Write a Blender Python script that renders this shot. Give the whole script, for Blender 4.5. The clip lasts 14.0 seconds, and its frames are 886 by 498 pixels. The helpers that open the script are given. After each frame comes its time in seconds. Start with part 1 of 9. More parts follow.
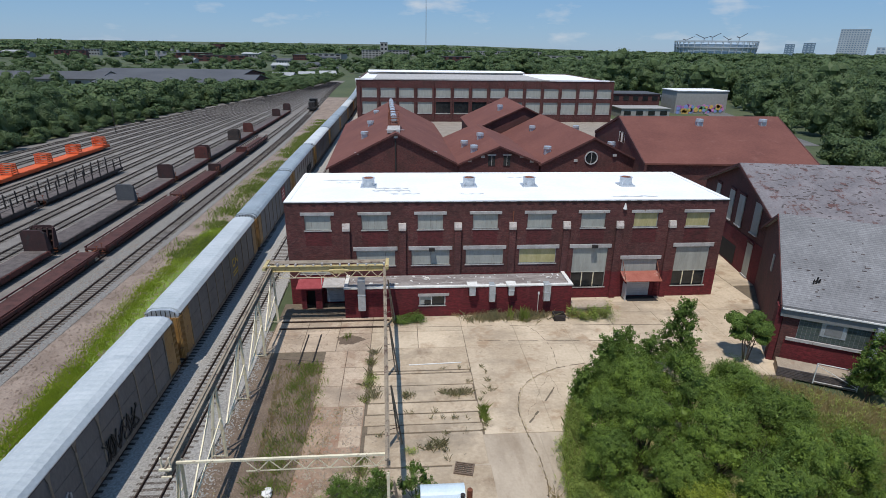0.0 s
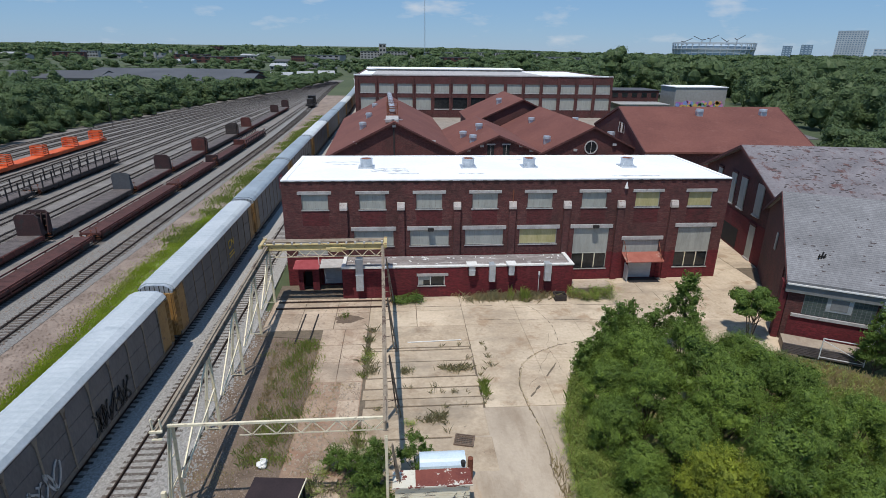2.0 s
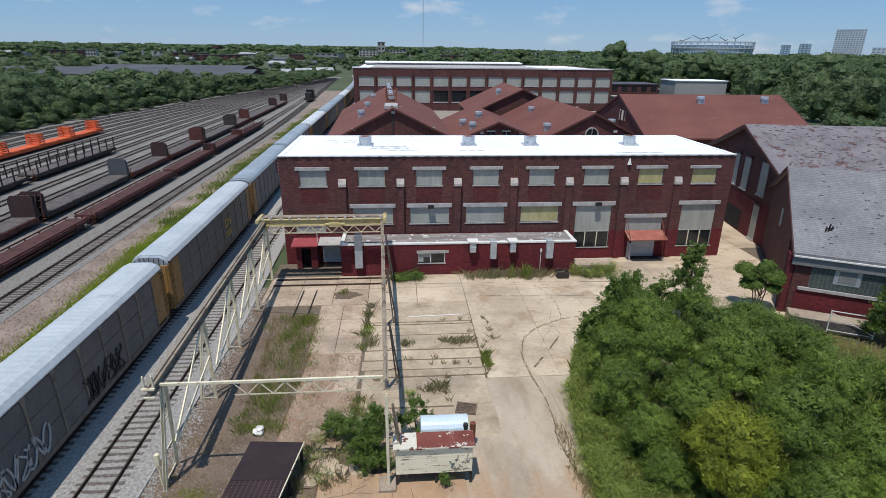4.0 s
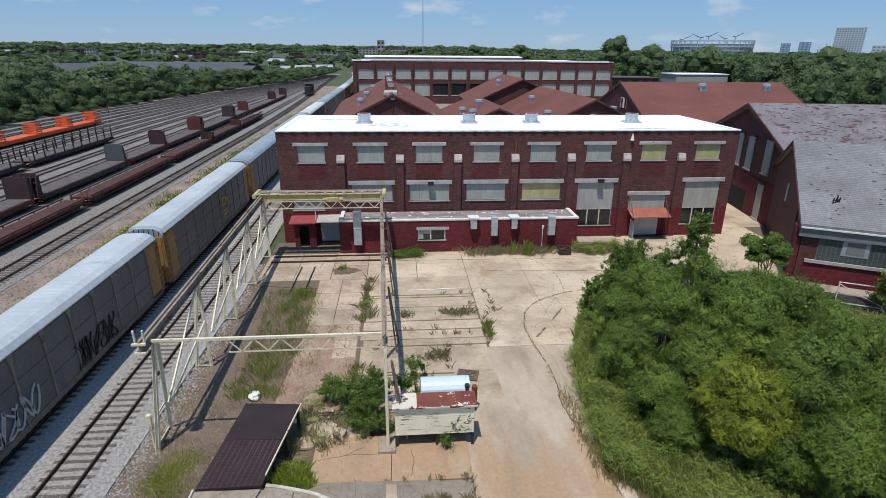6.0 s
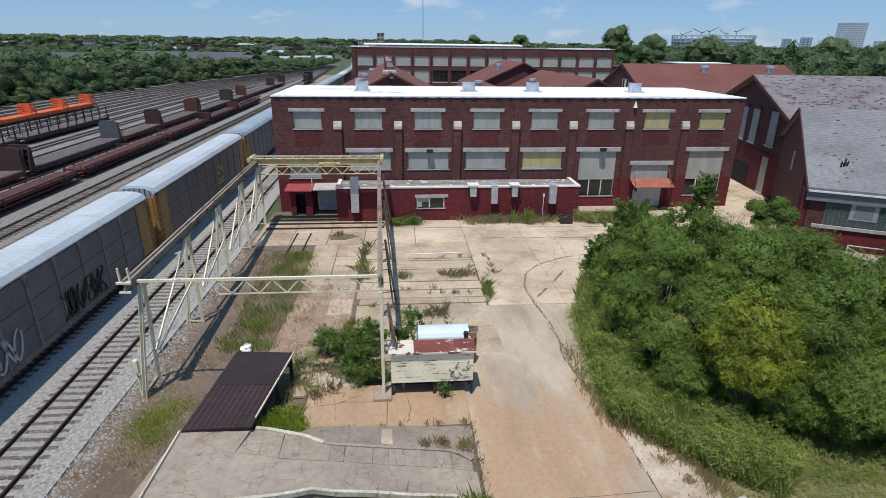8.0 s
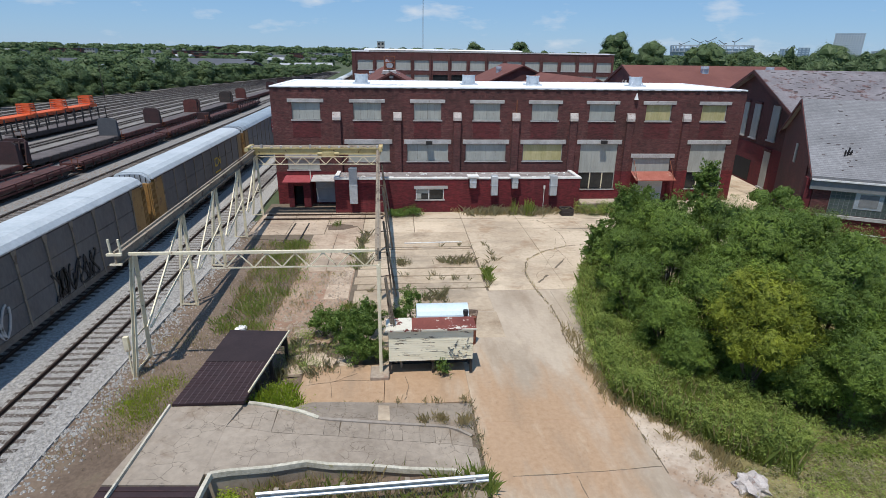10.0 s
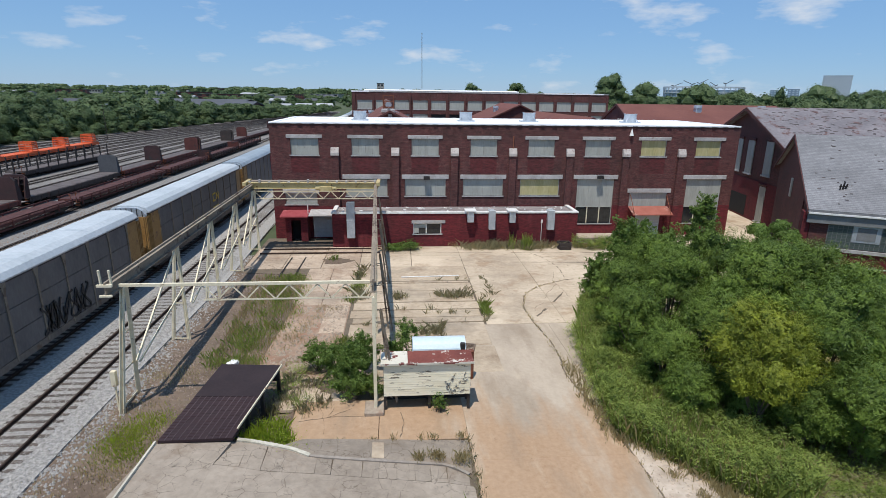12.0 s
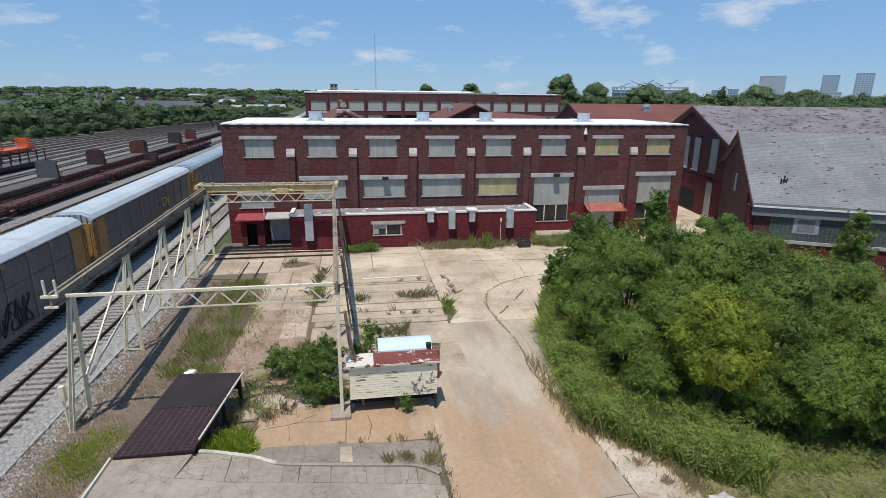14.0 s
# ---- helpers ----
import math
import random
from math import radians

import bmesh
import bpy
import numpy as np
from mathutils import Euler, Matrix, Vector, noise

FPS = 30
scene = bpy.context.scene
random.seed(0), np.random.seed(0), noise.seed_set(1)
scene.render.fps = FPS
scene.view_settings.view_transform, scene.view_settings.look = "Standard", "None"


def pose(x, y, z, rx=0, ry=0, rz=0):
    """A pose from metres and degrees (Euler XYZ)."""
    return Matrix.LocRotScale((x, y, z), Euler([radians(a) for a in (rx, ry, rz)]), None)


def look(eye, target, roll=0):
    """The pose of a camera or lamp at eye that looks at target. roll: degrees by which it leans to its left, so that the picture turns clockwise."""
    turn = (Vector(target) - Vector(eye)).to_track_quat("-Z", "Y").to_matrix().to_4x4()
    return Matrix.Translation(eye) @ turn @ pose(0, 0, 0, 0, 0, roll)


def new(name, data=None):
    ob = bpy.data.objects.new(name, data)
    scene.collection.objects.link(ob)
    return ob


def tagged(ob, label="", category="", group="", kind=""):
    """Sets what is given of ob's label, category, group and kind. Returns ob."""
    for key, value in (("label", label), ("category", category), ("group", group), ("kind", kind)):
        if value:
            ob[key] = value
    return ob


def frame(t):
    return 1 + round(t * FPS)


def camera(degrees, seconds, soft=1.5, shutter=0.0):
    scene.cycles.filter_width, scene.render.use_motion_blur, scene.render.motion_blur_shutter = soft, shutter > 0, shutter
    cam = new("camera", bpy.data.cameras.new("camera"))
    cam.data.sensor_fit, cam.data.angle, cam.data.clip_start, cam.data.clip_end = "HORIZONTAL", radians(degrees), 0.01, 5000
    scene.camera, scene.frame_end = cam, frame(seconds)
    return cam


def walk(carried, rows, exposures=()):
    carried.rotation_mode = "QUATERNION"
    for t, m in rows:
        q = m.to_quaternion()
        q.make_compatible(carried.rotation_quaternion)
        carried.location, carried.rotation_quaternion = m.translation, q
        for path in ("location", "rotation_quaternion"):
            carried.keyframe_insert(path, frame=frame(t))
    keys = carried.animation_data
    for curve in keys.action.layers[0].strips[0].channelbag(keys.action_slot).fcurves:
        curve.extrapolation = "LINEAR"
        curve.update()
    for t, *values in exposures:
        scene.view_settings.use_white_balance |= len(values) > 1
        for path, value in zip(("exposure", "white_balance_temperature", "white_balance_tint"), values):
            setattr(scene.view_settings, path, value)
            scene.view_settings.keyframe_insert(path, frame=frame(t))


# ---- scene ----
cam = camera(78.6, 14.0, soft=0.75)
PATH = [
    (0, (0.018, -0.248, 25.389), (0.166, 1.62, 24.692), 0.8),
    (0.5, (0.023, -0.266, 24.721), (0.172, 1.604, 24.028), 0.8),
    (1, (-0.006, -0.288, 24.141), (0.146, 1.583, 23.45), 0.8),
    (1.5, (0.031, -0.326, 23.599), (0.182, 1.545, 22.91), 0.7),
    (2, (0.031, -0.3, 22.98), (0.183, 1.572, 22.291), 0.7),
    (2.5, (0.064, -0.33, 22.359), (0.216, 1.542, 21.67), 0.7),
    (3, (0.014, -0.315, 21.821), (0.168, 1.556, 21.13), 0.7),
    (5.5, (-0.094, -0.216, 18.773), (0.063, 1.655, 18.086), 0.6),
    (6, (-0.063, -0.273, 18.243), (0.092, 1.597, 17.553), 0.5),
    (6.5, (0.028, -0.248, 17.494), (0.182, 1.624, 16.807), 0.5),
    (7, (0.07, -0.231, 16.848), (0.224, 1.641, 16.16), 0.6),
    (7.5, (0.075, -0.212, 16.144), (0.229, 1.659, 15.452), 0.6),
    (8, (0.017, -0.235, 15.537), (0.174, 1.63, 14.83), 0.7),
    (8.2, (0.019, -0.241, 15.269), (0.176, 1.619, 14.552), 0.7),
    (10.3, (0.082, -0.222, 13.746), (0.241, 1.661, 13.092), 0.8),
    (10.5, (0.112, -0.16, 13.67), (0.272, 1.731, 13.037), 0.7),
    (11, (0.181, -0.214, 13.799), (0.339, 1.693, 13.215), 0.8),
    (11.5, (0.21, -0.15, 13.565), (0.369, 1.769, 13.024), 0.8),
    (12, (0.17, -0.033, 13.547), (0.336, 1.884, 13.001), 0.8),
    (12.5, (0.178, 0.074, 13.529), (0.367, 1.99, 12.986), 0.8),
    (13, (0.148, 0.1, 13.457), (0.382, 2.012, 12.918), 0.6),
    (13.5, (0.106, 0.03, 13.453), (0.403, 1.933, 12.915), 0.5),
    (14, (-0.055, 0.035, 13.477), (0.264, 1.934, 12.935), 0.6),
]
walk(cam, [(t, look(eye, target, roll)) for t, eye, target, roll in PATH], [(0, -0.33), (3, -0.30), (6.5, -0.25), (10.5, -0.13), (14, -0.15)])

# ---- light ----
world = bpy.data.worlds.new("sky")
scene.world = world
world.use_nodes = True
SUN_EL, SUN_AZ = radians(70.5), radians(206)      # azimuth clockwise from +y
wn = world.node_tree
sky = wn.nodes.new("ShaderNodeTexSky")
sky.sky_type = "NISHITA"
sky.sun_disc = False
sky.sun_elevation, sky.sun_rotation = SUN_EL, SUN_AZ
sky.air_density, sky.dust_density, sky.ozone_density = 1.0, 0.05, 3.0
bg = wn.nodes["Background"]
# fair-weather clouds low over the horizon, mixed into the sky
tc = wn.nodes.new("ShaderNodeTexCoord")
cmap = wn.nodes.new("ShaderNodeMapping")
cmap.inputs["Scale"].default_value = (1.0, 1.0, 3.2)
cmap.inputs["Location"].default_value = (3.7, 1.3, 0.4)
cn = wn.nodes.new("ShaderNodeTexNoise")
cn.inputs["Scale"].default_value, cn.inputs["Detail"].default_value, cn.inputs["Roughness"].default_value = 8.0, 5.0, 0.55
cr = wn.nodes.new("ShaderNodeValToRGB")
cr.color_ramp.elements[0].position, cr.color_ramp.elements[1].position = 0.57, 0.80
cm = wn.nodes.new("ShaderNodeMix")
cm.data_type = "RGBA"
cm.inputs["B"].default_value = (8.2, 8.7, 9.4, 1)
wn.links.new(tc.outputs["Generated"], cmap.inputs["Vector"])
wn.links.new(cmap.outputs["Vector"], cn.inputs["Vector"])
wn.links.new(cn.outputs["Fac"], cr.inputs["Fac"])
wn.links.new(cr.outputs["Color"], cm.inputs["Factor"])
tint = wn.nodes.new("ShaderNodeMix")
tint.data_type, tint.blend_type = "RGBA", "MULTIPLY"
tint.inputs["Factor"].default_value, tint.inputs["B"].default_value = 1.0, (0.86, 1.0, 1.16, 1)
wn.links.new(sky.outputs["Color"], tint.inputs["A"])
even = wn.nodes.new("ShaderNodeMix")
even.data_type = "RGBA"
even.inputs["Factor"].default_value, even.inputs["B"].default_value = 0.58, (2.5, 5.0, 9.0, 1)
wn.links.new(tint.outputs["Result"], even.inputs["A"])
wn.links.new(even.outputs["Result"], cm.inputs["A"])
wn.links.new(cm.outputs["Result"], bg.inputs["Color"])
bg.inputs["Strength"].default_value = 0.095
sun = new("sun", bpy.data.lights.new("sun", "SUN"))
sun.data.energy, sun.data.angle, sun.data.color = 4.5, radians(0.55), (1.0, 0.955, 0.88)
sun.matrix_world = look((math.sin(SUN_AZ) * math.cos(SUN_EL) * 90, math.cos(SUN_AZ) * math.cos(SUN_EL) * 90, math.sin(SUN_EL) * 90), (0, 0, 0))
scene.view_settings.exposure = 0.0


# ---- materials ----
def ramp_of(nt, fac, stops):
    r = nt.nodes.new("ShaderNodeValToRGB")
    while len(r.color_ramp.elements) < len(stops):
        r.color_ramp.elements.new(0.5)
    for e, (p, c) in zip(r.color_ramp.elements, stops):
        e.position, e.color = p, (*c, 1)
    nt.links.new(fac, r.inputs["Fac"])
    return r.outputs["Color"]


def noise_of(nt, vec, scale, detail=4.0, rough=0.6, stretch=None):
    if stretch:
        m = nt.nodes.new("ShaderNodeMapping")
        m.inputs["Scale"].default_value = stretch
        nt.links.new(vec, m.inputs["Vector"])
        vec = m.outputs["Vector"]
    n = nt.nodes.new("ShaderNodeTexNoise")
    n.inputs["Scale"].default_value, n.inputs["Detail"].default_value, n.inputs["Roughness"].default_value = scale, detail, rough
    nt.links.new(vec, n.inputs["Vector"])
    return n.outputs["Fac"]


def mixed(nt, fac, a, b, kind="MIX"):
    m = nt.nodes.new("ShaderNodeMix")
    m.data_type, m.blend_type = "RGBA", kind
    for sock, v in (("Factor", fac), ("A", a), ("B", b)):
        if isinstance(v, (int, float)):
            m.inputs[sock].default_value = v
        elif isinstance(v, tuple):
            m.inputs[sock].default_value = (*v, 1)
        else:
            nt.links.new(v, m.inputs[sock])
    return m.outputs["Result"]


def base_mat(name, rough=0.8, metal=0.0):
    m = bpy.data.materials.new(name)
    m.use_nodes = True
    nt = m.node_tree
    b = nt.nodes["Principled BSDF"]
    b.inputs["Roughness"].default_value, b.inputs["Metallic"].default_value = rough, metal
    geo = nt.nodes.new("ShaderNodeNewGeometry")
    return m, nt, b, geo.outputs["Position"]


def bump(nt, b, height, strength, dist):
    n = nt.nodes.new("ShaderNodeBump")
    n.inputs["Strength"].default_value, n.inputs["Distance"].default_value = strength, dist
    nt.links.new(height, n.inputs["Height"])
    nt.links.new(n.outputs["Normal"], b.inputs["Normal"])


def mat(name, dark, light, coarse=0.6, fine=9.0, rough=0.85, metal=0.0, spot=None, spot_scale=1.2, spot_at=0.6, spot_soft=0.08, relief=0.3, dist=0.02, stretch=None, vary=0.0):
    """A weathered surface: two scales of noise between two colours, with patches of a third."""
    m, nt, b, pos = base_mat(name, rough, metal)
    n1 = noise_of(nt, pos, coarse, 4, 0.6, stretch)
    n2 = noise_of(nt, pos, fine, 3, 0.65, stretch)
    c = mixed(nt, 0.45, ramp_of(nt, n1, ((0.38, dark), (0.62, light))), ramp_of(nt, n2, ((0.36, dark), (0.64, light))))
    if spot:
        n3 = noise_of(nt, pos, spot_scale, 6, 0.68, stretch)
        f = ramp_of(nt, n3, ((spot_at, (0, 0, 0)), (min(1, spot_at + spot_soft), (1, 1, 1))))
        c = mixed(nt, f, c, spot)
    if vary:
        info = nt.nodes.new("ShaderNodeObjectInfo")
        g = ramp_of(nt, info.outputs["Random"], ((0.0, (1 - vary,) * 3), (1.0, (1 + vary * 0.6,) * 3)))
        c = mixed(nt, 1.0, c, g, "MULTIPLY")
    nt.links.new(c, b.inputs["Base Color"])
    if relief:
        bump(nt, b, n2, relief, dist)
    return m


def brick_mat(name, c1, c2, mortar, stain=(0.05, 0.025, 0.022), rough=0.9, scale=1.0):
    m, nt, b, pos = base_mat(name, rough)
    sep = nt.nodes.new("ShaderNodeSeparateXYZ")
    nt.links.new(pos, sep.inputs[0])
    add = nt.nodes.new("ShaderNodeMath")
    nt.links.new(sep.outputs["X"], add.inputs[0]), nt.links.new(sep.outputs["Y"], add.inputs[1])
    com = nt.nodes.new("ShaderNodeCombineXYZ")
    nt.links.new(add.outputs[0], com.inputs["X"]), nt.links.new(sep.outputs["Z"], com.inputs["Y"])
    br = nt.nodes.new("ShaderNodeTexBrick")
    br.inputs["Scale"].default_value = scale
    br.inputs["Brick Width"].default_value, br.inputs["Row Height"].default_value, br.inputs["Mortar Size"].default_value = 0.215, 0.075, 0.006
    for k, v in (("Color1", c1), ("Color2", c2), ("Mortar", mortar)):
        br.inputs[k].default_value = (*v, 1)
    nt.links.new(com.outputs[0], br.inputs["Vector"])
    c = br.outputs["Color"]
    big = noise_of(nt, pos, 0.35, 5, 0.6)
    c = mixed(nt, ramp_of(nt, big, ((0.42, (0, 0, 0)), (0.75, (0.75,) * 3))), c, stain)
    course = noise_of(nt, pos, 3.0, 5, 0.75, (1, 1, 3.2))
    c = mixed(nt, 1.0, c, ramp_of(nt, course, ((0.38, (0.62,) * 3), (0.62, (1.38,) * 3))), "MULTIPLY")
    streak = noise_of(nt, pos, 1.6, 5, 0.7, (1, 1, 0.12))
    c = mixed(nt, ramp_of(nt, streak, ((0.56, (0, 0, 0)), (0.78, (0.5,) * 3))), c, tuple(min(1, x * 1.7 + 0.03) for x in c2))
    nt.links.new(c, b.inputs["Base Color"])
    bump(nt, b, br.outputs["Fac"], -0.25, 0.008)
    return m


def slate_mat(name, c1, c2, joint):
    """Thin courses of slates, with broad weathered patches."""
    m, nt, b, pos = base_mat(name, 0.75)
    sep = nt.nodes.new("ShaderNodeSeparateXYZ")
    nt.links.new(pos, sep.inputs[0])
    sub = nt.nodes.new("ShaderNodeMath")
    sub.operation = "SUBTRACT"
    nt.links.new(sep.outputs["X"], sub.inputs[0]), nt.links.new(sep.outputs["Y"], sub.inputs[1])
    com = nt.nodes.new("ShaderNodeCombineXYZ")
    nt.links.new(sub.outputs[0], com.inputs["X"]), nt.links.new(sep.outputs["Z"], com.inputs["Y"])
    br = nt.nodes.new("ShaderNodeTexBrick")
    br.inputs["Scale"].default_value = 1.0
    br.inputs["Brick Width"].default_value, br.inputs["Row Height"].default_value, br.inputs["Mortar Size"].default_value = 0.36, 0.105, 0.012
    for k, v in (("Color1", c1), ("Color2", c2), ("Mortar", joint)):
        br.inputs[k].default_value = (*v, 1)
    nt.links.new(com.outputs[0], br.inputs["Vector"])
    c = mixed(nt, 1.0, br.outputs["Color"], ramp_of(nt, noise_of(nt, pos, 0.28, 4, 0.6), ((0.35, (0.82,) * 3), (0.65, (1.12,) * 3))), "MULTIPLY")
    c = mixed(nt, 1.0, c, ramp_of(nt, noise_of(nt, pos, 4.0, 3, 0.6), ((0.3, (0.88,) * 3), (0.7, (1.1,) * 3))), "MULTIPLY")
    nt.links.new(c, b.inputs["Base Color"])
    bump(nt, b, br.outputs["Fac"], -0.2, 0.01)
    return m


M = {}
M["brick"] = brick_mat("brick", (0.116, 0.031, 0.029), (0.080, 0.023, 0.023), (0.145, 0.088, 0.080))
M["spandrel"] = brick_mat("spandrel_brick", (0.112, 0.018, 0.020), (0.086, 0.015, 0.018), (0.098, 0.038, 0.035))
M["cap_stone"] = mat("weathered_cap_paint", (0.36, 0.31, 0.28), (0.56, 0.51, 0.48), 2, 16, 0.8, spot=(0.24, 0.13, 0.11), spot_scale=4, spot_at=0.58, relief=0.1)
M["brick_dark"] = brick_mat("brick_dark", (0.122, 0.034, 0.030), (0.088, 0.027, 0.025), (0.11, 0.065, 0.06))
M["brick_red"] = brick_mat("red_painted_brick", (0.148, 0.016, 0.021), (0.120, 0.014, 0.019), (0.11, 0.016, 0.02), (0.075, 0.016, 0.018))
M["coping"] = mat("weathered_concrete", (0.30, 0.28, 0.27), (0.52, 0.50, 0.49), 1.2, 14, 0.9, spot=(0.20, 0.13, 0.11), spot_scale=2.0, spot_at=0.62)
M["membrane"] = mat("white_roof_membrane", (0.80, 0.80, 0.81), (0.92, 0.92, 0.92), 0.25, 3, 0.6, relief=0.1)
M["membrane_dirt"] = mat("grey_roof_dirt", (0.32, 0.34, 0.36), (0.62, 0.63, 0.64), 0.8, 6, 0.8, relief=0.1, stretch=(0.4, 3, 1))
M["white_paint"] = mat("white_paint", (0.62, 0.61, 0.58), (0.80, 0.79, 0.77), 2, 20, 0.6, relief=0.05)
M["board"] = mat("window_panel", (0.31, 0.315, 0.285), (0.415, 0.42, 0.385), 0.8, 5, 0.8, relief=0.05, stretch=(3, 3, 0.5))
M["board_yellow"] = mat("yellowed_panel", (0.38, 0.33, 0.14), (0.52, 0.46, 0.25), 0.8, 5, 0.75, relief=0.05, stretch=(3, 3, 0.5))
M["door_white"] = mat("roller_door", (0.42, 0.44, 0.46), (0.54, 0.56, 0.58), 1.5, 12, 0.5, relief=0.05)
M["glass_dark"] = mat("dark_glass", (0.012, 0.014, 0.016), (0.03, 0.034, 0.036), 1.5, 8, 0.12, relief=0.0)
# near-black colour stands in for the shade inside doorways and floor slots
M["void"] = mat("dark_interior", (0.008, 0.007, 0.007), (0.018, 0.015, 0.014), 1.5, 8, 0.9, relief=0.0)
M["galv"] = mat("galvanised_sheet", (0.42, 0.46, 0.50), (0.60, 0.64, 0.68), 1.5, 12, 0.45, 0.5, relief=0.08)
M["red_awning"] = mat("faded_red_awning", (0.27, 0.075, 0.05), (0.37, 0.125, 0.09), 1.5, 9, 0.7, spot=(0.42, 0.26, 0.20), spot_at=0.58)
M["pink_awning"] = mat("faded_pink_roof", (0.25, 0.035, 0.042), (0.34, 0.07, 0.08), 1.5, 9, 0.7, spot=(0.50, 0.26, 0.25), spot_at=0.6)
M["rust"] = mat("rusted_steel", (0.14, 0.045, 0.025), (0.30, 0.11, 0.06), 2.0, 16, 0.85, 0.2, spot=(0.07, 0.03, 0.02), spot_at=0.56)
M["roof_brown"] = mat("brown_roof_felt", (0.125, 0.042, 0.032), (0.185, 0.068, 0.05), 0.12, 2.5, 0.9, spot=(0.21, 0.09, 0.07), spot_scale=0.35, spot_at=0.58, spot_soft=0.2, relief=0.2)
M["roof_grey"] = slate_mat("grey_slate", (0.185, 0.183, 0.190), (0.228, 0.225, 0.232), (0.135, 0.132, 0.138))
M["glass_block"] = mat("green_grey_glass_block", (0.055, 0.075, 0.07), (0.10, 0.125, 0.118), 2, 12, 0.3, relief=0.05)
M["block_joint"] = mat("grey_block_joint", (0.16, 0.165, 0.165), (0.22, 0.225, 0.225), 2, 12, 0.85, relief=0.05)
M["roof_patchy"] = mat("worn_grey_roof", (0.13, 0.12, 0.13), (0.23, 0.21, 0.22), 0.4, 4, 0.9, spot=(0.11, 0.055, 0.05), spot_scale=0.9, spot_at=0.55, relief=0.3)
M["shingle"] = mat("lifted_shingle", (0.06, 0.05, 0.05), (0.12, 0.095, 0.095), 2, 9, 0.9, relief=0.2)
M["steel_cream"] = mat("cream_painted_steel", (0.66, 0.58, 0.41), (0.82, 0.745, 0.56), 2.0, 14, 0.6, spot=(0.20, 0.095, 0.05), spot_scale=3.0, spot_at=0.60, relief=0.1)
M["steel_yellow"] = mat("yellow_crane_paint", (0.42, 0.33, 0.14), (0.58, 0.48, 0.25), 2.0, 14, 0.6, spot=(0.17, 0.09, 0.04), spot_scale=3.0, spot_at=0.58, relief=0.1)
M["deck_steel"] = mat("weathered_walkway_steel", (0.20, 0.16, 0.12), (0.34, 0.28, 0.21), 1.5, 11, 0.8, spot=(0.10, 0.06, 0.045), spot_at=0.55)
M["concrete_old"] = mat("cracked_old_concrete", (0.27, 0.21, 0.16), (0.44, 0.365, 0.285), 0.5, 7, 0.95, spot=(0.30, 0.18, 0.125), spot_scale=0.6, spot_at=0.57, spot_soft=0.12, relief=0.5, vary=0.12)
M["concrete_grey"] = mat("grey_apron_concrete", (0.22, 0.185, 0.155), (0.335, 0.29, 0.245), 0.4, 6, 0.95, spot=(0.42, 0.38, 0.34), spot_scale=0.7, spot_at=0.6, spot_soft=0.15, relief=0.3, vary=0.08)
M["dirt"] = mat("dry_dirt", (0.10, 0.07, 0.05), (0.20, 0.146, 0.106), 0.5, 7, 0.97, spot=(0.14, 0.11, 0.075), spot_scale=1.0, spot_at=0.56, spot_soft=0.15, relief=0.7, dist=0.04)
M["ballast"] = mat("crushed_stone_ballast", (0.20, 0.190, 0.178), (0.48, 0.46, 0.435), 6.0, 16, 0.95, spot=(0.13, 0.12, 0.115), spot_scale=0.5, spot_at=0.62, spot_soft=0.2, relief=0.9, dist=0.05)
M["yard_gravel"] = mat("yard_gravel", (0.135, 0.121, 0.11), (0.25, 0.227, 0.208), 0.25, 9, 0.97, spot=(0.12, 0.105, 0.095), spot_scale=0.15, spot_at=0.55, spot_soft=0.2, relief=0.6, dist=0.05)
M["yard_stone"] = mat("dull_grey_ballast", (0.13, 0.122, 0.113), (0.30, 0.285, 0.268), 6.0, 16, 0.95, spot=(0.11, 0.10, 0.09), spot_scale=0.5, spot_at=0.60, spot_soft=0.2, relief=0.9, dist=0.05)
M["gravel_dirt"] = mat("sandy_gravel", (0.18, 0.133, 0.106), (0.34, 0.267, 0.218), 0.3, 8, 0.97, spot=(0.14, 0.105, 0.08), spot_scale=0.5, spot_at=0.56, spot_soft=0.15, relief=0.6, dist=0.05)
M["ground"] = mat("scrub_ground", (0.045, 0.065, 0.028), (0.095, 0.11, 0.05), 0.02, 0.5, 0.97, spot=(0.16, 0.13, 0.09), spot_scale=0.012, spot_at=0.64, spot_soft=0.05, relief=0.4, dist=0.2)
M["dry_grass_soil"] = mat("dry_grass_soil", (0.17, 0.145, 0.06), (0.28, 0.235, 0.11), 0.6, 8, 0.97, spot=(0.10, 0.12, 0.045), spot_scale=0.7, spot_at=0.54, spot_soft=0.15, relief=0.6)
M["turf"] = mat("short_green_turf", (0.10, 0.155, 0.025), (0.22, 0.29, 0.05), 0.7, 9, 0.97, spot=(0.20, 0.15, 0.11), spot_scale=0.8, spot_at=0.58, spot_soft=0.1, relief=0.5)
M["asphalt"] = mat("old_asphalt", (0.10, 0.10, 0.10), (0.17, 0.165, 0.16), 0.2, 5, 0.95, relief=0.3)
M["tie"] = mat("weathered_sleeper", (0.065, 0.05, 0.042), (0.145, 0.118, 0.10), 2, 12, 0.95, spot=(0.24, 0.225, 0.21), spot_scale=3.5, spot_at=0.56, spot_soft=0.06, stretch=(0.6, 5, 5), vary=0.3)
M["tie_dark"] = mat("oil_dark_sleeper", (0.062, 0.052, 0.045), (0.125, 0.108, 0.094), 2, 12, 0.95, vary=0.25)
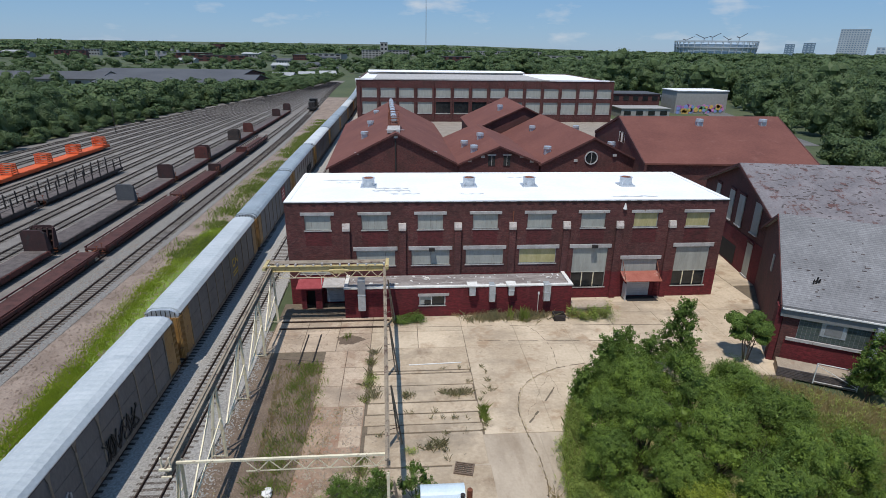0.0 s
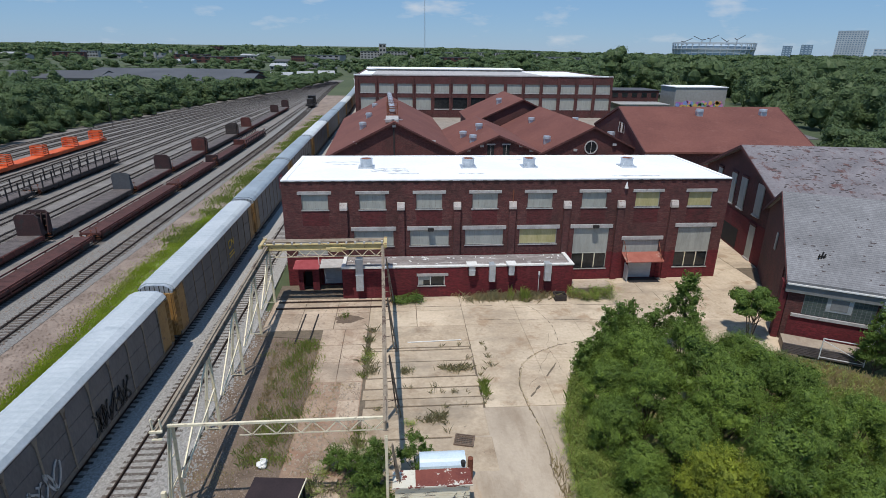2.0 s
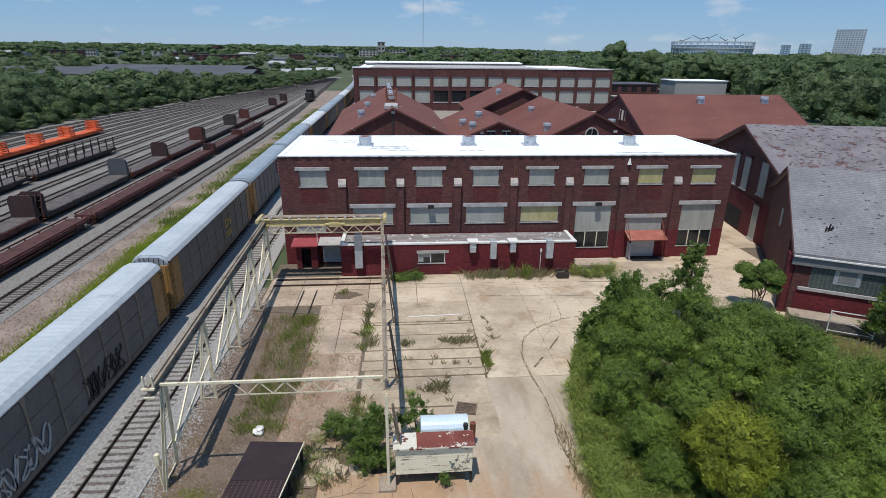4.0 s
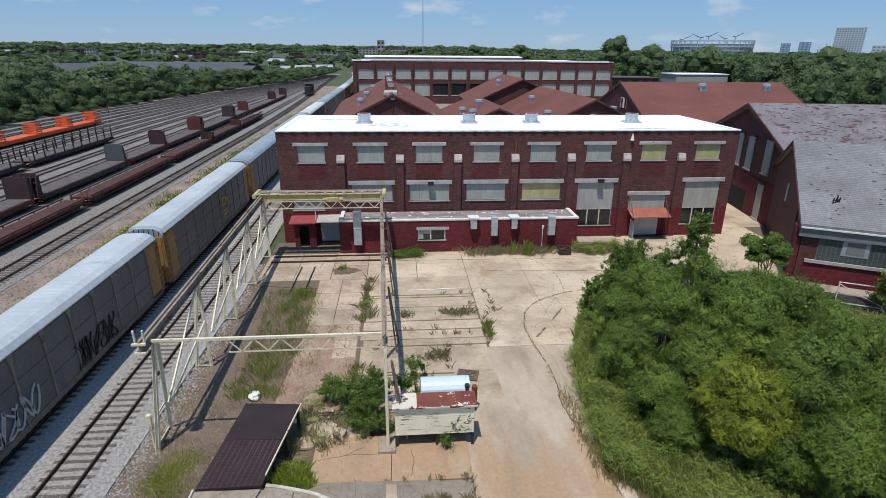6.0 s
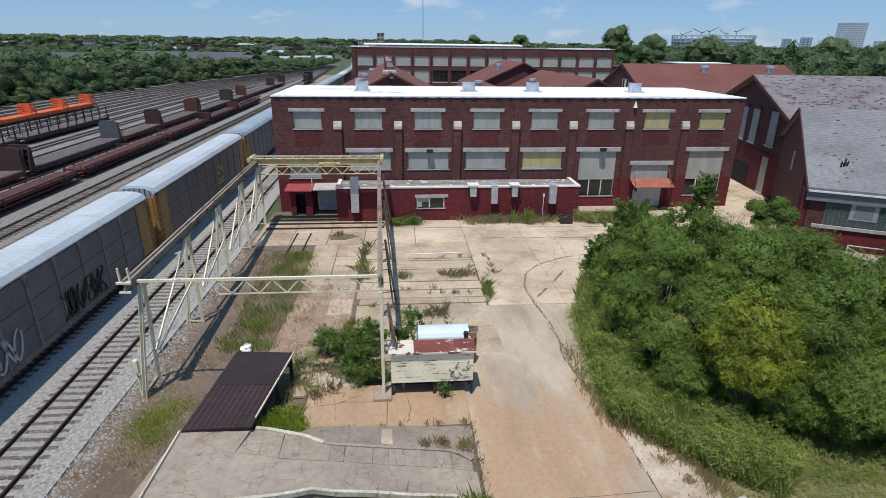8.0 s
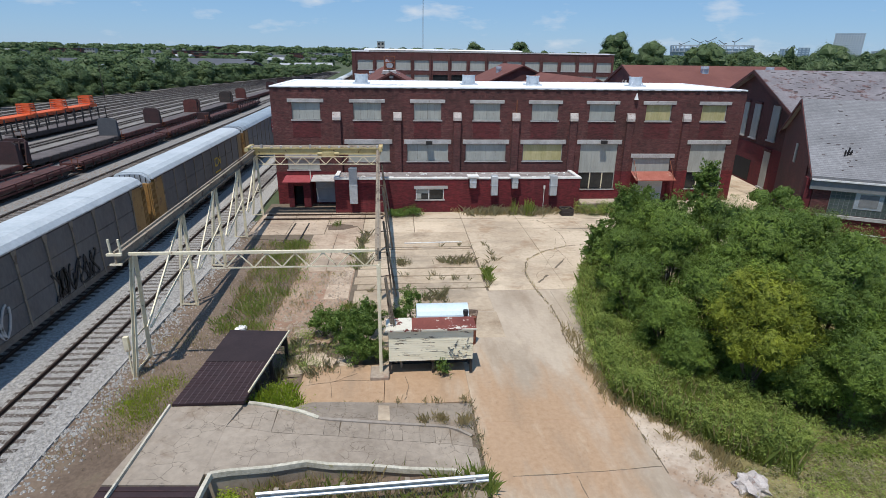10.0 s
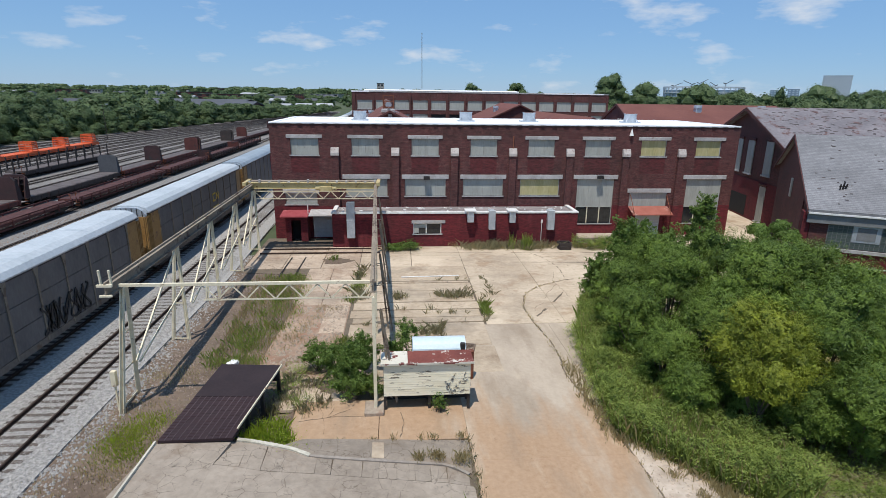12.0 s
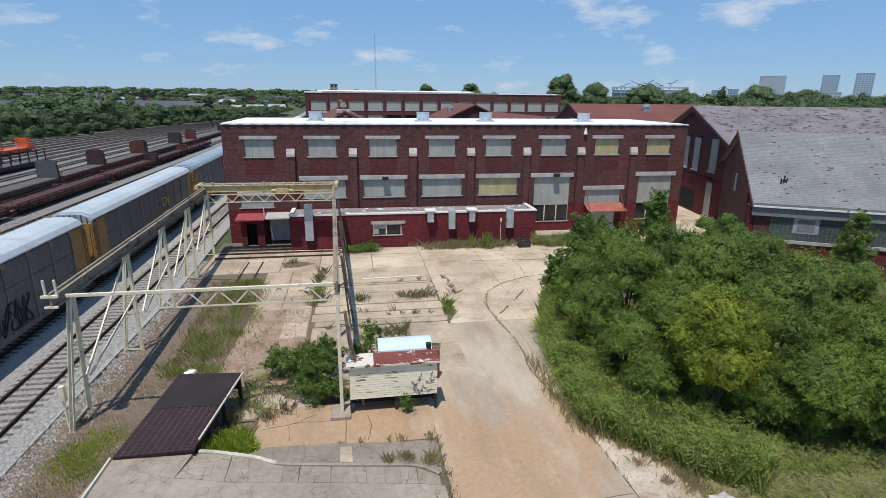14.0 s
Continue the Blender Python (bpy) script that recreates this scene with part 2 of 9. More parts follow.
M["rail"] = mat("rail_steel", (0.045, 0.028, 0.022), (0.09, 0.058, 0.045), 1, 9, 0.6, 0.5)
M["rail_shiny"] = mat("polished_rail_head", (0.30, 0.29, 0.28), (0.42, 0.41, 0.40), 1, 9, 0.35, 0.9, relief=0.0)
M["car_seam"] = mat("dark_panel_seam", (0.02, 0.02, 0.022), (0.04, 0.04, 0.042), 1, 9, 0.7)
M["car_post"] = mat("tan_train_post", (0.155, 0.128, 0.10), (0.25, 0.205, 0.155), 0.8, 9, 0.7, spot=(0.10, 0.07, 0.05), spot_scale=1.2, spot_at=0.58, relief=0.1)
M["car_sill"] = mat("rusty_train_sill", (0.10, 0.085, 0.075), (0.20, 0.165, 0.135), 0.8, 9, 0.8, spot=(0.13, 0.08, 0.05), spot_scale=1.0, spot_at=0.55, relief=0.2)
M["car_grey"] = mat("grey_train_panel", (0.085, 0.088, 0.098), (0.14, 0.142, 0.152), 0.5, 8, 0.5, 0.25, spot=(0.16, 0.14, 0.125), spot_scale=0.7, spot_at=0.60, spot_soft=0.15, relief=0.1, stretch=(1, 1, 0.4))
M["car_beige"] = mat("beige_train_panel", (0.30, 0.27, 0.23), (0.40, 0.37, 0.32), 0.5, 8, 0.5, 0.2, spot=(0.22, 0.15, 0.10), spot_scale=0.7, spot_at=0.60, spot_soft=0.15, relief=0.1, stretch=(1, 1, 0.4))
M["annex_roof"] = mat("dusty_dark_roof", (0.14, 0.115, 0.11), (0.34, 0.31, 0.30), 0.6, 5, 0.9, spot=(0.50, 0.48, 0.47), spot_scale=1.4, spot_at=0.6, spot_soft=0.06, relief=0.3, stretch=(0.5, 2, 1))
M["car_roof"] = mat("white_train_roof", (0.50, 0.53, 0.54), (0.66, 0.68, 0.68), 0.3, 5, 0.5, 0.05, spot=(0.42, 0.46, 0.50), spot_scale=0.35, spot_at=0.58, spot_soft=0.12, relief=0.1)
M["car_roof_pale"] = mat("pale_train_roof", (0.41, 0.45, 0.47), (0.55, 0.58, 0.60), 0.3, 5, 0.5, 0.1, spot=(0.35, 0.39, 0.42), spot_scale=0.35, spot_at=0.58, spot_soft=0.12, relief=0.1)
M["car_roof_blue"] = mat("grey_train_roof", (0.27, 0.315, 0.35), (0.39, 0.44, 0.48), 0.3, 5, 0.5, 0.2, spot=(0.26, 0.28, 0.30), spot_scale=0.35, spot_at=0.58, spot_soft=0.12, relief=0.1)
M["car_yellow"] = mat("ochre_train_paint", (0.25, 0.135, 0.04), (0.38, 0.215, 0.075), 0.8, 10, 0.6, spot=(0.15, 0.075, 0.04), spot_scale=1.4, spot_at=0.58, relief=0.1)
M["black_steel"] = mat("black_steel", (0.018, 0.016, 0.016), (0.045, 0.04, 0.038), 1, 9, 0.7, 0.2)
M["car_red"] = mat("oxide_red_wagon", (0.066, 0.018, 0.015), (0.128, 0.037, 0.029), 0.7, 8, 0.75, spot=(0.045, 0.024, 0.021), spot_scale=1.0, spot_at=0.57, relief=0.2)
M["deck_rust"] = mat("rusty_deck_boards", (0.044, 0.018, 0.016), (0.105, 0.040, 0.034), 0.8, 9, 0.9, relief=0.3)
M["bulkhead"] = mat("dark_red_bulkhead", (0.026, 0.014, 0.014), (0.062, 0.025, 0.025), 0.7, 8, 0.8, spot=(0.035, 0.028, 0.028), spot_scale=1.0, spot_at=0.55, relief=0.2)
M["wagon_dark"] = mat("dark_weathered_steel", (0.028, 0.022, 0.02), (0.065, 0.05, 0.045), 0.7, 8, 0.85, spot=(0.09, 0.045, 0.035), spot_scale=1.0, spot_at=0.58, relief=0.2)
M["bulkhead_grey"] = mat("grey_bulkhead", (0.050, 0.054, 0.062), (0.092, 0.096, 0.105), 0.7, 8, 0.8, relief=0.2)
M["deck_wood"] = mat("wagon_deck_timber", (0.065, 0.052, 0.050), (0.150, 0.125, 0.118), 0.9, 9, 0.9, relief=0.3)
M["orange"] = mat("orange_wagon_paint", (0.55, 0.085, 0.02), (0.72, 0.14, 0.04), 0.8, 8, 0.6, relief=0.1)
M["plate_brown"] = mat("dark_brown_plate", (0.018, 0.010, 0.012), (0.034, 0.020, 0.022), 1.2, 10, 0.8, 0.1, relief=0.2)
M["grate_bar"] = mat("worn_grate_bar", (0.10, 0.07, 0.075), (0.18, 0.14, 0.14), 1.2, 10, 0.7, 0.3, relief=0.1)
M["grate"] = mat("brown_steel_deck", (0.028, 0.014, 0.017), (0.045, 0.024, 0.027), 1.2, 10, 0.75, 0.2, relief=0.2)
M["siding"] = mat("peeling_cream_siding", (0.74, 0.67, 0.47), (0.86, 0.80, 0.62), 1.2, 14, 0.75, spot=(0.17, 0.14, 0.10), spot_scale=3.2, spot_at=0.585, spot_soft=0.03, relief=0.1, stretch=(0.35, 1, 2.5))
M["shed_roof"] = mat("rust_red_sheet", (0.13, 0.03, 0.022), (0.22, 0.06, 0.04), 1, 9, 0.75, spot=(0.60, 0.56, 0.48), spot_scale=2.2, spot_at=0.585, spot_soft=0.02, relief=0.1)
M["shed_roof_pale"] = mat("peeling_cream_sheet", (0.56, 0.52, 0.42), (0.68, 0.64, 0.54), 1, 9, 0.7, spot=(0.15, 0.04, 0.03), spot_scale=2.2, spot_at=0.57, spot_soft=0.02, relief=0.1)
# white tank paint with the sky's blue reflection put into its colour
M["tank"] = mat("sky_tinted_tank_paint", (0.50, 0.60, 0.67), (0.62, 0.71, 0.77), 1, 9, 0.4, relief=0.05)
M["bark"] = mat("bark", (0.06, 0.045, 0.03), (0.14, 0.11, 0.08), 3, 18, 0.95, relief=0.6, stretch=(1, 1, 0.3))
M["black"] = mat("black_paint", (0.01, 0.01, 0.012), (0.02, 0.02, 0.022), 2, 9, 0.6, relief=0.0)
M["yellow_paint"] = mat("yellow_lettering", (0.55, 0.38, 0.03), (0.62, 0.44, 0.05), 2, 9, 0.6, relief=0.0)
M["red_paint"] = mat("red_panel_paint", (0.30, 0.02, 0.03), (0.38, 0.035, 0.045), 1, 9, 0.6, relief=0.0)
M["kerb"] = mat("worn_white_kerb", (0.33, 0.30, 0.23), (0.62, 0.58, 0.48), 1.2, 9, 0.9, spot=(0.35, 0.30, 0.12), spot_scale=1.0, spot_at=0.6)
M["crack"] = mat("soil_in_joint", (0.11, 0.085, 0.06), (0.18, 0.14, 0.10), 2, 9, 1.0)
M["far_wall"] = mat("far_wall", (0.27, 0.262, 0.25), (0.37, 0.36, 0.345), 0.05, 1, 0.9, relief=0.0)
M["far_roof"] = mat("far_roof_grey", (0.060, 0.063, 0.072), (0.10, 0.104, 0.115), 0.05, 1, 0.9, relief=0.0)
M["tower_glass"] = mat("pale_tower", (0.34, 0.42, 0.50), (0.44, 0.52, 0.60), 0.01, 0.1, 0.5, relief=0.0)
# distance haze is put into this pale bluish colour of towers and stadium
M["tower_pale"] = mat("hazed_pale_tower", (0.40, 0.44, 0.48), (0.50, 0.54, 0.58), 0.01, 0.1, 0.7, relief=0.0)
M["tower_blue"] = mat("blue_tower", (0.13, 0.20, 0.28), (0.18, 0.26, 0.34), 0.01, 0.1, 0.4, relief=0.0)


def drive_mat(name, cx, cy, reach):
    """Worn tan concrete with one broad rust stain round a spot in plan, ragged by noise."""
    m, nt, b, pos = base_mat(name, 0.92)
    n1, n2 = noise_of(nt, pos, 0.3, 5, 0.6, (1.5, 0.6, 1)), noise_of(nt, pos, 5, 4, 0.65)
    c = mixed(nt, 0.4, ramp_of(nt, n1, ((0.38, (0.31, 0.245, 0.18)), (0.62, (0.51, 0.42, 0.325)))), ramp_of(nt, n2, ((0.3, (0.33, 0.265, 0.195)), (0.7, (0.45, 0.37, 0.285)))))
    dist = nt.nodes.new("ShaderNodeVectorMath")
    dist.operation = "DISTANCE"
    dist.inputs[1].default_value = (cx, cy, 0)
    nt.links.new(pos, dist.inputs[0])
    far_ = nt.nodes.new("ShaderNodeMath")
    far_.operation = "DIVIDE"
    far_.inputs[1].default_value = reach
    nt.links.new(dist.outputs["Value"], far_.inputs[0])
    mix_ = nt.nodes.new("ShaderNodeMath")
    mix_.operation = "MULTIPLY_ADD"
    mix_.inputs[1].default_value = 1.1
    nt.links.new(noise_of(nt, pos, 0.35, 6, 0.65, (1.8, 0.45, 1)), mix_.inputs[0])
    nt.links.new(far_.outputs[0], mix_.inputs[2])
    f = ramp_of(nt, mix_.outputs[0], ((0.75, (0.84,) * 3), (1.5, (0, 0, 0))))
    c = mixed(nt, f, c, ramp_of(nt, n2, ((0.3, (0.342, 0.207, 0.114)), (0.7, (0.425, 0.277, 0.165)))))
    wash = noise_of(nt, pos, 0.5, 7, 0.7, (1.5, 0.35, 1))
    c = mixed(nt, ramp_of(nt, wash, ((0.52, (0, 0, 0)), (0.66, (0.45,) * 3))), c, (0.26, 0.19, 0.13))
    pale = noise_of(nt, pos, 0.8, 7, 0.72, (1.3, 0.5, 1))
    c = mixed(nt, ramp_of(nt, pale, ((0.57, (0, 0, 0)), (0.70, (0.4,) * 3))), c, (0.52, 0.42, 0.305))
    speck = noise_of(nt, pos, 2.6, 7, 0.75)
    c = mixed(nt, ramp_of(nt, speck, ((0.62, (0, 0, 0)), (0.70, (0.45,) * 3))), c, (0.15, 0.11, 0.08))
    nt.links.new(c, b.inputs["Base Color"])
    bump(nt, b, n2, 0.2, 0.02)
    return m


def yard_mat(name, dark, light, brown, grey, vary=0.06, crack=0.0):
    """Sun-bleached yard concrete: mottled, with long dirt drifts, brown stains, tyre smears and dark specks."""
    m, nt, b, pos = base_mat(name, 0.93)
    n1, n2 = noise_of(nt, pos, 0.18, 6, 0.65), noise_of(nt, pos, 3.5, 5, 0.7)
    c = mixed(nt, 0.4, ramp_of(nt, n1, ((0.40, dark), (0.60, light))), ramp_of(nt, n2, ((0.36, dark), (0.64, light))))
    drift = noise_of(nt, pos, 0.2, 6, 0.65, (0.7, 1.3, 1))
    c = mixed(nt, ramp_of(nt, drift, ((0.50, (0, 0, 0)), (0.64, (0.62,) * 3))), c, grey)
    stain = noise_of(nt, pos, 0.33, 7, 0.72)
    c = mixed(nt, ramp_of(nt, stain, ((0.54, (0, 0, 0)), (0.64, (0.7,) * 3))), c, brown)
    speck = noise_of(nt, pos, 1.7, 7, 0.75)
    c = mixed(nt, ramp_of(nt, speck, ((0.60, (0, 0, 0)), (0.68, (0.6,) * 3))), c, tuple(v * 0.45 for v in grey))
    pale = noise_of(nt, pos, 0.9, 6, 0.7, (0.6, 1.6, 1))
    c = mixed(nt, ramp_of(nt, pale, ((0.60, (0, 0, 0)), (0.72, (0.5,) * 3))), c, tuple(min(1, v * 1.12) for v in light))
    if crack:
        vo = nt.nodes.new("ShaderNodeTexVoronoi")
        vo.feature = "DISTANCE_TO_EDGE"
        vo.inputs["Scale"].default_value = crack
        nt.links.new(mixed(nt, 0.25, pos, noise_of(nt, pos, 2.0, 4, 0.7)), vo.inputs["Vector"])
        line = ramp_of(nt, vo.outputs["Distance"], ((0.003, (0.7,) * 3), (0.022, (0, 0, 0))))
        keep = ramp_of(nt, noise_of(nt, pos, 0.7, 3, 0.5), ((0.42, (0, 0, 0)), (0.55, (1, 1, 1))))
        c = mixed(nt, mixed(nt, 1.0, line, keep, "MULTIPLY"), c, tuple(v * 0.45 for v in brown))
    info = nt.nodes.new("ShaderNodeObjectInfo")
    c = mixed(nt, 1.0, c, ramp_of(nt, info.outputs["Random"], ((0.0, (1 - vary,) * 3), (1.0, (1 + vary,) * 3))), "MULTIPLY")
    nt.links.new(c, b.inputs["Base Color"])
    bump(nt, b, n2, 0.3, 0.02)
    return m


M["concrete"] = yard_mat("yard_concrete", (0.40, 0.31, 0.22), (0.62, 0.51, 0.38), (0.31, 0.205, 0.125), (0.27, 0.215, 0.16))
M["concrete_edge"] = yard_mat("broken_edge_concrete", (0.33, 0.25, 0.185), (0.55, 0.46, 0.37), (0.30, 0.20, 0.13), (0.22, 0.18, 0.14))
M["slot_concrete"] = yard_mat("slotted_floor_concrete", (0.34, 0.26, 0.18), (0.54, 0.435, 0.32), (0.24, 0.165, 0.105), (0.23, 0.19, 0.145), 0.10)
M["path_slab"] = yard_mat("cracked_path_concrete", (0.34, 0.25, 0.18), (0.54, 0.43, 0.325), (0.26, 0.165, 0.11), (0.23, 0.18, 0.135), 0.1, 1.7)
M["path"] = yard_mat("broken_path_concrete", (0.22, 0.14, 0.095), (0.39, 0.28, 0.20), (0.25, 0.125, 0.078), (0.16, 0.115, 0.08))


M["drive"] = drive_mat("stained_drive_concrete", 5.8, 17.0, 11.5)
M["pad"] = drive_mat("rusty_pad_concrete", -0.5, 19.8, 22.0)
M["apron"] = yard_mat("cracked_apron_concrete", (0.21, 0.17, 0.132), (0.36, 0.30, 0.238), (0.20, 0.145, 0.10), (0.165, 0.137, 0.11), 0.05, 2.4)


def leaf_mat(name, dark, light, patch=0.35, translucent=0.25, crown=0.5):
    m, nt, b, pos = base_mat(name, 0.55)
    geo = nt.nodes.new("ShaderNodeNewGeometry")
    rnd = ramp_of(nt, geo.outputs["Random Per Island"], ((0.0, dark), (1.0, light)))
    big = ramp_of(nt, noise_of(nt, pos, patch, 4, 0.6), ((0.3, dark), (0.7, light)))
    c = mixed(nt, crown, rnd, big)
    nt.links.new(c, b.inputs["Base Color"])
    b.inputs["Specular IOR Level"].default_value = 0.25
    tr = nt.nodes.new("ShaderNodeBsdfTranslucent")
    nt.links.new(c, tr.inputs["Color"])
    mx = nt.nodes.new("ShaderNodeMixShader")
    mx.inputs[0].default_value = translucent
    nt.links.new(b.outputs[0], mx.inputs[1]), nt.links.new(tr.outputs[0], mx.inputs[2])
    nt.links.new(mx.outputs[0], nt.nodes["Material Output"].inputs["Surface"])
    return m


M["far_pale"] = mat("weathered_pale_roof", (0.30, 0.31, 0.32), (0.42, 0.43, 0.44), 0.1, 2, 0.7)
M["hatch_rust"] = mat("rusty_hatch", (0.11, 0.075, 0.055), (0.21, 0.15, 0.11), 2, 14, 0.85, relief=0.2)
M["leaf"] = leaf_mat("willow_leaves", (0.030, 0.060, 0.012), (0.198, 0.285, 0.045), 0.42, 0.08, 0.55)
M["leaf_yellow"] = leaf_mat("yellowish_leaves", (0.080, 0.112, 0.013), (0.268, 0.300, 0.030), 0.5, 0.08, 0.6)
M["leaf_dark"] = leaf_mat("dark_leaves", (0.075, 0.13, 0.028), (0.20, 0.29, 0.065), 0.6, 0.35)
M["leaf_far"] = leaf_mat("woodland_leaves", (0.054, 0.090, 0.038), (0.130, 0.182, 0.070), 0.13, 0.2, 0.8)
M["grass"] = leaf_mat("green_weeds", (0.19, 0.26, 0.05), (0.45, 0.52, 0.14), 0.6, 0.45)
M["hedge_weed"] = leaf_mat("hedge_weeds", (0.098, 0.152, 0.030), (0.325, 0.385, 0.088), 0.8, 0.28)
M["weed_straw"] = leaf_mat("grey_straw_weeds", (0.23, 0.21, 0.115), (0.46, 0.41, 0.24), 0.6, 0.4)
M["slot_weed"] = leaf_mat("grey_green_weeds", (0.17, 0.195, 0.075), (0.38, 0.385, 0.185), 0.6, 0.4)
M["grass_bright"] = leaf_mat("bright_grass", (0.20, 0.29, 0.02), (0.42, 0.49, 0.06), 0.4, 0.4)
M["grass_dry"] = leaf_mat("dry_grass", (0.36, 0.29, 0.14), (0.60, 0.50, 0.28), 0.5, 0.45)


# ---- building blocks ----
def box(bm, x0, x1, y0, y1, z0, z1, m=None):
    vs = [Vector((x, y, z)) for x in (x0, x1) for y in (y0, y1) for z in (z0, z1)]
    v = [bm.verts.new(m @ p if m else p) for p in vs]
    for f in ((0, 1, 3, 2), (4, 6, 7, 5), (0, 4, 5, 1), (2, 3, 7, 6), (0, 2, 6, 4), (1, 5, 7, 3)):
        bm.faces.new([v[i] for i in f])


def bar(bm, a, b, w, d=None):
    """A straight member of rectangular section from a to b."""
    a, b = Vector(a), Vector(b)
    d = d or w
    m = Matrix.Translation(a) @ (b - a).to_track_quat("Z", "Y").to_matrix().to_4x4()
    box(bm, -w / 2, w / 2, -d / 2, d / 2, 0, (b - a).length, m)


def angle_bar(bm, a, b, w, t=0.012):
    """A steel angle from a to b."""
    a, b = Vector(a), Vector(b)
    m = Matrix.Translation(a) @ (b - a).to_track_quat("Z", "Y").to_matrix().to_4x4()
    n = (b - a).length
    box(bm, -w / 2, w / 2, -w / 2, -w / 2 + t, 0, n, m)
    box(bm, -w / 2, -w / 2 + t, -w / 2 + t, w / 2, 0, n, m)


def tube(bm, a, b, r0, r1=None, n=10):
    a, b = Vector(a), Vector(b)
    r1 = r0 if r1 is None else r1
    m = Matrix.Translation(a) @ (b - a).to_track_quat("Z", "Y").to_matrix().to_4x4()
    n_len = (b - a).length
    lo = [bm.verts.new(m @ Vector((r0 * math.cos(2 * math.pi * i / n), r0 * math.sin(2 * math.pi * i / n), 0))) for i in range(n)]
    hi = [bm.verts.new(m @ Vector((r1 * math.cos(2 * math.pi * i / n), r1 * math.sin(2 * math.pi * i / n), n_len))) for i in range(n)]
    for i in range(n):
        j = (i + 1) % n
        bm.faces.new((lo[i], lo[j], hi[j], hi[i]))
    bm.faces.new(lo[::-1]), bm.faces.new(hi)


def extrude(bm, pts, vec):
    """A solid: the polygon pts swept along vec."""
    vec = Vector(vec)
    a = [bm.verts.new(p) for p in pts]
    b = [bm.verts.new(Vector(p) + vec) for p in pts]
    n = len(pts)
    bm.faces.new(a), bm.faces.new(b[::-1])
    for i in range(n):
        bm.faces.new((a[i], b[i], b[(i + 1) % n], a[(i + 1) % n]))


def mesh_of(name, bm, material, smooth=False):
    bmesh.ops.recalc_face_normals(bm, faces=bm.faces)
    me = bpy.data.meshes.new(name)
    bm.to_mesh(me)
    bm.free()
    me.materials.append(material)
    if smooth:
        for p in me.polygons:
            p.use_smooth = True
    return me


def part(name, bm, material, parent=None, label="", smooth=False):
    ob = new(name, mesh_of(name, bm, material, smooth))
    ob.parent = parent
    if parent and parent.type == "EMPTY":           # parts are drawn in world coordinates
        ob.matrix_parent_inverse = parent.matrix_basis.inverted()
    return tagged(ob, label) if label else ob


def piece(name, mesh, parent, m):
    ob = new(name, mesh)
    ob.parent = parent
    if parent and parent.type == "EMPTY":
        ob.matrix_parent_inverse = parent.matrix_basis.inverted()
    ob.matrix_basis = m
    return ob


def thing(name, label, category, at=(0, 0, 0), group="", kind="", turn=0):
    ob = new(name)
    ob.matrix_basis = pose(*at, 0, 0, turn)
    return tagged(ob, label, category, group, kind)


def solid(name, bm, material, label, category, group="", kind="", smooth=False):
    return tagged(part(name, bm, material, None, "", smooth), label, category, group, kind)


def sheet(name, pts, z, material, label, category, thick=0.2, kind="structure"):
    """A flat slab with an outline given in plan; z is its top."""
    bm = bmesh.new()
    extrude(bm, [(x, y, z) for x, y in pts], (0, 0, -thick))
    return solid(name, bm, material, label, category, kind=kind)


def raw_mesh(name, verts, faces, material):
    me = bpy.data.meshes.new(name)
    me.from_pydata(verts, [], faces)
    me.materials.append(material)
    return me


# ---- ground ----
def plan_strip(name, left, right, z, material, label, category, ys, thick=0.3):
    """A ground strip between two lines x(y)."""
    bm = bmesh.new()
    for y0, y1 in zip(ys, ys[1:]):
        extrude(bm, [(left(y0), y0, z), (right(y0), y0, z), (right(y1), y1, z), (left(y1), y1, z)], (0, 0, -thick))
    bmesh.ops.remove_doubles(bm, verts=bm.verts, dist=0.001)
    return solid(name, bm, material, label, category, kind="structure")


def rise(x, y):
    """The land climbs gently beyond the yard, less so to the east."""
    if y < 460:
        return 0.0
    return 0.0095 * (y - 460) * min(1.0, max(0.3, 1 - (x / y - 0.1) / 0.4))


bm = bmesh.new()
bmesh.ops.create_grid(bm, x_segments=150, y_segments=150, size=4500)
bmesh.ops.translate(bm, verts=bm.verts, vec=(0, 1500, -0.22))
for v in bm.verts:
    v.co.z += rise(v.co.x, v.co.y)
ground = solid("ground", bm, M["ground"], "green and brown scrubby ground running to the horizon", "ground", kind="structure")


def yard_x(x0, y):
    """Yard tracks run parallel, then gather towards a throat far away."""
    t = min(1, max(0, (y - 120) / 330))
    t = t * t * (3 - 2 * t)
    return x0 + (-47 + 0.12 * (x0 + 55) - x0) * t


def train_x(y):
    return -19.40 - 0.8 * min(1, max(0, (y - 45) / 60)) - 0.000185 * max(0, y - 200) ** 2


YS = [-30, 0, 20, 40, 60, 80, 100, 120, 150, 180, 210, 240, 270, 300, 330, 360, 400, 450]
plan_strip("yard_ground", lambda y: yard_x(-96, y) - (4 if y > 130 else 0), lambda y: yard_x(-37.2, y) + 1.5, -0.06, M["yard_gravel"], "grey brown gravel of the marshalling yard", "gravel", YS)
plan_strip("gravel_verge", lambda y: yard_x(-38, y) + 1.5, lambda y: max(yard_x(-38, y) + 2, train_x(y) - 3.6), -0.08, M["gravel_dirt"], "sandy gravel verge beside the tracks", "verge", YS[:14])
YT = [14 + 2.3 * i for i in range(29)]
plan_strip("yard_ballast", lambda y: yard_x(-36.9, y), lambda y: yard_x(-31.6, y) + 0.25 * math.sin(y * 0.3), -0.035, M["yard_stone"], "grey crushed stone bed of the empty track", "ballast", YS[1:16])
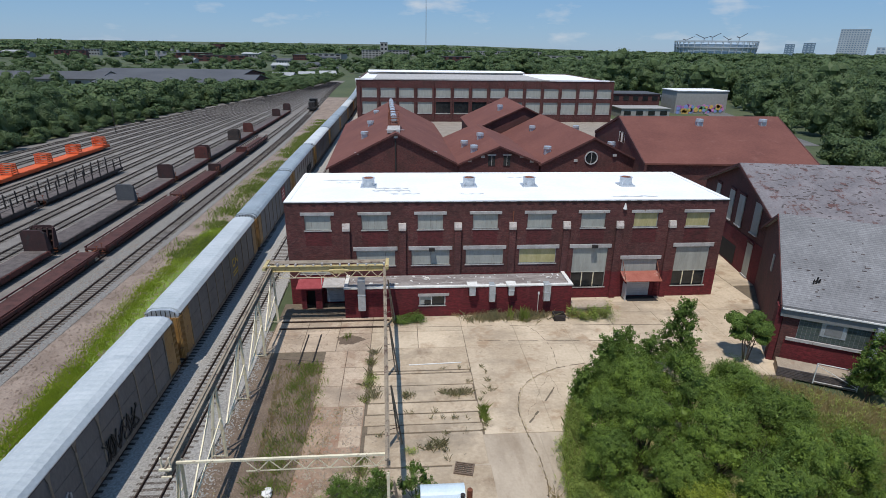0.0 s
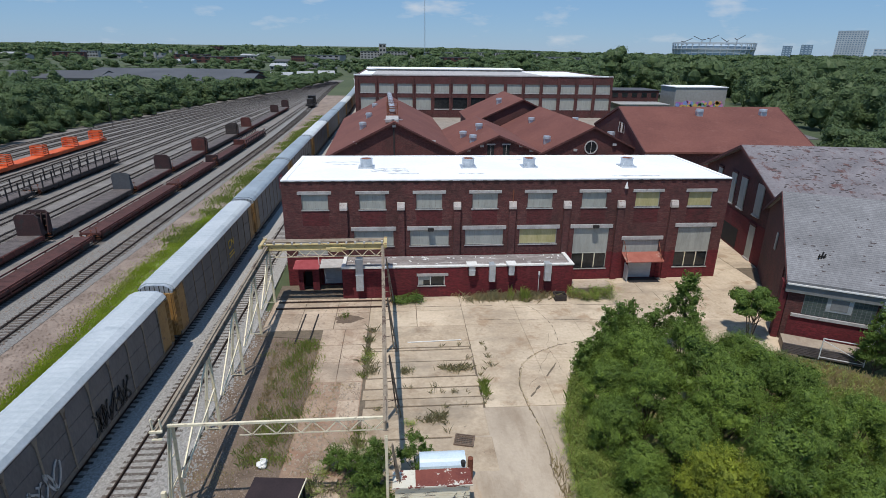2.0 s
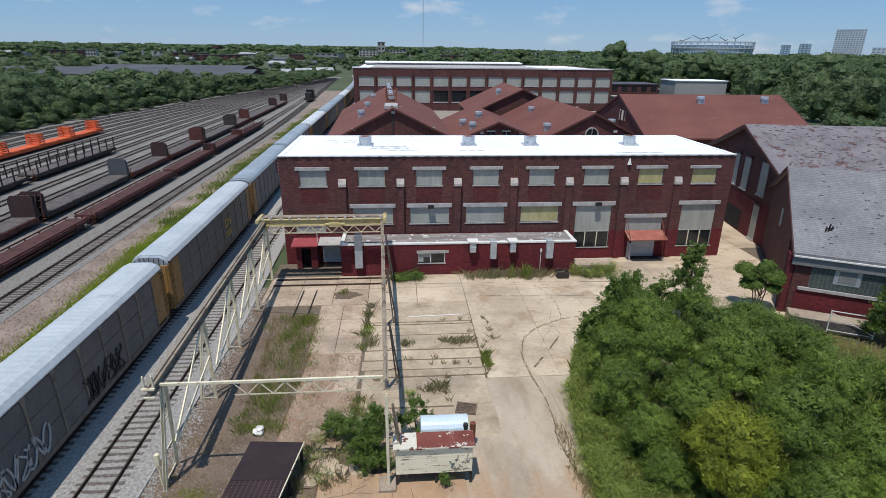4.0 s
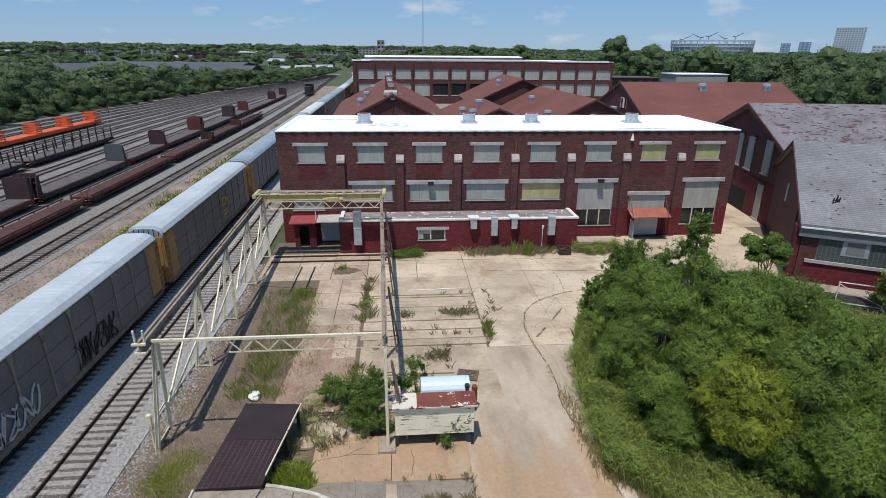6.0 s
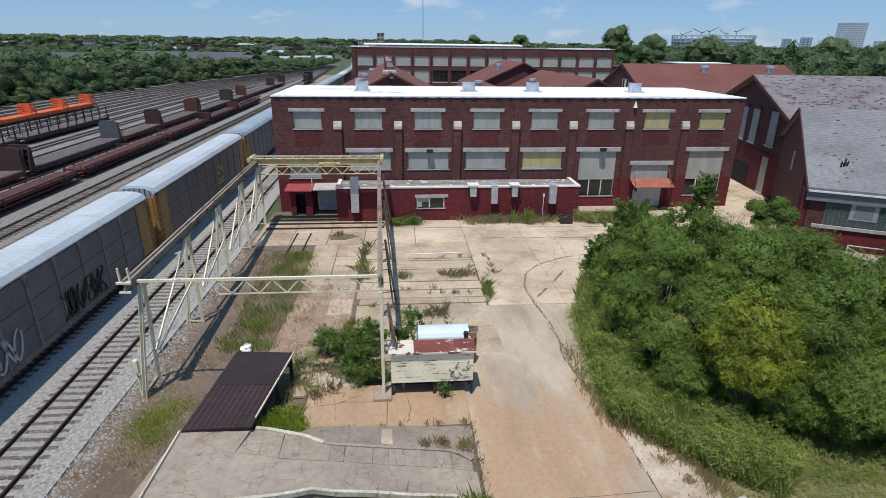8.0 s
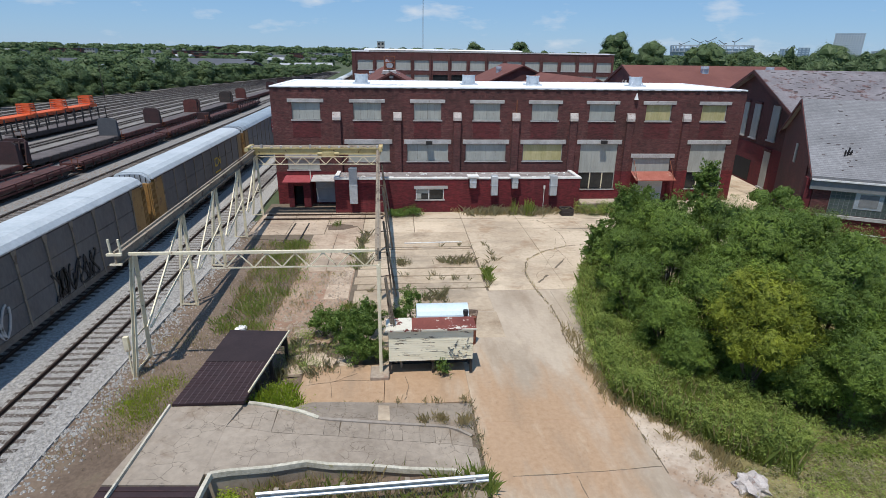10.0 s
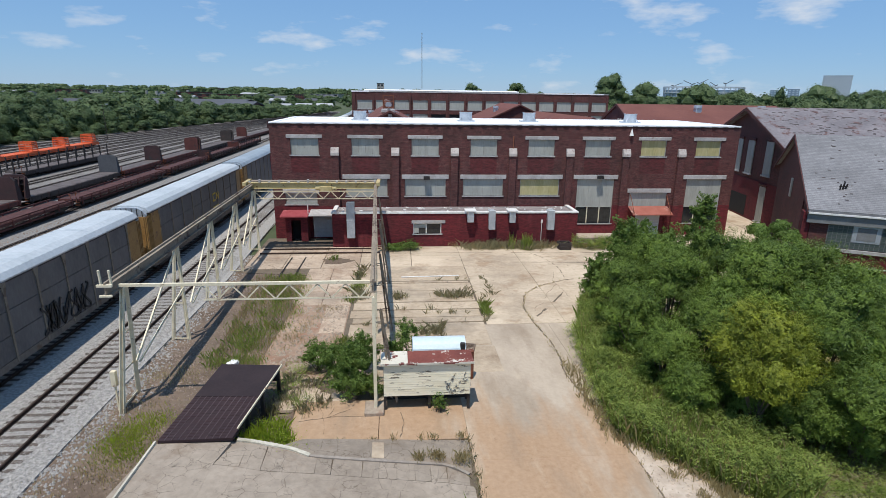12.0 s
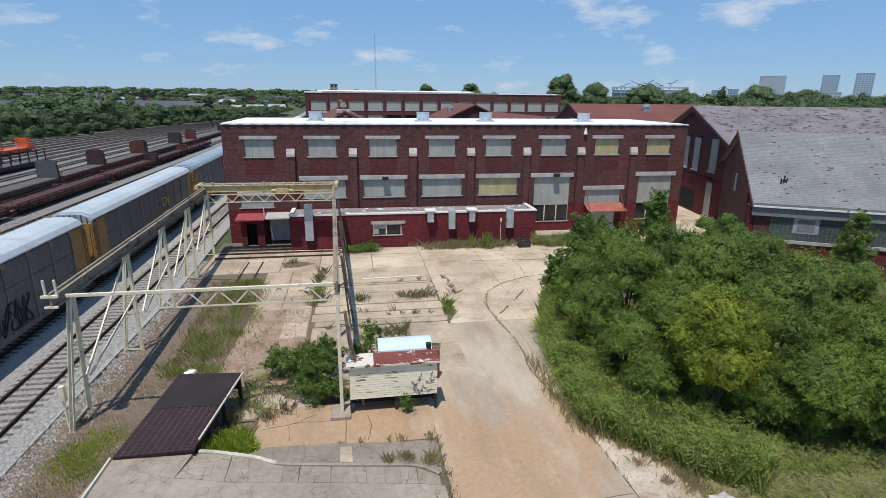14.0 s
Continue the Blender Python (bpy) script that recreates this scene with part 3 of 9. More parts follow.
plan_strip("verge_turf", lambda y: -26.9 - 1.5 * min(1, max(0, (y - 30) / 27)) - 0.35 * math.sin(y * 1.9) - 0.3 * math.sin(y * 0.7), lambda y: -24.9 - 1.2 * min(1, max(0, (y - 30) / 27)) + 0.2 * math.sin(y * 1.3), -0.066, M["turf"], "bright green turf strip with bare patches", "grass", YT, 0.1)
plan_strip("ballast_bed", lambda y: train_x(y) - 3.6, lambda y: -12.9 - 0.3 * math.sin(y * 0.13) if y < 260 else train_x(y) + 5, -0.005, M["ballast"], "light grey crushed stone ballast bed", "ballast", YS[:12] + [270, 300, 330, 360, 400, 450, 500])
plan_strip("dirt_strip", lambda y: -12.9 - 0.3 * math.sin(y * 0.13), lambda y: -3.0 if y > 21 else -1.0, -0.09, M["dirt"], "bare brown dirt with scattered stones", "dirt", [-10, 0, 8, 14, 20.4, 22, 26, 30, 34, 38, 42, 46.2])
sheet("dry_meadow", [(11.6, -10), (60, -10), (60, 36), (46, 31), (37.5, 31.5), (34, 33.6), (31, 35.8), (24, 37.6), (17, 38), (11, 34), (9.6, 26), (9.4, 20), (10.6, 17.2), (11.6, 14.2)], -0.05, M["dry_grass_soil"], "dry yellow grass ground behind the bushes", "meadow")
sheet("back_lot", [(-12, 65), (84, 62), (84, 205), (76, 260), (-14, 260)], -0.1, M["concrete_grey"], "grey paved ground between the factory buildings", "pavement")
sheet("street", [(112, 150), (122, 150), (190, 420), (176, 420)], -0.02, M["asphalt"], "grey street running away between trees", "road")


def slab_field(name, label, x0, x1, y0, y1, nx, ny, z, material, keep=lambda x, y: True, gap=0.05, seed=1):
    """Cast concrete panels with open joints between them, each a piece of its own."""
    rnd = random.Random(seed)
    top = thing(name, label, "pavement", ((x0 + x1) / 2, (y0 + y1) / 2, z), kind="structure")
    w, d = (x1 - x0) / nx, (y1 - y0) / ny
    bmx = bmesh.new()
    box(bmx, -w / 2 + gap / 2, w / 2 - gap / 2, -d / 2 + gap / 2, d / 2 - gap / 2, -0.2, 0)
    bmesh.ops.bevel(bmx, geom=[e for e in bmx.edges if all(v.co.z > -0.1 for v in e.verts)], offset=0.015, segments=1, affect="EDGES")
    me = mesh_of("slab", bmx, material)
    for i in range(nx):
        for j in range(ny):
            cx, cy = x0 + (i + 0.5) * w, y0 + (j + 0.5) * d
            if keep(cx, cy):
                piece("slab", me, top, pose(cx, cy, z + rnd.uniform(-0.006, 0.012), rnd.uniform(-0.08, 0.08), rnd.uniform(-0.08, 0.08), 0))
    return top


sheet("joint_bed", [(-12.3, 41.5), (-12.3, 52), (36, 52), (40, 66), (46, 66), (33, 37), (30, 33), (17.5, 37.5), (11.0, 33.8), (9.5, 25), (9.2, 18), (13, 10), (13, -8), (-9.5, -8), (-9.5, 17), (-3.2, 17.4), (-3.2, 40)], -0.045, M["crack"], "soil and roots in the paving joints", "soil", 0.06)
slab_field("main_yard", "large pale sun-bleached concrete slabs with weedy joints", 5.6, 35.6, 30.5, 48.5, 6, 3, 0.0, M["concrete"],
           lambda x, y: x < 20 or y > 36, gap=0.012, seed=2)
slab_field("upper_yard", "pale concrete slabs in front of the factory", -3.0, 5.6, 42.4, 48.5, 2, 2, 0.0, M["concrete"], seed=3)
slab_field("loading_apron", "pale concrete by the loading doors", -12.2, -3.0, 42.2, 48.5, 3, 2, -0.004, M["path_slab"], seed=4)
sheet("drive_edge", [(9.5, -8), (11.9, -8), (11.8, 13.9), (11.7, 14.6), (11.4, 16.0), (10.7, 17.2), (9.86, 18.3), (9.4, 18.6)], -0.006, M["concrete_edge"], "broken pale concrete edge of the drive", "pavement", 0.1)
sheet("drive_side", [(9.44, 18.6), (10.4, 18.0), (10.6, 24), (11.2, 30.45), (9.44, 30.45)], -0.002, M["drive"], "stained concrete under the reeds' edge", "pavement", 0.1)
slab_field("driveway", "rust-stained concrete drive between shed and bushes", 3.0, 9.45, -8, 30.5, 1, 3, 0.0, M["drive"], gap=0.012, seed=5)
slab_field("door_yard", "pale stained concrete before the loading door", 17.2, 32.0, 48.5, 52.1, 4, 1, -0.006, M["concrete"], gap=0.03, seed=14)
slab_field("side_lane", "pale concrete lane beside the brick gable", 32.0, 44, 48.5, 66, 2, 3, -0.01, M["concrete"], lambda x, y: x < 37 or y > 52, seed=6)
slab_field("shed_pad", "orange rust-stained concrete pad before the shed", -4.4, 3.0, 18.97, 22.1, 2, 1, 0.1, M["pad"], gap=0.02, seed=7)
slab_field("shed_floor", "grey stained concrete under the shed and tank", -0.9, 3.0, 22.1, 24.5, 1, 1, 0.06, M["slot_concrete"], gap=0.03, seed=15)


def slotted_floor():
    """Old shop floor: concrete strips with dark slots between them."""
    top = thing("slotted_floor", "old pale concrete floor with dark parallel slots", "pavement", (1.3, 36, 0), kind="structure")
    ys = [24.5, 27.6, 30.9, 31.8, 33.05, 34.4, 36.6, 38.3, 38.7, 42.4]
    for i, (a, b) in enumerate(zip(ys, ys[1:])):
        bmx = bmesh.new()
        x0, x1 = (-2.9 + 0.12 * (i % 3), 5.55 - 0.1 * (i % 2))
        box(bmx, x0, x1, a + 0.07, b - 0.07, -0.2, 0.01 + 0.01 * (i % 3))
        bmesh.ops.bevel(bmx, geom=[e for e in bmx.edges if all(v.co.z > -0.1 for v in e.verts)], offset=0.02, segments=1, affect="EDGES")
        part("slab", bmx, M["slot_concrete"], top)


slotted_floor()
sheet("rubble_path", [(-7.2, 24.5), (-3.1, 24.5), (-3.0, 35), (-6.6, 35)], -0.03, M["path"], "reddish dirt and broken concrete on the path", "pavement", 0.08)
slab_field("broken_path", "broken pale pinkish concrete path", -6.9, -3.05, 34.2, 42.2, 2, 3, -0.012, M["path_slab"], gap=0.04, seed=12)
slab_field("path_slabs", "pale leftover slabs beside the rubble", -4.6, -3.05, 25.2, 34.2, 1, 4, -0.016, M["path_slab"], lambda x, y: y > 29 or y < 27, gap=0.09, seed=13)
bm = bmesh.new()
for xa in (-8.95, -7.8):
    bar(bm, (xa, 40.0, 0.0), (xa + 0.1, 45.3, 0.0), 0.14, 0.02)
solid("floor_channel", bm, M["void"], "dark slots in the old concrete floor", "slot", kind="structure")
for ya in (46.4, 47.75):
    bm = bmesh.new()
    bar(bm, (-11.8, ya, 0.06), (-1.4, ya, 0.06), 0.14, 0.12)
    solid("floor_rail", bm, M["rail"], "rusty steel rail across the loading floor", "rail", kind="structure")
bm = bmesh.new()
extrude(bm, [(-9.33, 13.95, 1.12), (-6.41, 13.95, 0.95), (-6.41, 16.75, 0.95), (-6.08, 17.92, 1.06), (-8.75, 17.92, 1.1)], (0, 0, -1.1))
solid("dock_slab", bm, M["apron"], "smooth stained concrete dock slab", "pavement", kind="structure")
bm = bmesh.new()
extrude(bm, [(-9.35, -8, 1.12), (-6.35, -8, 0.93), (-6.35, 13.9, 0.93), (-9.33, 13.9, 1.1)], (0, 0, -0.12))
near_grate = solid("dock_grate", bm, M["grate"], "dark brown steel grate on the dock", "grate", kind="structure")
for i in range(40):
    bm = bmesh.new()
    y = 13.7 - i * 0.26
    bar(bm, (-9.3, y, 1.115), (-6.4, y, 0.945), 0.02, 0.02)
    part("tread_bar", bm, M["bulkhead"], near_grate)

# the apron falls gently from the dock to the drive
def sloped(pts):
    return [(x, y, 0.012 + (2.9 - x) * 0.1) for x, y in pts]


def sloped_sheet(name, pts, material, label, lift=0.0, thick=0.25):
    bmx = bmesh.new()
    extrude(bmx, [(x, y, z + lift) for x, y, z in sloped(pts)], (0, 0, -thick))
    return solid(name, bmx, material, label, "pavement", kind="structure")


JOINT = [(-6.41, 16.82), (-5.64, 16.76), (-4.6, 16.58), (-2.47, 16.53), (-0.31, 16.42), (1.89, 16.34), (2.85, 16.2)]
KERB = [(-5.95, 18.25), (-5.36, 18.18), (-4.43, 17.99), (-3.84, 17.83), (-3.17, 17.52), (-2.79, 17.47), (-0.31, 17.38), (1.75, 17.35), (2.25, 17.2), (2.72, 16.84)]
BED = [(-6.19, 14.39), (-5.65, 14.54), (-4.4, 14.75), (-3.24, 15.08), (-2.43, 14.98), (-1.17, 14.99), (0.35, 14.9), (1.83, 14.92), (2.05, 14.75)]
sloped_sheet("near_apron", [(2.05, -8), (2.9, -8)] + JOINT[::-1] + [(-6.41, 14.45)] + BED, M["apron"], "sloping grey concrete apron with stains and cracks", 0.0, 1.0)
bm = bmesh.new()
line = sloped([(-6.28, 2.0), (-6.24, 13.6)] + BED)
for pa, pb in zip(line, line[1:]):
    bar(bm, (pa[0], pa[1], pa[2] + 0.0), (pb[0], pb[1], pb[2] + 0.0), 0.13, 0.2)
solid("bed_kerb", bm, M["kerb"], "worn white kerb round the sunken weed bed", "kerb", kind="structure")
sheet("bed_soil", [(-6.2, 0), (2.1, 0), (2.1, 14.8), (-0.5, 15.0), (-3.2, 15.1), (-6.2, 14.4)], 0.0, M["dirt"], "dark soil in the sunken weed bed", "soil", 0.1)
gutter = thing("gutter_band", "band of cracked grey concrete pieces before the kerb", "pavement", (-1.7, 17, 0.4), kind="structure")


def on_line(line, x):
    for (xa, ya), (xb, yb) in zip(line, line[1:]):
        if xa <= x <= xb:
            return ya + (yb - ya) * (x - xa) / (xb - xa)
    return line[0][1] if x < line[0][0] else line[-1][1]


gr = random.Random(44)
xs = [-6.38, -5.5, -4.75, -4.0, -2.87, -2.3, -1.75, -1.2, -0.6, 0.05, 0.72, 1.3, 1.9, 2.7]
for xa, xb in zip(xs, xs[1:]):
    tilt = gr.uniform(-0.02, 0.02)
    bm = bmesh.new()
    lo = [(xa + 0.006, on_line(JOINT, xa) + 0.02), (xb - 0.006, on_line(JOINT, xb) + 0.02)]
    hi = [(xb - 0.006 + tilt, on_line(KERB, xb) - 0.07), (xa + 0.006 + tilt, on_line(KERB, xa) - 0.07)]
    extrude(bm, [(x, y, z + gr.uniform(-0.008, 0.008)) for x, y, z in sloped(lo + hi)], (0, 0, -0.2))
    part("slab", bm, M["apron"], gutter)
sloped_sheet("gutter_bed", [(-6.4, 16.7), (2.8, 16.1), (2.75, 16.9), (1.75, 17.3), (-3.1, 17.4), (-5.9, 18.2)], M["crack"], "soil in the gutter joints", -0.04, 0.1)
sloped_sheet("pad_strip", [(-4.3, 18.05), (-3.1, 17.6), (-2.79, 17.55), (-0.31, 17.46), (1.75, 17.43), (2.3, 17.28), (2.85, 16.9), (2.97, 18.95), (-0.32, 18.75), (-2.79, 18.6), (-3.6, 18.5)], M["apron"], "cracked grey concrete strip behind the kerb")
sloped_sheet("pale_patch", [(-0.89, 17.58), (-0.43, 17.58), (-0.46, 18.53), (-0.9, 18.51)], M["slot_concrete"], "pale patched piece of the strip", 0.004, 0.02)
bm = bmesh.new()
for (xa, ya), (xb, yb) in zip(KERB[4:], KERB[5:]):
    pa, pb = sloped([(xa, ya), (xb, yb)])
    bar(bm, (pa[0], pa[1], pa[2] - 0.03), (pb[0], pb[1], pb[2] - 0.03), 0.12, 0.16)
solid("kerb", bm, M["concrete_grey"], "low worn grey concrete kerb", "kerb", kind="structure")
bm = bmesh.new()
for (xa, ya), (xb, yb) in zip(KERB[:4], KERB[1:5]):
    pa, pb = sloped([(xa, ya), (xb, yb)])
    bar(bm, (pa[0], pa[1], pa[2] - 0.03), (pb[0], pb[1], pb[2] - 0.03), 0.16, 0.2)
solid("kerb", bm, M["kerb"], "white painted end of the concrete kerb", "kerb", kind="structure")
bm = bmesh.new()
bar(bm, (-9.45, -8, 1.14), (-8.78, 17.95, 1.14), 0.07, 0.12)
solid("dock_edge", bm, M["kerb"], "white steel edge of the dock slab", "edge", kind="structure")



def cracks(name, label, x0, x1, y0, y1, z, count, seed, length=3.0, width=0.03):
    """Wandering cracks lying on a slab."""
    rnd = random.Random(seed)
    bmx = bmesh.new()
    for _ in range(count):
        x, y, a = rnd.uniform(x0, x1), rnd.uniform(y0, y1), rnd.choice((0, math.pi / 2)) + rnd.uniform(-0.5, 0.5)
        for i in range(int(length / 0.3)):
            nx, ny = x + 0.3 * math.cos(a), y + 0.3 * math.sin(a)
            if not (x0 < nx < x1 and y0 < ny < y1):
                break
            w = width * rnd.uniform(0.4, 1.2)
            box(bmx, -0.01, 0.32, -w / 2, w / 2, 0, 0.006, Matrix.Translation((x, y, z)) @ Matrix.Rotation(a, 4, "Z"))
            x, y, a = nx, ny, a + rnd.uniform(-0.35, 0.35)
    return solid(name, bmx, M["crack"], label, "cracks", kind="stuff")


cracks("slab_cracks", "fine cracks across the yard slabs", 5.8, 20, 30.6, 48, 0.012, 7, 4, 6.0, 0.018)
cracks("slab_cracks", "cracks in the shed pad", -4.3, 2.9, 19.1, 22.0, 0.115, 6, 6, 2.5, 0.014)
cracks("slab_cracks", "cracks in the old loading apron", -12, -3.2, 41.6, 48.3, 0.01, 10, 7, 3.0, 0.02)

def joint_line(name, label, pts, z, width, seed, gaps=0.0, steps=7):
    """A ragged joint or crack through smooth plan points."""
    rnd = random.Random(seed)
    P = [Vector((*p, 0)) for p in pts]
    P = [P[0]] + P + [P[-1]]
    line = []
    for i in range(1, len(P) - 2):
        for k in range(steps):
            t = k / steps
            line.append(0.5 * (2 * P[i] + (P[i + 1] - P[i - 1]) * t + (2 * P[i - 1] - 5 * P[i] + 4 * P[i + 1] - P[i + 2]) * t * t + (3 * P[i] - P[i - 1] - 3 * P[i + 1] + P[i + 2]) * t ** 3))
    line.append(P[-1])
    line = [p + Vector((rnd.uniform(-0.03, 0.03), rnd.uniform(-0.03, 0.03), 0)) for p in line]
    bmx = bmesh.new()
    for a, b in zip(line, line[1:]):
        if rnd.random() < gaps:
            continue
        bar(bmx, (a.x, a.y, z), (b.x, b.y, z), width * rnd.uniform(0.5, 1.5), 0.008)
    return solid(name, bmx, M["crack"], label, "joint", kind="stuff")


joint_line("curving_joint", "curved weedy joint looping across the yard", [(15.57, 39.11), (12.9, 38.46), (10.66, 37.23), (9.23, 35.58), (8.56, 33.45), (8.5, 31.6), (8.69, 29.66), (8.88, 28.0), (8.86, 26.0), (8.64, 24.6), (8.68, 23.5), (8.87, 21.77), (9.36, 17.92), (9.44, 15.2), (9.5, 9)], 0.012, 0.06, 31, 0.15)
joint_line("curving_joint", "dashed dark joint across the loop", [(12.68, 36.8), (10.79, 34.02), (9.04, 31.57)], 0.012, 0.12, 32, 0.4)
joint_line("yard_joint", "long weedy joint along the upper yard", [(-0.4, 46.3), (6, 46.2), (12, 46.1), (17.8, 45.9), (26, 45.6)], 0.014, 0.05, 33, 0.25)
joint_line("yard_joint", "long joint across the middle yard", [(6.9, 43.4), (11, 43.2), (16.3, 42.9), (22, 42.7)], 0.014, 0.05, 34, 0.25)
joint_line("yard_joint", "short slanting joint in the yard", [(12.0, 45.9), (12.7, 44.6), (13.3, 42), (13.1, 39.1)], 0.014, 0.05, 35, 0.3)
joint_line("drive_joint", "straight weedy joint across the drive", [(3.1, 14.65), (6.1, 14.67), (9.4, 14.8)], 0.012, 0.035, 36, 0.1)
joint_line("drive_joint", "short joint along the drive", [(6.12, 14.6), (6.2, 13.7), (6.3, 9)], 0.012, 0.03, 37, 0.1)
joint_line("pad_joint", "crack across the rusty pad", [(0.2, 21.0), (0.35, 20.2), (0.2, 19.2)], 0.115, 0.03, 38, 0.0)

# broken pieces of slab lying among the shrubs
heap = thing("broken_slabs", "broken pale concrete slabs among the shrubs", "rubble", (-3.6, 23, 0), kind="structure")
for x, y, r_, tilt, turn_ in ((-4.3, 22.9, 0.75, 4, 20), (-3.5, 22.4, 0.6, -6, 70), (-4.6, 24.1, 0.8, 3, 130), (-2.6, 22.5, 0.5, 8, 40), (-3.0, 25.9, 0.7, -4, 10), (-4.9, 21.9, 0.6, 5, 95), (-5.0, 25.4, 0.7, -3, 60), (-3.9, 26.6, 0.6, 4, 150), (-2.4, 26.3, 0.45, -8, 25)):
    rs_ = random.Random(int(x * 50 + y * 30))
    bm = bmesh.new()
    extrude(bm, [(r_ * rs_.uniform(0.75, 1.15) * math.cos(k * math.pi / 3.5), r_ * rs_.uniform(0.75, 1.15) * math.sin(k * math.pi / 3.5), 0.0) for k in range(7)], (0, 0, 0.12))
    bm.transform(pose(x, y, -0.05, tilt, tilt * 0.7, turn_))
    part("slab", bm, M["path_slab"], heap)

# drifted soil and a loose pipe
bm = bmesh.new()
rr = random.Random(12)
extrude(bm, [(-5.0 + (1.25 + 0.3 * math.sin(3 * a + 1)) * rr.uniform(0.8, 1.1) * math.cos(a), 44.1 + 0.85 * rr.uniform(0.75, 1.1) * math.sin(a), 0.02) for a in [i * math.pi / 18 for i in range(36)]], (0, 0, -0.03))
solid("soil_patch", bm, M["dirt"], "patch of drifted brown soil on the concrete", "soil", kind="structure")
bm = bmesh.new()
tube(bm, (0.4, 39.5, 0.07), (4.9, 39.7, 0.07), 0.05, 0.05, 8)
solid("loose_pipe", bm, M["white_paint"], "pale pipe lying on the slotted floor", "pipe")

# ---- railway ----
bm = bmesh.new()
box(bm, -1.18, 1.18, -0.105, 0.105, -0.1, 0.012)
TIE = mesh_of("sleeper", bm, M["tie"])
FAR_TIE = M["tie_dark"]


def track(name, label, fx, y0, y1, z, ties_to, shiny=False, step=12.0):
    top = thing(name, label, "railway track", (fx((y0 + y1) / 2), (y0 + y1) / 2, z), kind="structure")
    for side in (-0.75, 0.75):
        bmx = bmesh.new()
        y = y0
        while y < y1 - 0.01:
            yb = min(y1, y + step)
            a, b = Vector((fx(y) + side, y, z)), Vector((fx(yb) + side, yb, z))
            bar(bmx, a + Vector((0, 0, 0.01)), b + Vector((0, 0, 0.01)), 0.02, 0.14)
            bar(bmx, a + Vector((0, 0, 0.025)), b + Vector((0, 0, 0.025)), 0.14, 0.02)
            bar(bmx, a + Vector((0, 0, 0.145)), b + Vector((0, 0, 0.145)), 0.075, 0.045)
            y = yb
        part("rail", bmx, M["rail_shiny"] if shiny else M["rail"], top)
    rnd = random.Random(int(abs(fx(0)) * 10))
    y, n = y0, 0
    while y < ties_to and n < 290:
        piece("sleeper", TIE, top, pose(fx(y) + rnd.uniform(-0.05, 0.05), y, z, 0, 0, rnd.uniform(-1.5, 1.5)))
        y += 0.53
        n += 1
    if y < y1:
        bmx = bmesh.new()
        while y < y1:
            box(bmx, fx(y) - 1.3, fx(y) + 1.3, y - 0.12, y + 0.12, z - 0.1, z + (0.015 if z == 0 else -0.032))
            y += 0.53 if y < 220 else 1.06
        tagged(part("far_sleepers", bmx, FAR_TIE, top), kind="stuff")
    return top


track("railway_track", "single track with weathered sleepers beside the gantry", lambda y: -15.2 - 0.004 * y, 6, 200, 0.0, 155)
track("railway_track", "track on which the car-carrier train stands", lambda y: train_x(y), -12, 500, 0.0, 40)
track("railway_track", "empty track with weathered sleepers on gravel", lambda y: yard_x(-33.8, y), 20, 420, 0.0, 165)
for x0, lab in ((-38.55, "yard track under the red flat wagons"), (-45.15, "yard track under the bulkhead wagons"), (-50.4, "empty rusty yard track"), (-55.0, "empty rusty yard track"), (-59.7, "yard track under the stake wagon"),
                (-63.8, "empty rusty yard track"), (-67.9, "empty rusty yard track"), (-72.0, "empty rusty yard track"), (-76.0, "yard track under the orange wagon"), (-80.3, "empty rusty yard track"), (-84.6, "empty rusty yard track"), (-89.0, "empty rusty yard track"), (-93.6, "outermost yard track by the woods")):
    track("railway_track", lab, lambda y, q=x0: yard_x(q, y), 25, 430, -0.02, 25)


# ---- main factory building ----
FX0, FX1, FY, BY, TOP = -11.6, 34.15, 52.15, 65.2, 11.0
RED = 3.1


def wall_with_holes(bm, x0, x1, z0, z1, holes, y0, y1):
    """An upright wall along x, y0 to y1 thick, in one skin, with rectangular openings (x0, x1, z0, z1)."""
    cut = lambda lo, hi, vals: sorted({lo, hi, *(v for v in vals if lo < v < hi)})
    xs, zs = cut(x0, x1, [v for q in holes for v in q[:2]]), cut(z0, z1, [v for q in holes for v in q[2:]])
    nx, nz = len(xs) - 1, len(zs) - 1

    def full(i, k):
        if not (0 <= i < nx and 0 <= k < nz):
            return False
        mx, mz = (xs[i] + xs[i + 1]) / 2, (zs[k] + zs[k + 1]) / 2
        return not any(q[0] < mx < q[1] and q[2] < mz < q[3] for q in holes)
    made = {}

    def v(i, k, s):
        if (i, k, s) not in made:
            made[i, k, s] = bm.verts.new((xs[i], (y0, y1)[s], zs[k]))
        return made[i, k, s]
    for i in range(nx):
        for k in range(nz):
            if not full(i, k):
                continue
            for s in (0, 1):
                bm.faces.new((v(i, k, s), v(i + 1, k, s), v(i + 1, k + 1, s), v(i, k + 1, s)))
            for di, dk, e in ((-1, 0, ((i, k), (i, k + 1))), (1, 0, ((i + 1, k), (i + 1, k + 1))), (0, -1, ((i, k), (i + 1, k))), (0, 1, ((i, k + 1), (i + 1, k + 1)))):
                if not full(i + di, k + dk):
                    (a, b), (c, d) = e
                    bm.faces.new((v(a, b, 0), v(c, d, 0), v(c, d, 1), v(a, b, 1)))


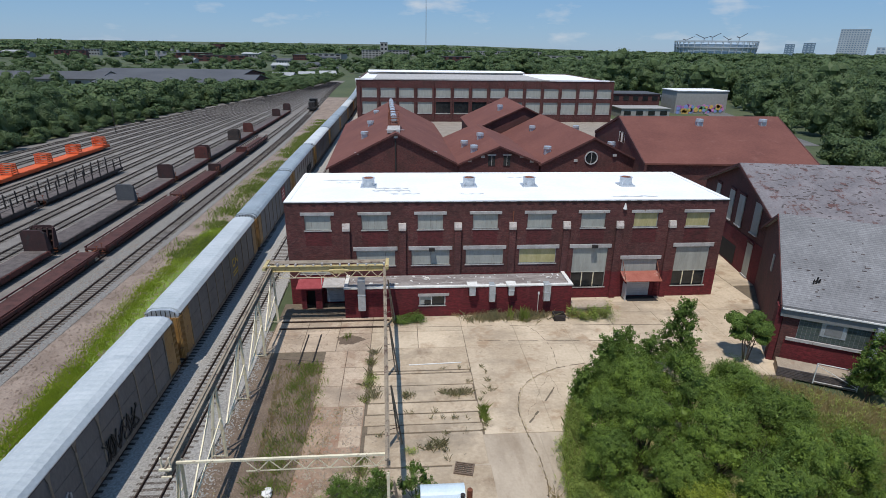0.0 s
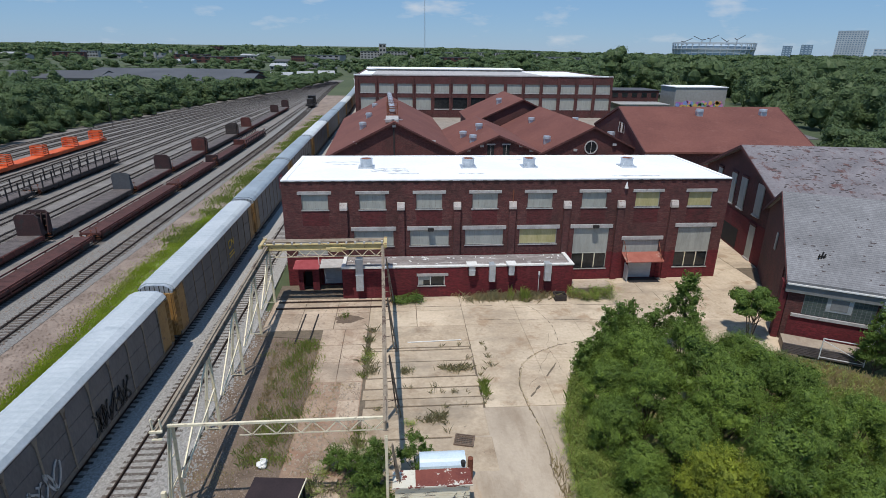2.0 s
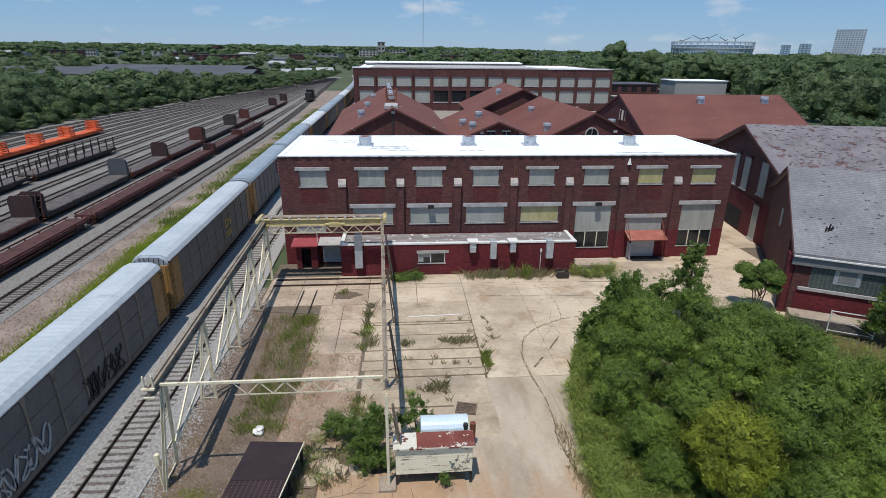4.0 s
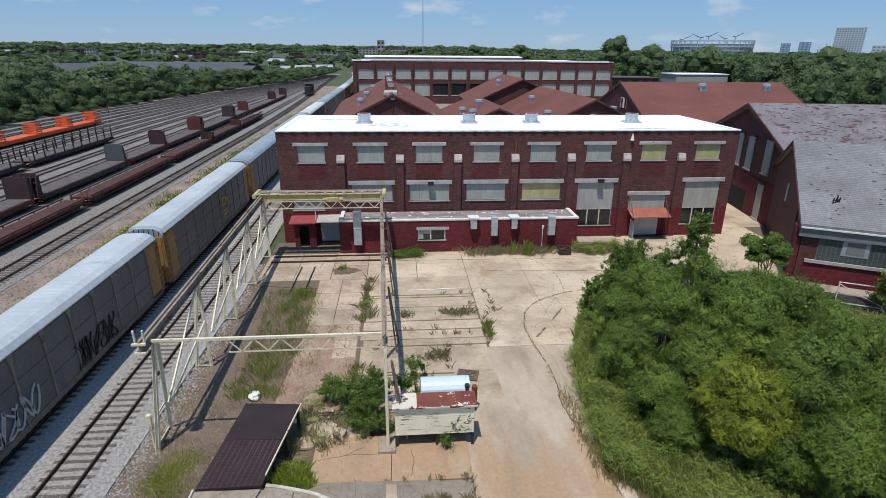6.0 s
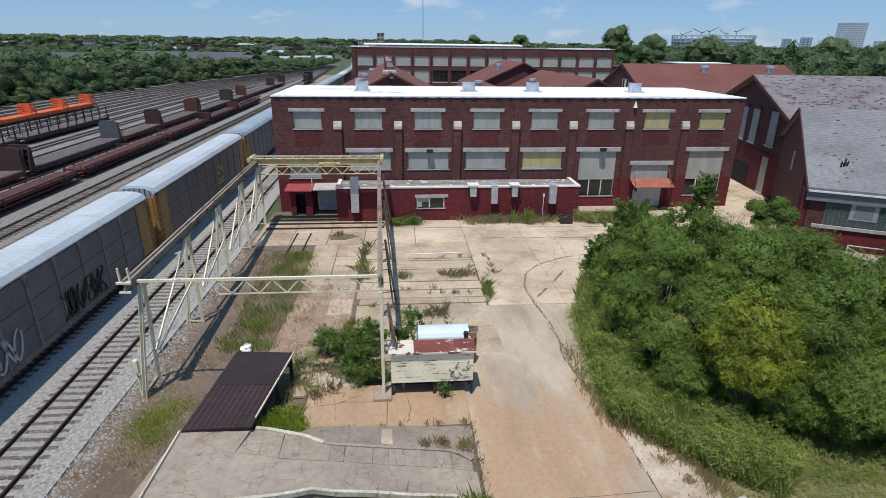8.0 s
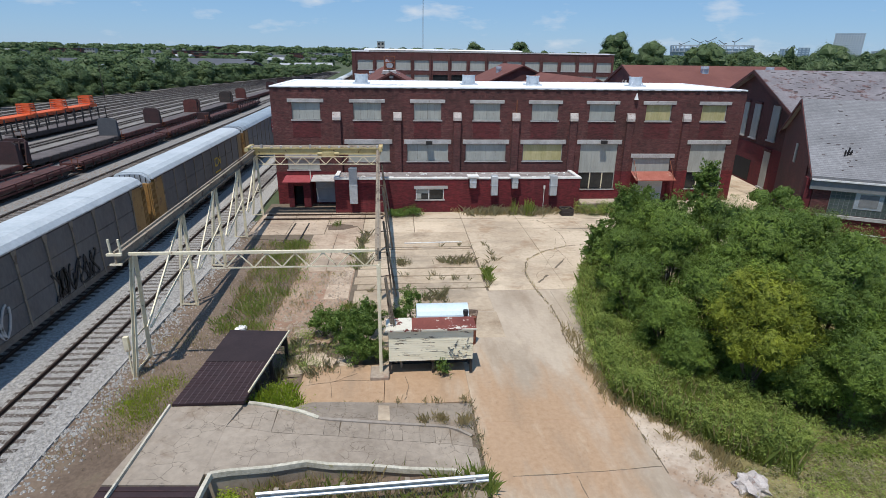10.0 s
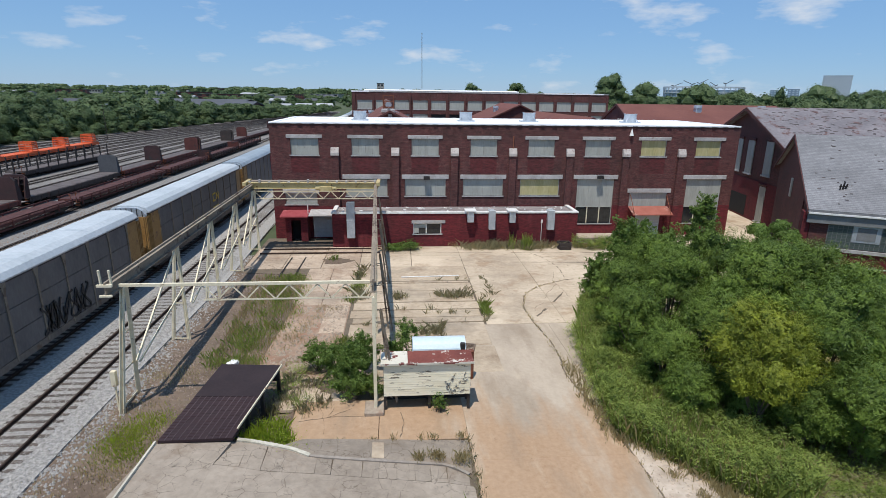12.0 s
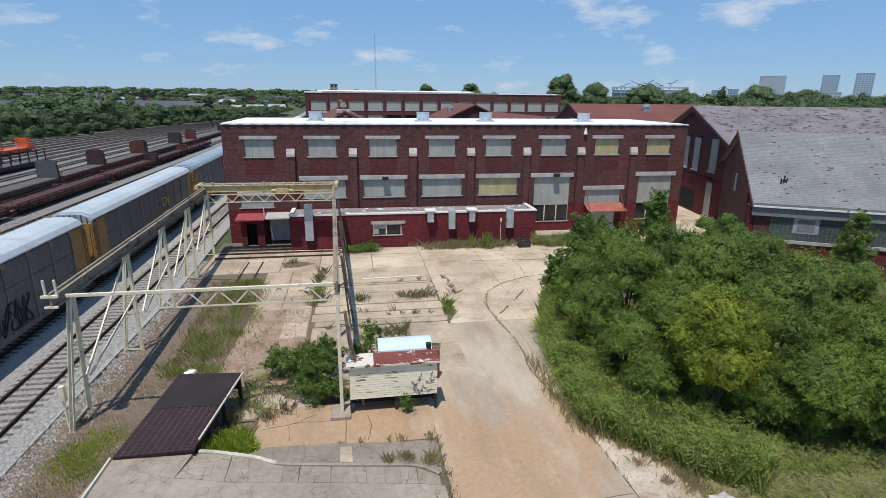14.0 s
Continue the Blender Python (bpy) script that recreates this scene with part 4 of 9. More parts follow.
factory = thing("factory_building", "two-storey dark red brick factory with white flat roof", "building", ((FX0 + FX1) / 2, (FY + BY) / 2, 0))
UP = [(-10.10 + 5.65 * k, 3.3) for k in range(8)]
LOW = [(-5.04 + 5.65 * k, 4.53) for k in range(7)]
holes = [(x + 0.36, x + 2.94, 8.0, 9.55) for x, w in UP]
holes += [(x + 0.3, x + 4.25, 4.1, 5.74) for x, w in LOW[:4]]
holes += [(LOW[4][0] + 0.42, LOW[4][0] + 4.2, 1.25, 5.74), (LOW[6][0] + 0.42, LOW[6][0] + 4.15, 1.25, 5.74)]
holes += [(LOW[5][0] + 0.25, LOW[5][0] + 4.2, 0.0, 4.38), (-10.5, -7.5, 3.3, 4.35), (-8.05, -6.15, 0.0, 2.3)]
bm = bmesh.new()
wall_with_holes(bm, FX0, FX1, RED, TOP - 0.18, holes, FY, FY + 0.4)
part("upper_wall", bm, M["brick"], factory, "dark red brick upper wall")
bm = bmesh.new()
wall_with_holes(bm, FX0, FX1, -0.2, RED, holes, FY - 0.012, FY + 0.4)
part("lower_wall", bm, M["brick_red"], factory, "brick lower wall painted bright red")
for nm, (xa, xb) in (("side_wall", (FX0, FX0 + 0.4)), ("side_wall", (FX1 - 0.4, FX1))):
    bm = bmesh.new()
    box(bm, xa, xb, FY + 0.4, BY, -0.2, TOP - 0.18)
    part(nm, bm, M["brick"], factory)
bm = bmesh.new()
box(bm, FX0 + 0.4, FX1 - 0.4, BY - 0.4, BY, -0.2, TOP - 0.18)
part("rear_wall", bm, M["brick"], factory)
bm = bmesh.new()
box(bm, FX0 + 0.4, FX1 - 0.4, FY + 0.4, BY - 0.4, TOP - 0.75, TOP - 0.35)
roof = part("roof", bm, M["membrane"], factory, "white membrane roof with grey streaks")
bm = bmesh.new()
extrude(bm, [(FX0 - 0.05, FY - 0.05, TOP - 0.18), (FX1 + 0.05, FY - 0.05, TOP - 0.18), (FX1 + 0.05, FY + 0.5, TOP - 0.18), (FX0 - 0.05, FY + 0.5, TOP - 0.18)], (0, 0, 0.06))
for k in range(40):
    x = FX0 + 0.5 + k * (FX1 - FX0 - 1) / 39
    box(bm, x - 0.22, x + 0.22, FY - 0.1, FY + 0.02, TOP - 0.20, TOP - 0.1)
part("coping", bm, M["black_steel"], factory, "dark metal parapet edge with clips")
bm = bmesh.new()
box(bm, FX0 - 0.02, FX1 + 0.02, FY + 0.02, FY + 0.55, TOP - 0.12, TOP + 0.0)
box(bm, FX0 - 0.02, FX0 + 0.5, FY + 0.55, BY, TOP - 0.18, TOP + 0.0)
box(bm, FX1 - 0.5, FX1 + 0.02, FY + 0.55, BY, TOP - 0.18, TOP + 0.0)
box(bm, FX0 + 0.5, FX1 - 0.5, BY - 0.5, BY, TOP - 0.18, TOP + 0.0)
part("parapet_cap", bm, M["membrane"], factory, "white membrane over the parapet")
bm = bmesh.new()
box(bm, FX0 + 0.5, FX1 - 0.5, FY + 0.55, BY - 0.5, TOP - 0.35, TOP - 0.06)
part("roof_membrane", bm, M["membrane"], roof)
for (xa, ya, w, d) in ((-9.0, 61.5, 5.2, 0.25), (-3.2, 56.6, 4.0, 0.5), (-3.0, 57.6, 3.6, 0.35), (-1.4, 55.2, 3.2, 0.3), (6.0, 55.0, 2.6, 0.2), (22.0, 53.6, 5.0, 0.35), (-7.5, 60.2, 2.6, 0.2), (12.5, 62.5, 3.0, 0.15)):
    bm = bmesh.new()
    n = 9
    top = [(xa + w * i / n, ya + d * (0.5 + 0.5 * math.sin(i * 1.7 + xa)), TOP - 0.056) for i in range(n + 1)]
    bot = [(xa + w * i / n + 0.2, ya - d * (0.5 + 0.5 * math.sin(i * 2.3 + ya)), TOP - 0.056) for i in range(n, -1, -1)]
    extrude(bm, top + bot, (0, 0, 0.004))
    part("dirt_streak", bm, M["membrane_dirt"], roof)


def window(parent, x0, x1, z0, z1, material, seams, name="window", glass_to=None):
    """A blocked window: sill, frame, boarded panels with seams; glass_to: dark glazing with mullions up to that height."""
    bmx = bmesh.new()
    z_lo = glass_to if glass_to else z0
    w = (x1 - x0) / seams
    win = None
    for i in range(seams):
        bmp = bmesh.new()
        box(bmp, x0 + i * w + 0.006, x0 + (i + 1) * w - 0.006, FY + 0.17 + 0.005 * (i % 2), FY + 0.22, z_lo + 0.05, z1 - 0.03)
        if win is None:
            win = part(name, bmp, material, parent)
        else:
            part("panel", bmp, material, win)
    bmx = bmesh.new()
    for a, b in ((x0, x0 + 0.06), (x1 - 0.06, x1)):
        box(bmx, a, b, FY + 0.12, FY + 0.26, z0, z1)
    box(bmx, x0 + 0.06, x1 - 0.06, FY + 0.12, FY + 0.26, z1 - 0.06, z1)
    box(bmx, x0 + 0.06, x1 - 0.06, FY + 0.12, FY + 0.26, z_lo, z_lo + 0.06)
    part("frame", bmx, M["board"], win)
    bmx = bmesh.new()
    box(bmx, x0 - 0.1, x1 + 0.1, FY - 0.07, FY + 0.2, z0 - 0.1, z0)
    part("sill", bmx, M["coping"], win, "pale concrete sill")
    if glass_to:
        bmx = bmesh.new()
        box(bmx, x0 + 0.05, x1 - 0.05, FY + 0.2, FY + 0.24, z0, glass_to)
        part("glass", bmx, M["glass_dark"], win, "dark glazing")
        for i in range(1, 3):
            bmx = bmesh.new()
            xm = x0 + (x1 - x0) * i / 3
            box(bmx, xm - 0.05, xm + 0.05, FY + 0.14, FY + 0.2, z0, glass_to)
            part("mullion", bmx, M["steel_cream"], win)
    return win


def lintel(parent, x0, w, z0, z1):
    bmx = bmesh.new()
    box(bmx, x0, x0 + w, FY - 0.06, FY + 0.12, z0, z1)
    bmesh.ops.bevel(bmx, geom=list(bmx.edges), offset=0.02, segments=1, affect="EDGES")
    part("lintel", bmx, M["coping"], parent, "pale weathered concrete lintel")


for k, (x, w) in enumerate(UP):
    lintel(factory, x, w, 9.56, 9.88)
    window(factory, x + 0.36, x + 2.94, 8.0, 9.55, M["board_yellow"] if k >= 6 else M["board"], 4)
    bm = bmesh.new()
    box(bm, x + 0.36, x + 2.94, FY - 0.012, FY + 0.02, 6.35 if k < 1 else 6.3, 7.78)
    part("spandrel", bm, M["spandrel"], factory, "redder brick panel below the window")
for k, (x, w) in enumerate(LOW):
    z = 4.38 if k == 5 else 5.75
    lintel(factory, x, w, z, z + 0.42)
    if k < 4:
        window(factory, x + 0.3, x + 4.25, 4.1, 5.74, M["board_yellow"] if k == 3 else M["board"], 4)
    elif k != 5:
        window(factory, x + 0.42, x + (4.2 if k == 4 else 4.15), 1.25, 5.74, M["board"], 3, "tall_window", 2.9)
lintel(factory, -10.7, 3.4, 4.36, 4.75)
window(factory, -10.5, -7.5, 3.3, 4.35, M["board"], 3)
for k in range(7):
    xc = -5.65 + 5.66 * k
    bm = bmesh.new()
    box(bm, xc - 0.33, xc + 0.33, FY - 0.32, FY - 0.002, RED, 8.0)
    pil = part("pilaster", bm, M["brick"], factory)
    bm = bmesh.new()
    extrude(bm, [(xc - 0.38, FY - 0.4, 7.98), (xc - 0.38, FY - 0.002, 7.98), (xc - 0.38, FY - 0.002, 8.72), (xc - 0.38, FY - 0.2, 8.72), (xc - 0.38, FY - 0.4, 8.25)], (0.76, 0, 0))
    bmesh.ops.bevel(bm, geom=list(bm.edges), offset=0.02, segments=1, affect="EDGES")
    part("cap", bm, M["cap_stone"], pil, "white painted sloping cap")
    bm = bmesh.new()
    box(bm, xc - 0.33, xc + 0.33, FY - 0.32, FY - 0.014, -0.1, RED - 0.004)
    part("pilaster_foot", bm, M["brick_red"], factory, "red painted pilaster foot")
bm = bmesh.new()
tube(bm, (11.35, FY - 0.12, 3.3), (11.35, FY - 0.12, 9.9), 0.055)
part("downpipe", bm, M["rust"], factory, "rusty pipe up the wall")
# floodlights on brackets
for x, z in ((3.0, 5.95), (20.2, 6.05)):
    bm = bmesh.new()
    box(bm, x - 0.3, x + 0.3, FY - 0.42, FY - 0.14, z - 0.22, z + 0.1)
    bar(bm, (x, FY - 0.2, z), (x, FY, z + 0.05), 0.06)
    part("floodlight", bm, M["black_steel"], factory, "small dark floodlight on the lintel")
bm = bmesh.new()
tube(bm, (23.0, FY - 0.05, 10.0), (23.0, FY - 0.05, 10.65), 0.22, 0.03, 8)
part("horn_speaker", bm, M["white_paint"], factory, "white cone on the parapet")

# roof ventilators
def roof_vent(x, y, r=0.66, hgt=0.9, zb=TOP - 0.06):
    v = thing("roof_ventilator", "round galvanised roof ventilator on a white roof", "ventilator", (x, y, zb), group="roof ventilators")
    bmx = bmesh.new()
    box(bmx, x - 0.85, x + 0.85, y - 0.85, y + 0.85, zb, zb + 0.12)
    for a in (-0.7, 0.7):
        bar(bmx, (x + a, y - 0.7, zb), (x + a * 0.7, y - 0.45, zb + 0.45), 0.06)
    part("base", bmx, M["galv"], v)
    bmx = bmesh.new()
    tube(bmx, (x, y, zb + 0.1), (x, y, zb + hgt), r, r, 20)
    part("drum", bmx, M["galv"], v, smooth=False)
    bmx = bmesh.new()
    tube(bmx, (x, y, zb + hgt), (x, y, zb + hgt + 0.06), r + 0.05, r + 0.05, 20)
    part("rim", bmx, M["galv"], v)
    bmx = bmesh.new()
    tube(bmx, (x, y, zb + hgt + 0.06), (x, y, zb + hgt + 0.065), r * 0.8, r * 0.8, 20)
    part("cap", bmx, M["rust"], v, "rusty cap")
    return v


for x in (-3.65, 7.47, 14.28, 25.47):
    roof_vent(x, 58.6)

# loading door with awning in the sixth bay
x0 = LOW[5][0]
bm = bmesh.new()
box(bm, x0 + 0.25, x0 + 4.2, FY + 0.15, FY + 0.22, 2.95, 4.38)
part("transom_panel", bm, M["board"], factory, "grey panel above the door")
bm = bmesh.new()
box(bm, x0 + 1.15, x0 + 3.75, FY + 0.17, FY + 0.2, 0.05, 2.56)
roller = part("roller_door", bm, M["door_white"], factory, "closed grey white sectional door")
for i in range(9):
    bm = bmesh.new()
    box(bm, x0 + 1.17, x0 + 3.73, FY + 0.12 + 0.01 * (i % 2), FY + 0.17, 0.05 + i * 0.28, 0.05 + i * 0.28 + 0.265)
    part("door_section", bm, M["door_white"], roller)
bm = bmesh.new()
box(bm, x0 + 0.25, x0 + 1.15, FY + 0.1, FY + 0.3, 0, 2.95)
box(bm, x0 + 3.75, x0 + 4.2, FY + 0.1, FY + 0.3, 0, 2.95)
box(bm, x0 + 1.15, x0 + 3.75, FY + 0.1, FY + 0.3, 2.57, 2.95)
part("door_jamb", bm, M["brick_red"], factory)
bm = bmesh.new()
extrude(bm, [(x0 + 0.2, FY - 0.02, 2.95), (x0 + 0.2, FY - 0.02, 3.03), (x0 + 0.2, FY - 1.5, 2.45), (x0 + 0.2, FY - 1.5, 2.36)], (4.1, 0, 0))
aw = part("awning", bm, M["red_awning"], factory, "sloping faded red metal awning")
for xx in (x0 + 0.35, x0 + 4.1):
    bm = bmesh.new()
    bar(bm, (xx, FY - 0.02, 4.2), (xx, FY - 1.4, 2.5), 0.05)
    part("stay", bm, M["rust"], aw)
bm = bmesh.new()
box(bm, x0 + 0.6, x0 + 0.68, FY - 1.2, FY - 1.1, 0, 1.9)
box(bm, x0 + 0.6, x0 + 0.68, FY - 0.3, FY - 0.2, 0, 1.9)
box(bm, x0 + 0.62, x0 + 0.66, FY - 1.2, FY - 0.2, 0.2, 1.85)
part("side_screen", bm, M["door_white"], factory, "grey side screen with dark marks")
sheet("door_mat", [(x0 + 0.9, FY - 1.3), (x0 + 4.3, FY - 1.3), (x0 + 4.2, FY - 0.02), (x0 + 0.9, FY - 0.02)], 0.03, M["black"], "dark rubber threshold before the door", "threshold", 0.06)

# low front annex
annex = thing("annex", "low red painted brick annex with white coping", "building", (5.6, 50.3, 0))
AX0, AX1, AY, AT = -5.75, 17.05, 48.55, 3.2
bm = bmesh.new()
wall_with_holes(bm, AX0, AX1, -0.1, AT - 0.1, [(1.6, 4.2, 1.2, 2.2)], AY, AY + 0.3)
box(bm, AX0, AX0 + 0.3, AY + 0.3, FY - 0.32, -0.1, AT - 0.1)
box(bm, AX1 - 0.3, AX1, AY + 0.3, FY - 0.32, -0.1, AT - 0.1)
part("wall", bm, M["brick_red"], annex)
bm = bmesh.new()
box(bm, AX0 - 0.06, AX1 + 0.06, AY - 0.06, AY + 0.32, AT - 0.1, AT + 0.04)
box(bm, AX1 - 0.3, AX1 + 0.06, AY + 0.32, FY - 0.02, AT - 0.1, AT + 0.04)
box(bm, AX0 - 0.06, AX0 + 0.3, AY + 0.32, FY - 0.02, AT - 0.1, AT + 0.04)
part("coping", bm, M["white_paint"], annex, "white painted coping")
bm = bmesh.new()
box(bm, AX0 + 0.3, AX1 - 0.3, AY + 0.32, FY - 0.34, AT - 0.4, AT - 0.12)
part("roof", bm, M["annex_roof"], annex, "dirty flat roof with debris")
rr = random.Random(5)
bm = bmesh.new()
for i in range(45):
    x, y = rr.uniform(AX0 + 0.6, AX1 - 0.8), rr.uniform(AY + 0.6, FY - 0.6)
    s = rr.uniform(0.05, 0.22)
    box(bm, -s, s, -s * 0.4, s * 0.4, 0, 0.05, pose(x, y, AT - 0.12, 0, 0, rr.uniform(0, 180)))
tagged(part("debris", bm, M["white_paint"], annex, "pale debris on the roof"), kind="stuff")
bm = bmesh.new()
box(bm, 1.45, 4.55, AY - 0.05, AY + 0.1, 2.2, 2.48)
part("lintel", bm, M["coping"], annex)
bm = bmesh.new()
box(bm, 1.5, 4.3, AY - 0.06, AY + 0.15, 1.1, 1.2)
part("sill", bm, M["coping"], annex)
bm = bmesh.new()
box(bm, 1.6, 4.2, AY + 0.15, AY + 0.19, 1.2, 2.2)
win = part("window", bm, M["glass_dark"], annex, "dark sliding window with a white leaf")
bm = bmesh.new()
for a, b in ((1.6, 1.68), (2.75, 2.85), (4.12, 4.2)):
    box(bm, a, b, AY + 0.08, AY + 0.15, 1.2, 2.2)
box(bm, 1.68, 4.12, AY + 0.08, AY + 0.15, 2.12, 2.2)
part("frame", bm, M["white_paint"], win)
bm = bmesh.new()
box(bm, 1.68, 2.1, AY + 0.1, AY + 0.14, 1.25, 2.1)
box(bm, 2.1, 2.75, AY + 0.1, AY + 0.14, 1.75, 2.1)
part("blind", bm, M["board"], win)


def duct(x, w, z0, z1, hood):
    d = thing("duct", "galvanised sheet-metal duct on the annex wall", "duct", (x, AY, z0), group="wall ducts")
    bmx = bmesh.new()
    box(bmx, x - w / 2, x + w / 2, AY - 0.5, AY - 0.08, z0, z1)
    bmesh.ops.bevel(bmx, geom=list(bmx.edges), offset=0.02, segments=1, affect="EDGES")
    part("shaft", bmx, M["galv"], d)
    bmx = bmesh.new()
    box(bmx, x - w / 2 - 0.03, x + w / 2 + 0.03, AY - 0.53, AY - 0.05, z0 + (z1 - z0) * 0.5, z0 + (z1 - z0) * 0.5 + 0.05)
    part("seam", bmx, M["galv"], d)
    bmx = bmesh.new()
    if hood:
        box(bmx, x - w * 0.85, x + w * 0.85, AY - 0.6, AY + 0.5, z1, z1 + 0.12)
        part("hood", bmx, M["white_paint"], d, "white hood over the coping")
    else:
        box(bmx, x - w / 2 + 0.04, x + w / 2 - 0.04, AY - 0.08, AY + 0.5, z1 - 0.35, z1 - 0.05)
        part("elbow", bmx, M["galv"], d)
    return d


for x, w, z0, z1, hood in ((-4.05, 0.72, 0.95, 4.2, False), (6.85, 0.6, 2.35, 3.35, True), (8.85, 0.6, 1.65, 3.45, False), (10.75, 0.55, 2.3, 3.35, True), (14.4, 0.66, 1.6, 3.45, False)):
    duct(x, w, z0, z1, hood)
bm = bmesh.new()
tube(bm, (13.6, AY - 0.15, 0), (13.6, AY - 0.15, 2.4), 0.03, 0.03, 6)
box(bm, 13.52, 13.68, AY - 0.2, AY - 0.1, 2.2, 2.5)
solid("vent_pipe", bm, M["white_paint"], "thin white pipe before the annex wall", "pipe")

# low platform and an old crate at the annex corner
platform = thing("loading_platform", "low pale concrete platform behind tall weeds", "platform", (19.2, 48.9, 0))
bm = bmesh.new()
box(bm, 17.2, 21.2, 48.1, 49.8, -0.1, 0.82)
part("slab", bm, M["concrete_edge"], platform)
for xa in (17.25, 19.25):
    bm = bmesh.new()
    box(bm, xa, xa + 1.9, 48.04, 48.1, 0.62, 0.82)
    part("edge_strip", bm, M["concrete_old"], platform)
crate = thing("old_crate", "dark rotten wooden crate beside the annex weeds", "crate", (15.5, 47.2, 0))
for nm, q in (("side_board", (14.95, 15.02, 46.7, 47.7)), ("side_board", (16.0, 16.07, 46.7, 47.7)), ("end_board", (15.02, 16.0, 46.7, 46.77)), ("end_board", (15.02, 16.0, 47.63, 47.7))):
    for z in (0.02, 0.36):
        bm = bmesh.new()
        box(bm, *q, z, z + 0.3)
        part(nm, bm, M["wagon_dark"], crate)
bm = bmesh.new()
box(bm, 15.02, 16.0, 46.77, 47.63, 0.04, 0.1)
part("bottom", bm, M["wagon_dark"], crate)

# door vestibule and loading door at the factory's end
vest = thing("vestibule", "small red door porch with faded red roof", "porch", (-9.4, 51.0, 0))
bm = bmesh.new()
wall_with_holes(bm, -10.35, -8.3, 0, 2.45, [(-9.85, -8.95, 0.0, 2.05)], 50.7, 50.85)
box(bm, -10.35, -10.2, 50.85, FY - 0.02, 0, 2.45)
box(bm, -8.45, -8.3, 50.85, FY - 0.02, 0, 2.45)
part("wall", bm, M["brick_red"], vest)
bm = bmesh.new()
extrude(bm, [(-10.75, 50.2, 2.42), (-10.75, 50.2, 2.52), (-10.75, FY - 0.02, 2.75), (-10.75, FY - 0.02, 2.63)], (2.55, 0, 0))
part("roof", bm, M["pink_awning"], vest, "faded pink red roof")
bm = bmesh.new()
box(bm, -9.85, -8.95, 51.6, 51.7, 0, 2.05)
part("doorway", bm, M["void"], vest, "dark open doorway")
bm = bmesh.new()
box(bm, -8.0, -6.2, FY + 0.15, FY + 0.18, 0.02, 2.24)
roller = part("roller_door", bm, M["door_white"], factory, "closed grey sectional door under a canopy")
for i in range(8):
    bm = bmesh.new()
    box(bm, -7.98, -6.22, FY + 0.1 + 0.01 * (i % 2), FY + 0.15, 0.02 + i * 0.28, 0.28 + i * 0.28)
    part("door_section", bm, M["door_white"], roller)
bm = bmesh.new()
extrude(bm, [(-8.15, 50.3, 2.5), (-8.15, 50.3, 2.58), (-8.15, FY - 0.02, 2.8), (-8.15, FY - 0.02, 2.68)], (2.35, 0, 0))
part("canopy", bm, M["coping"], factory, "weathered grey canopy over the door")
bm = bmesh.new()
tube(bm, (-8.25, 50.9, 2.62), (-8.25, 50.9, 3.5), 0.04, 0.04, 6)
solid("vent_pipe", bm, M["white_paint"], "short white pipe above the porch", "pipe")


# ---- other factory buildings ----
def gable_building(name, label, front, back, half_l, half_r, z_apex, z_l, z_r, wall, roofm, details=None, overhang=0.5, turn_wall=None, thick=0.25):
    """A long building with its ridge from front to back (plan points); half widths and eave heights to its left and right."""
    f, b = Vector((*front, 0)), Vector((*back, 0))
    d = (b - f).normalized()
    r = Vector((d.y, -d.x, 0))
    top = thing(name, label, "building", tuple((f + b) / 2))
    L, R = -half_l * r, half_r * r
    up = lambda p, z: (p.x, p.y, z)
    bmx = bmesh.new()
    extrude(bmx, [up(f + L, -0.2), up(f + R, -0.2), up(f + R, z_r), up(f, z_apex), up(f + L, z_l)], d * 0.4)
    part("gable_wall", bmx, wall, top)
    bmx = bmesh.new()
    extrude(bmx, [up(b + L, -0.2), up(b + R, -0.2), up(b + R, z_r), up(b, z_apex), up(b + L, z_l)], -d * 0.4)
    part("gable_wall", bmx, wall, top)
    for side, z in ((L, z_l), (R, z_r)):
        bmx = bmesh.new()
        n = side.normalized()
        extrude(bmx, [up(f + d * 0.4 + side, -0.2), up(f + d * 0.4 + side - n * 0.4, -0.2), up(f + d * 0.4 + side - n * 0.4, z), up(f + d * 0.4 + side, z)], (b - f) - d * 0.8)
        part("side_wall", bmx, wall, top)
    o = d * overhang
    for side, z in ((L, z_l), (R, z_r)):
        n = side.normalized()
        slope = (z_apex - z) / side.length
        e, ze = side + n * overhang, z - slope * overhang
        bmx = bmesh.new()
        extrude(bmx, [up(f - o, z_apex + thick), up(f - o + e, ze + thick), up(f - o + e, ze + 0.02), up(f - o, z_apex + 0.02)], (b - f) + 2 * o)
        part("roof", bmx, roofm, top)
        bmx = bmesh.new()
        extrude(bmx, [up(f - o * 1.06, z_apex + thick * 0.9), up(f - o * 1.06 + e, ze + thick * 0.9), up(f - o * 1.06 + e, ze - 0.12), up(f - o * 1.06, z_apex - 0.12)], -d * 0.06)
        part("fascia", bmx, M["brick_dark"], top)
    return top, f, d, r


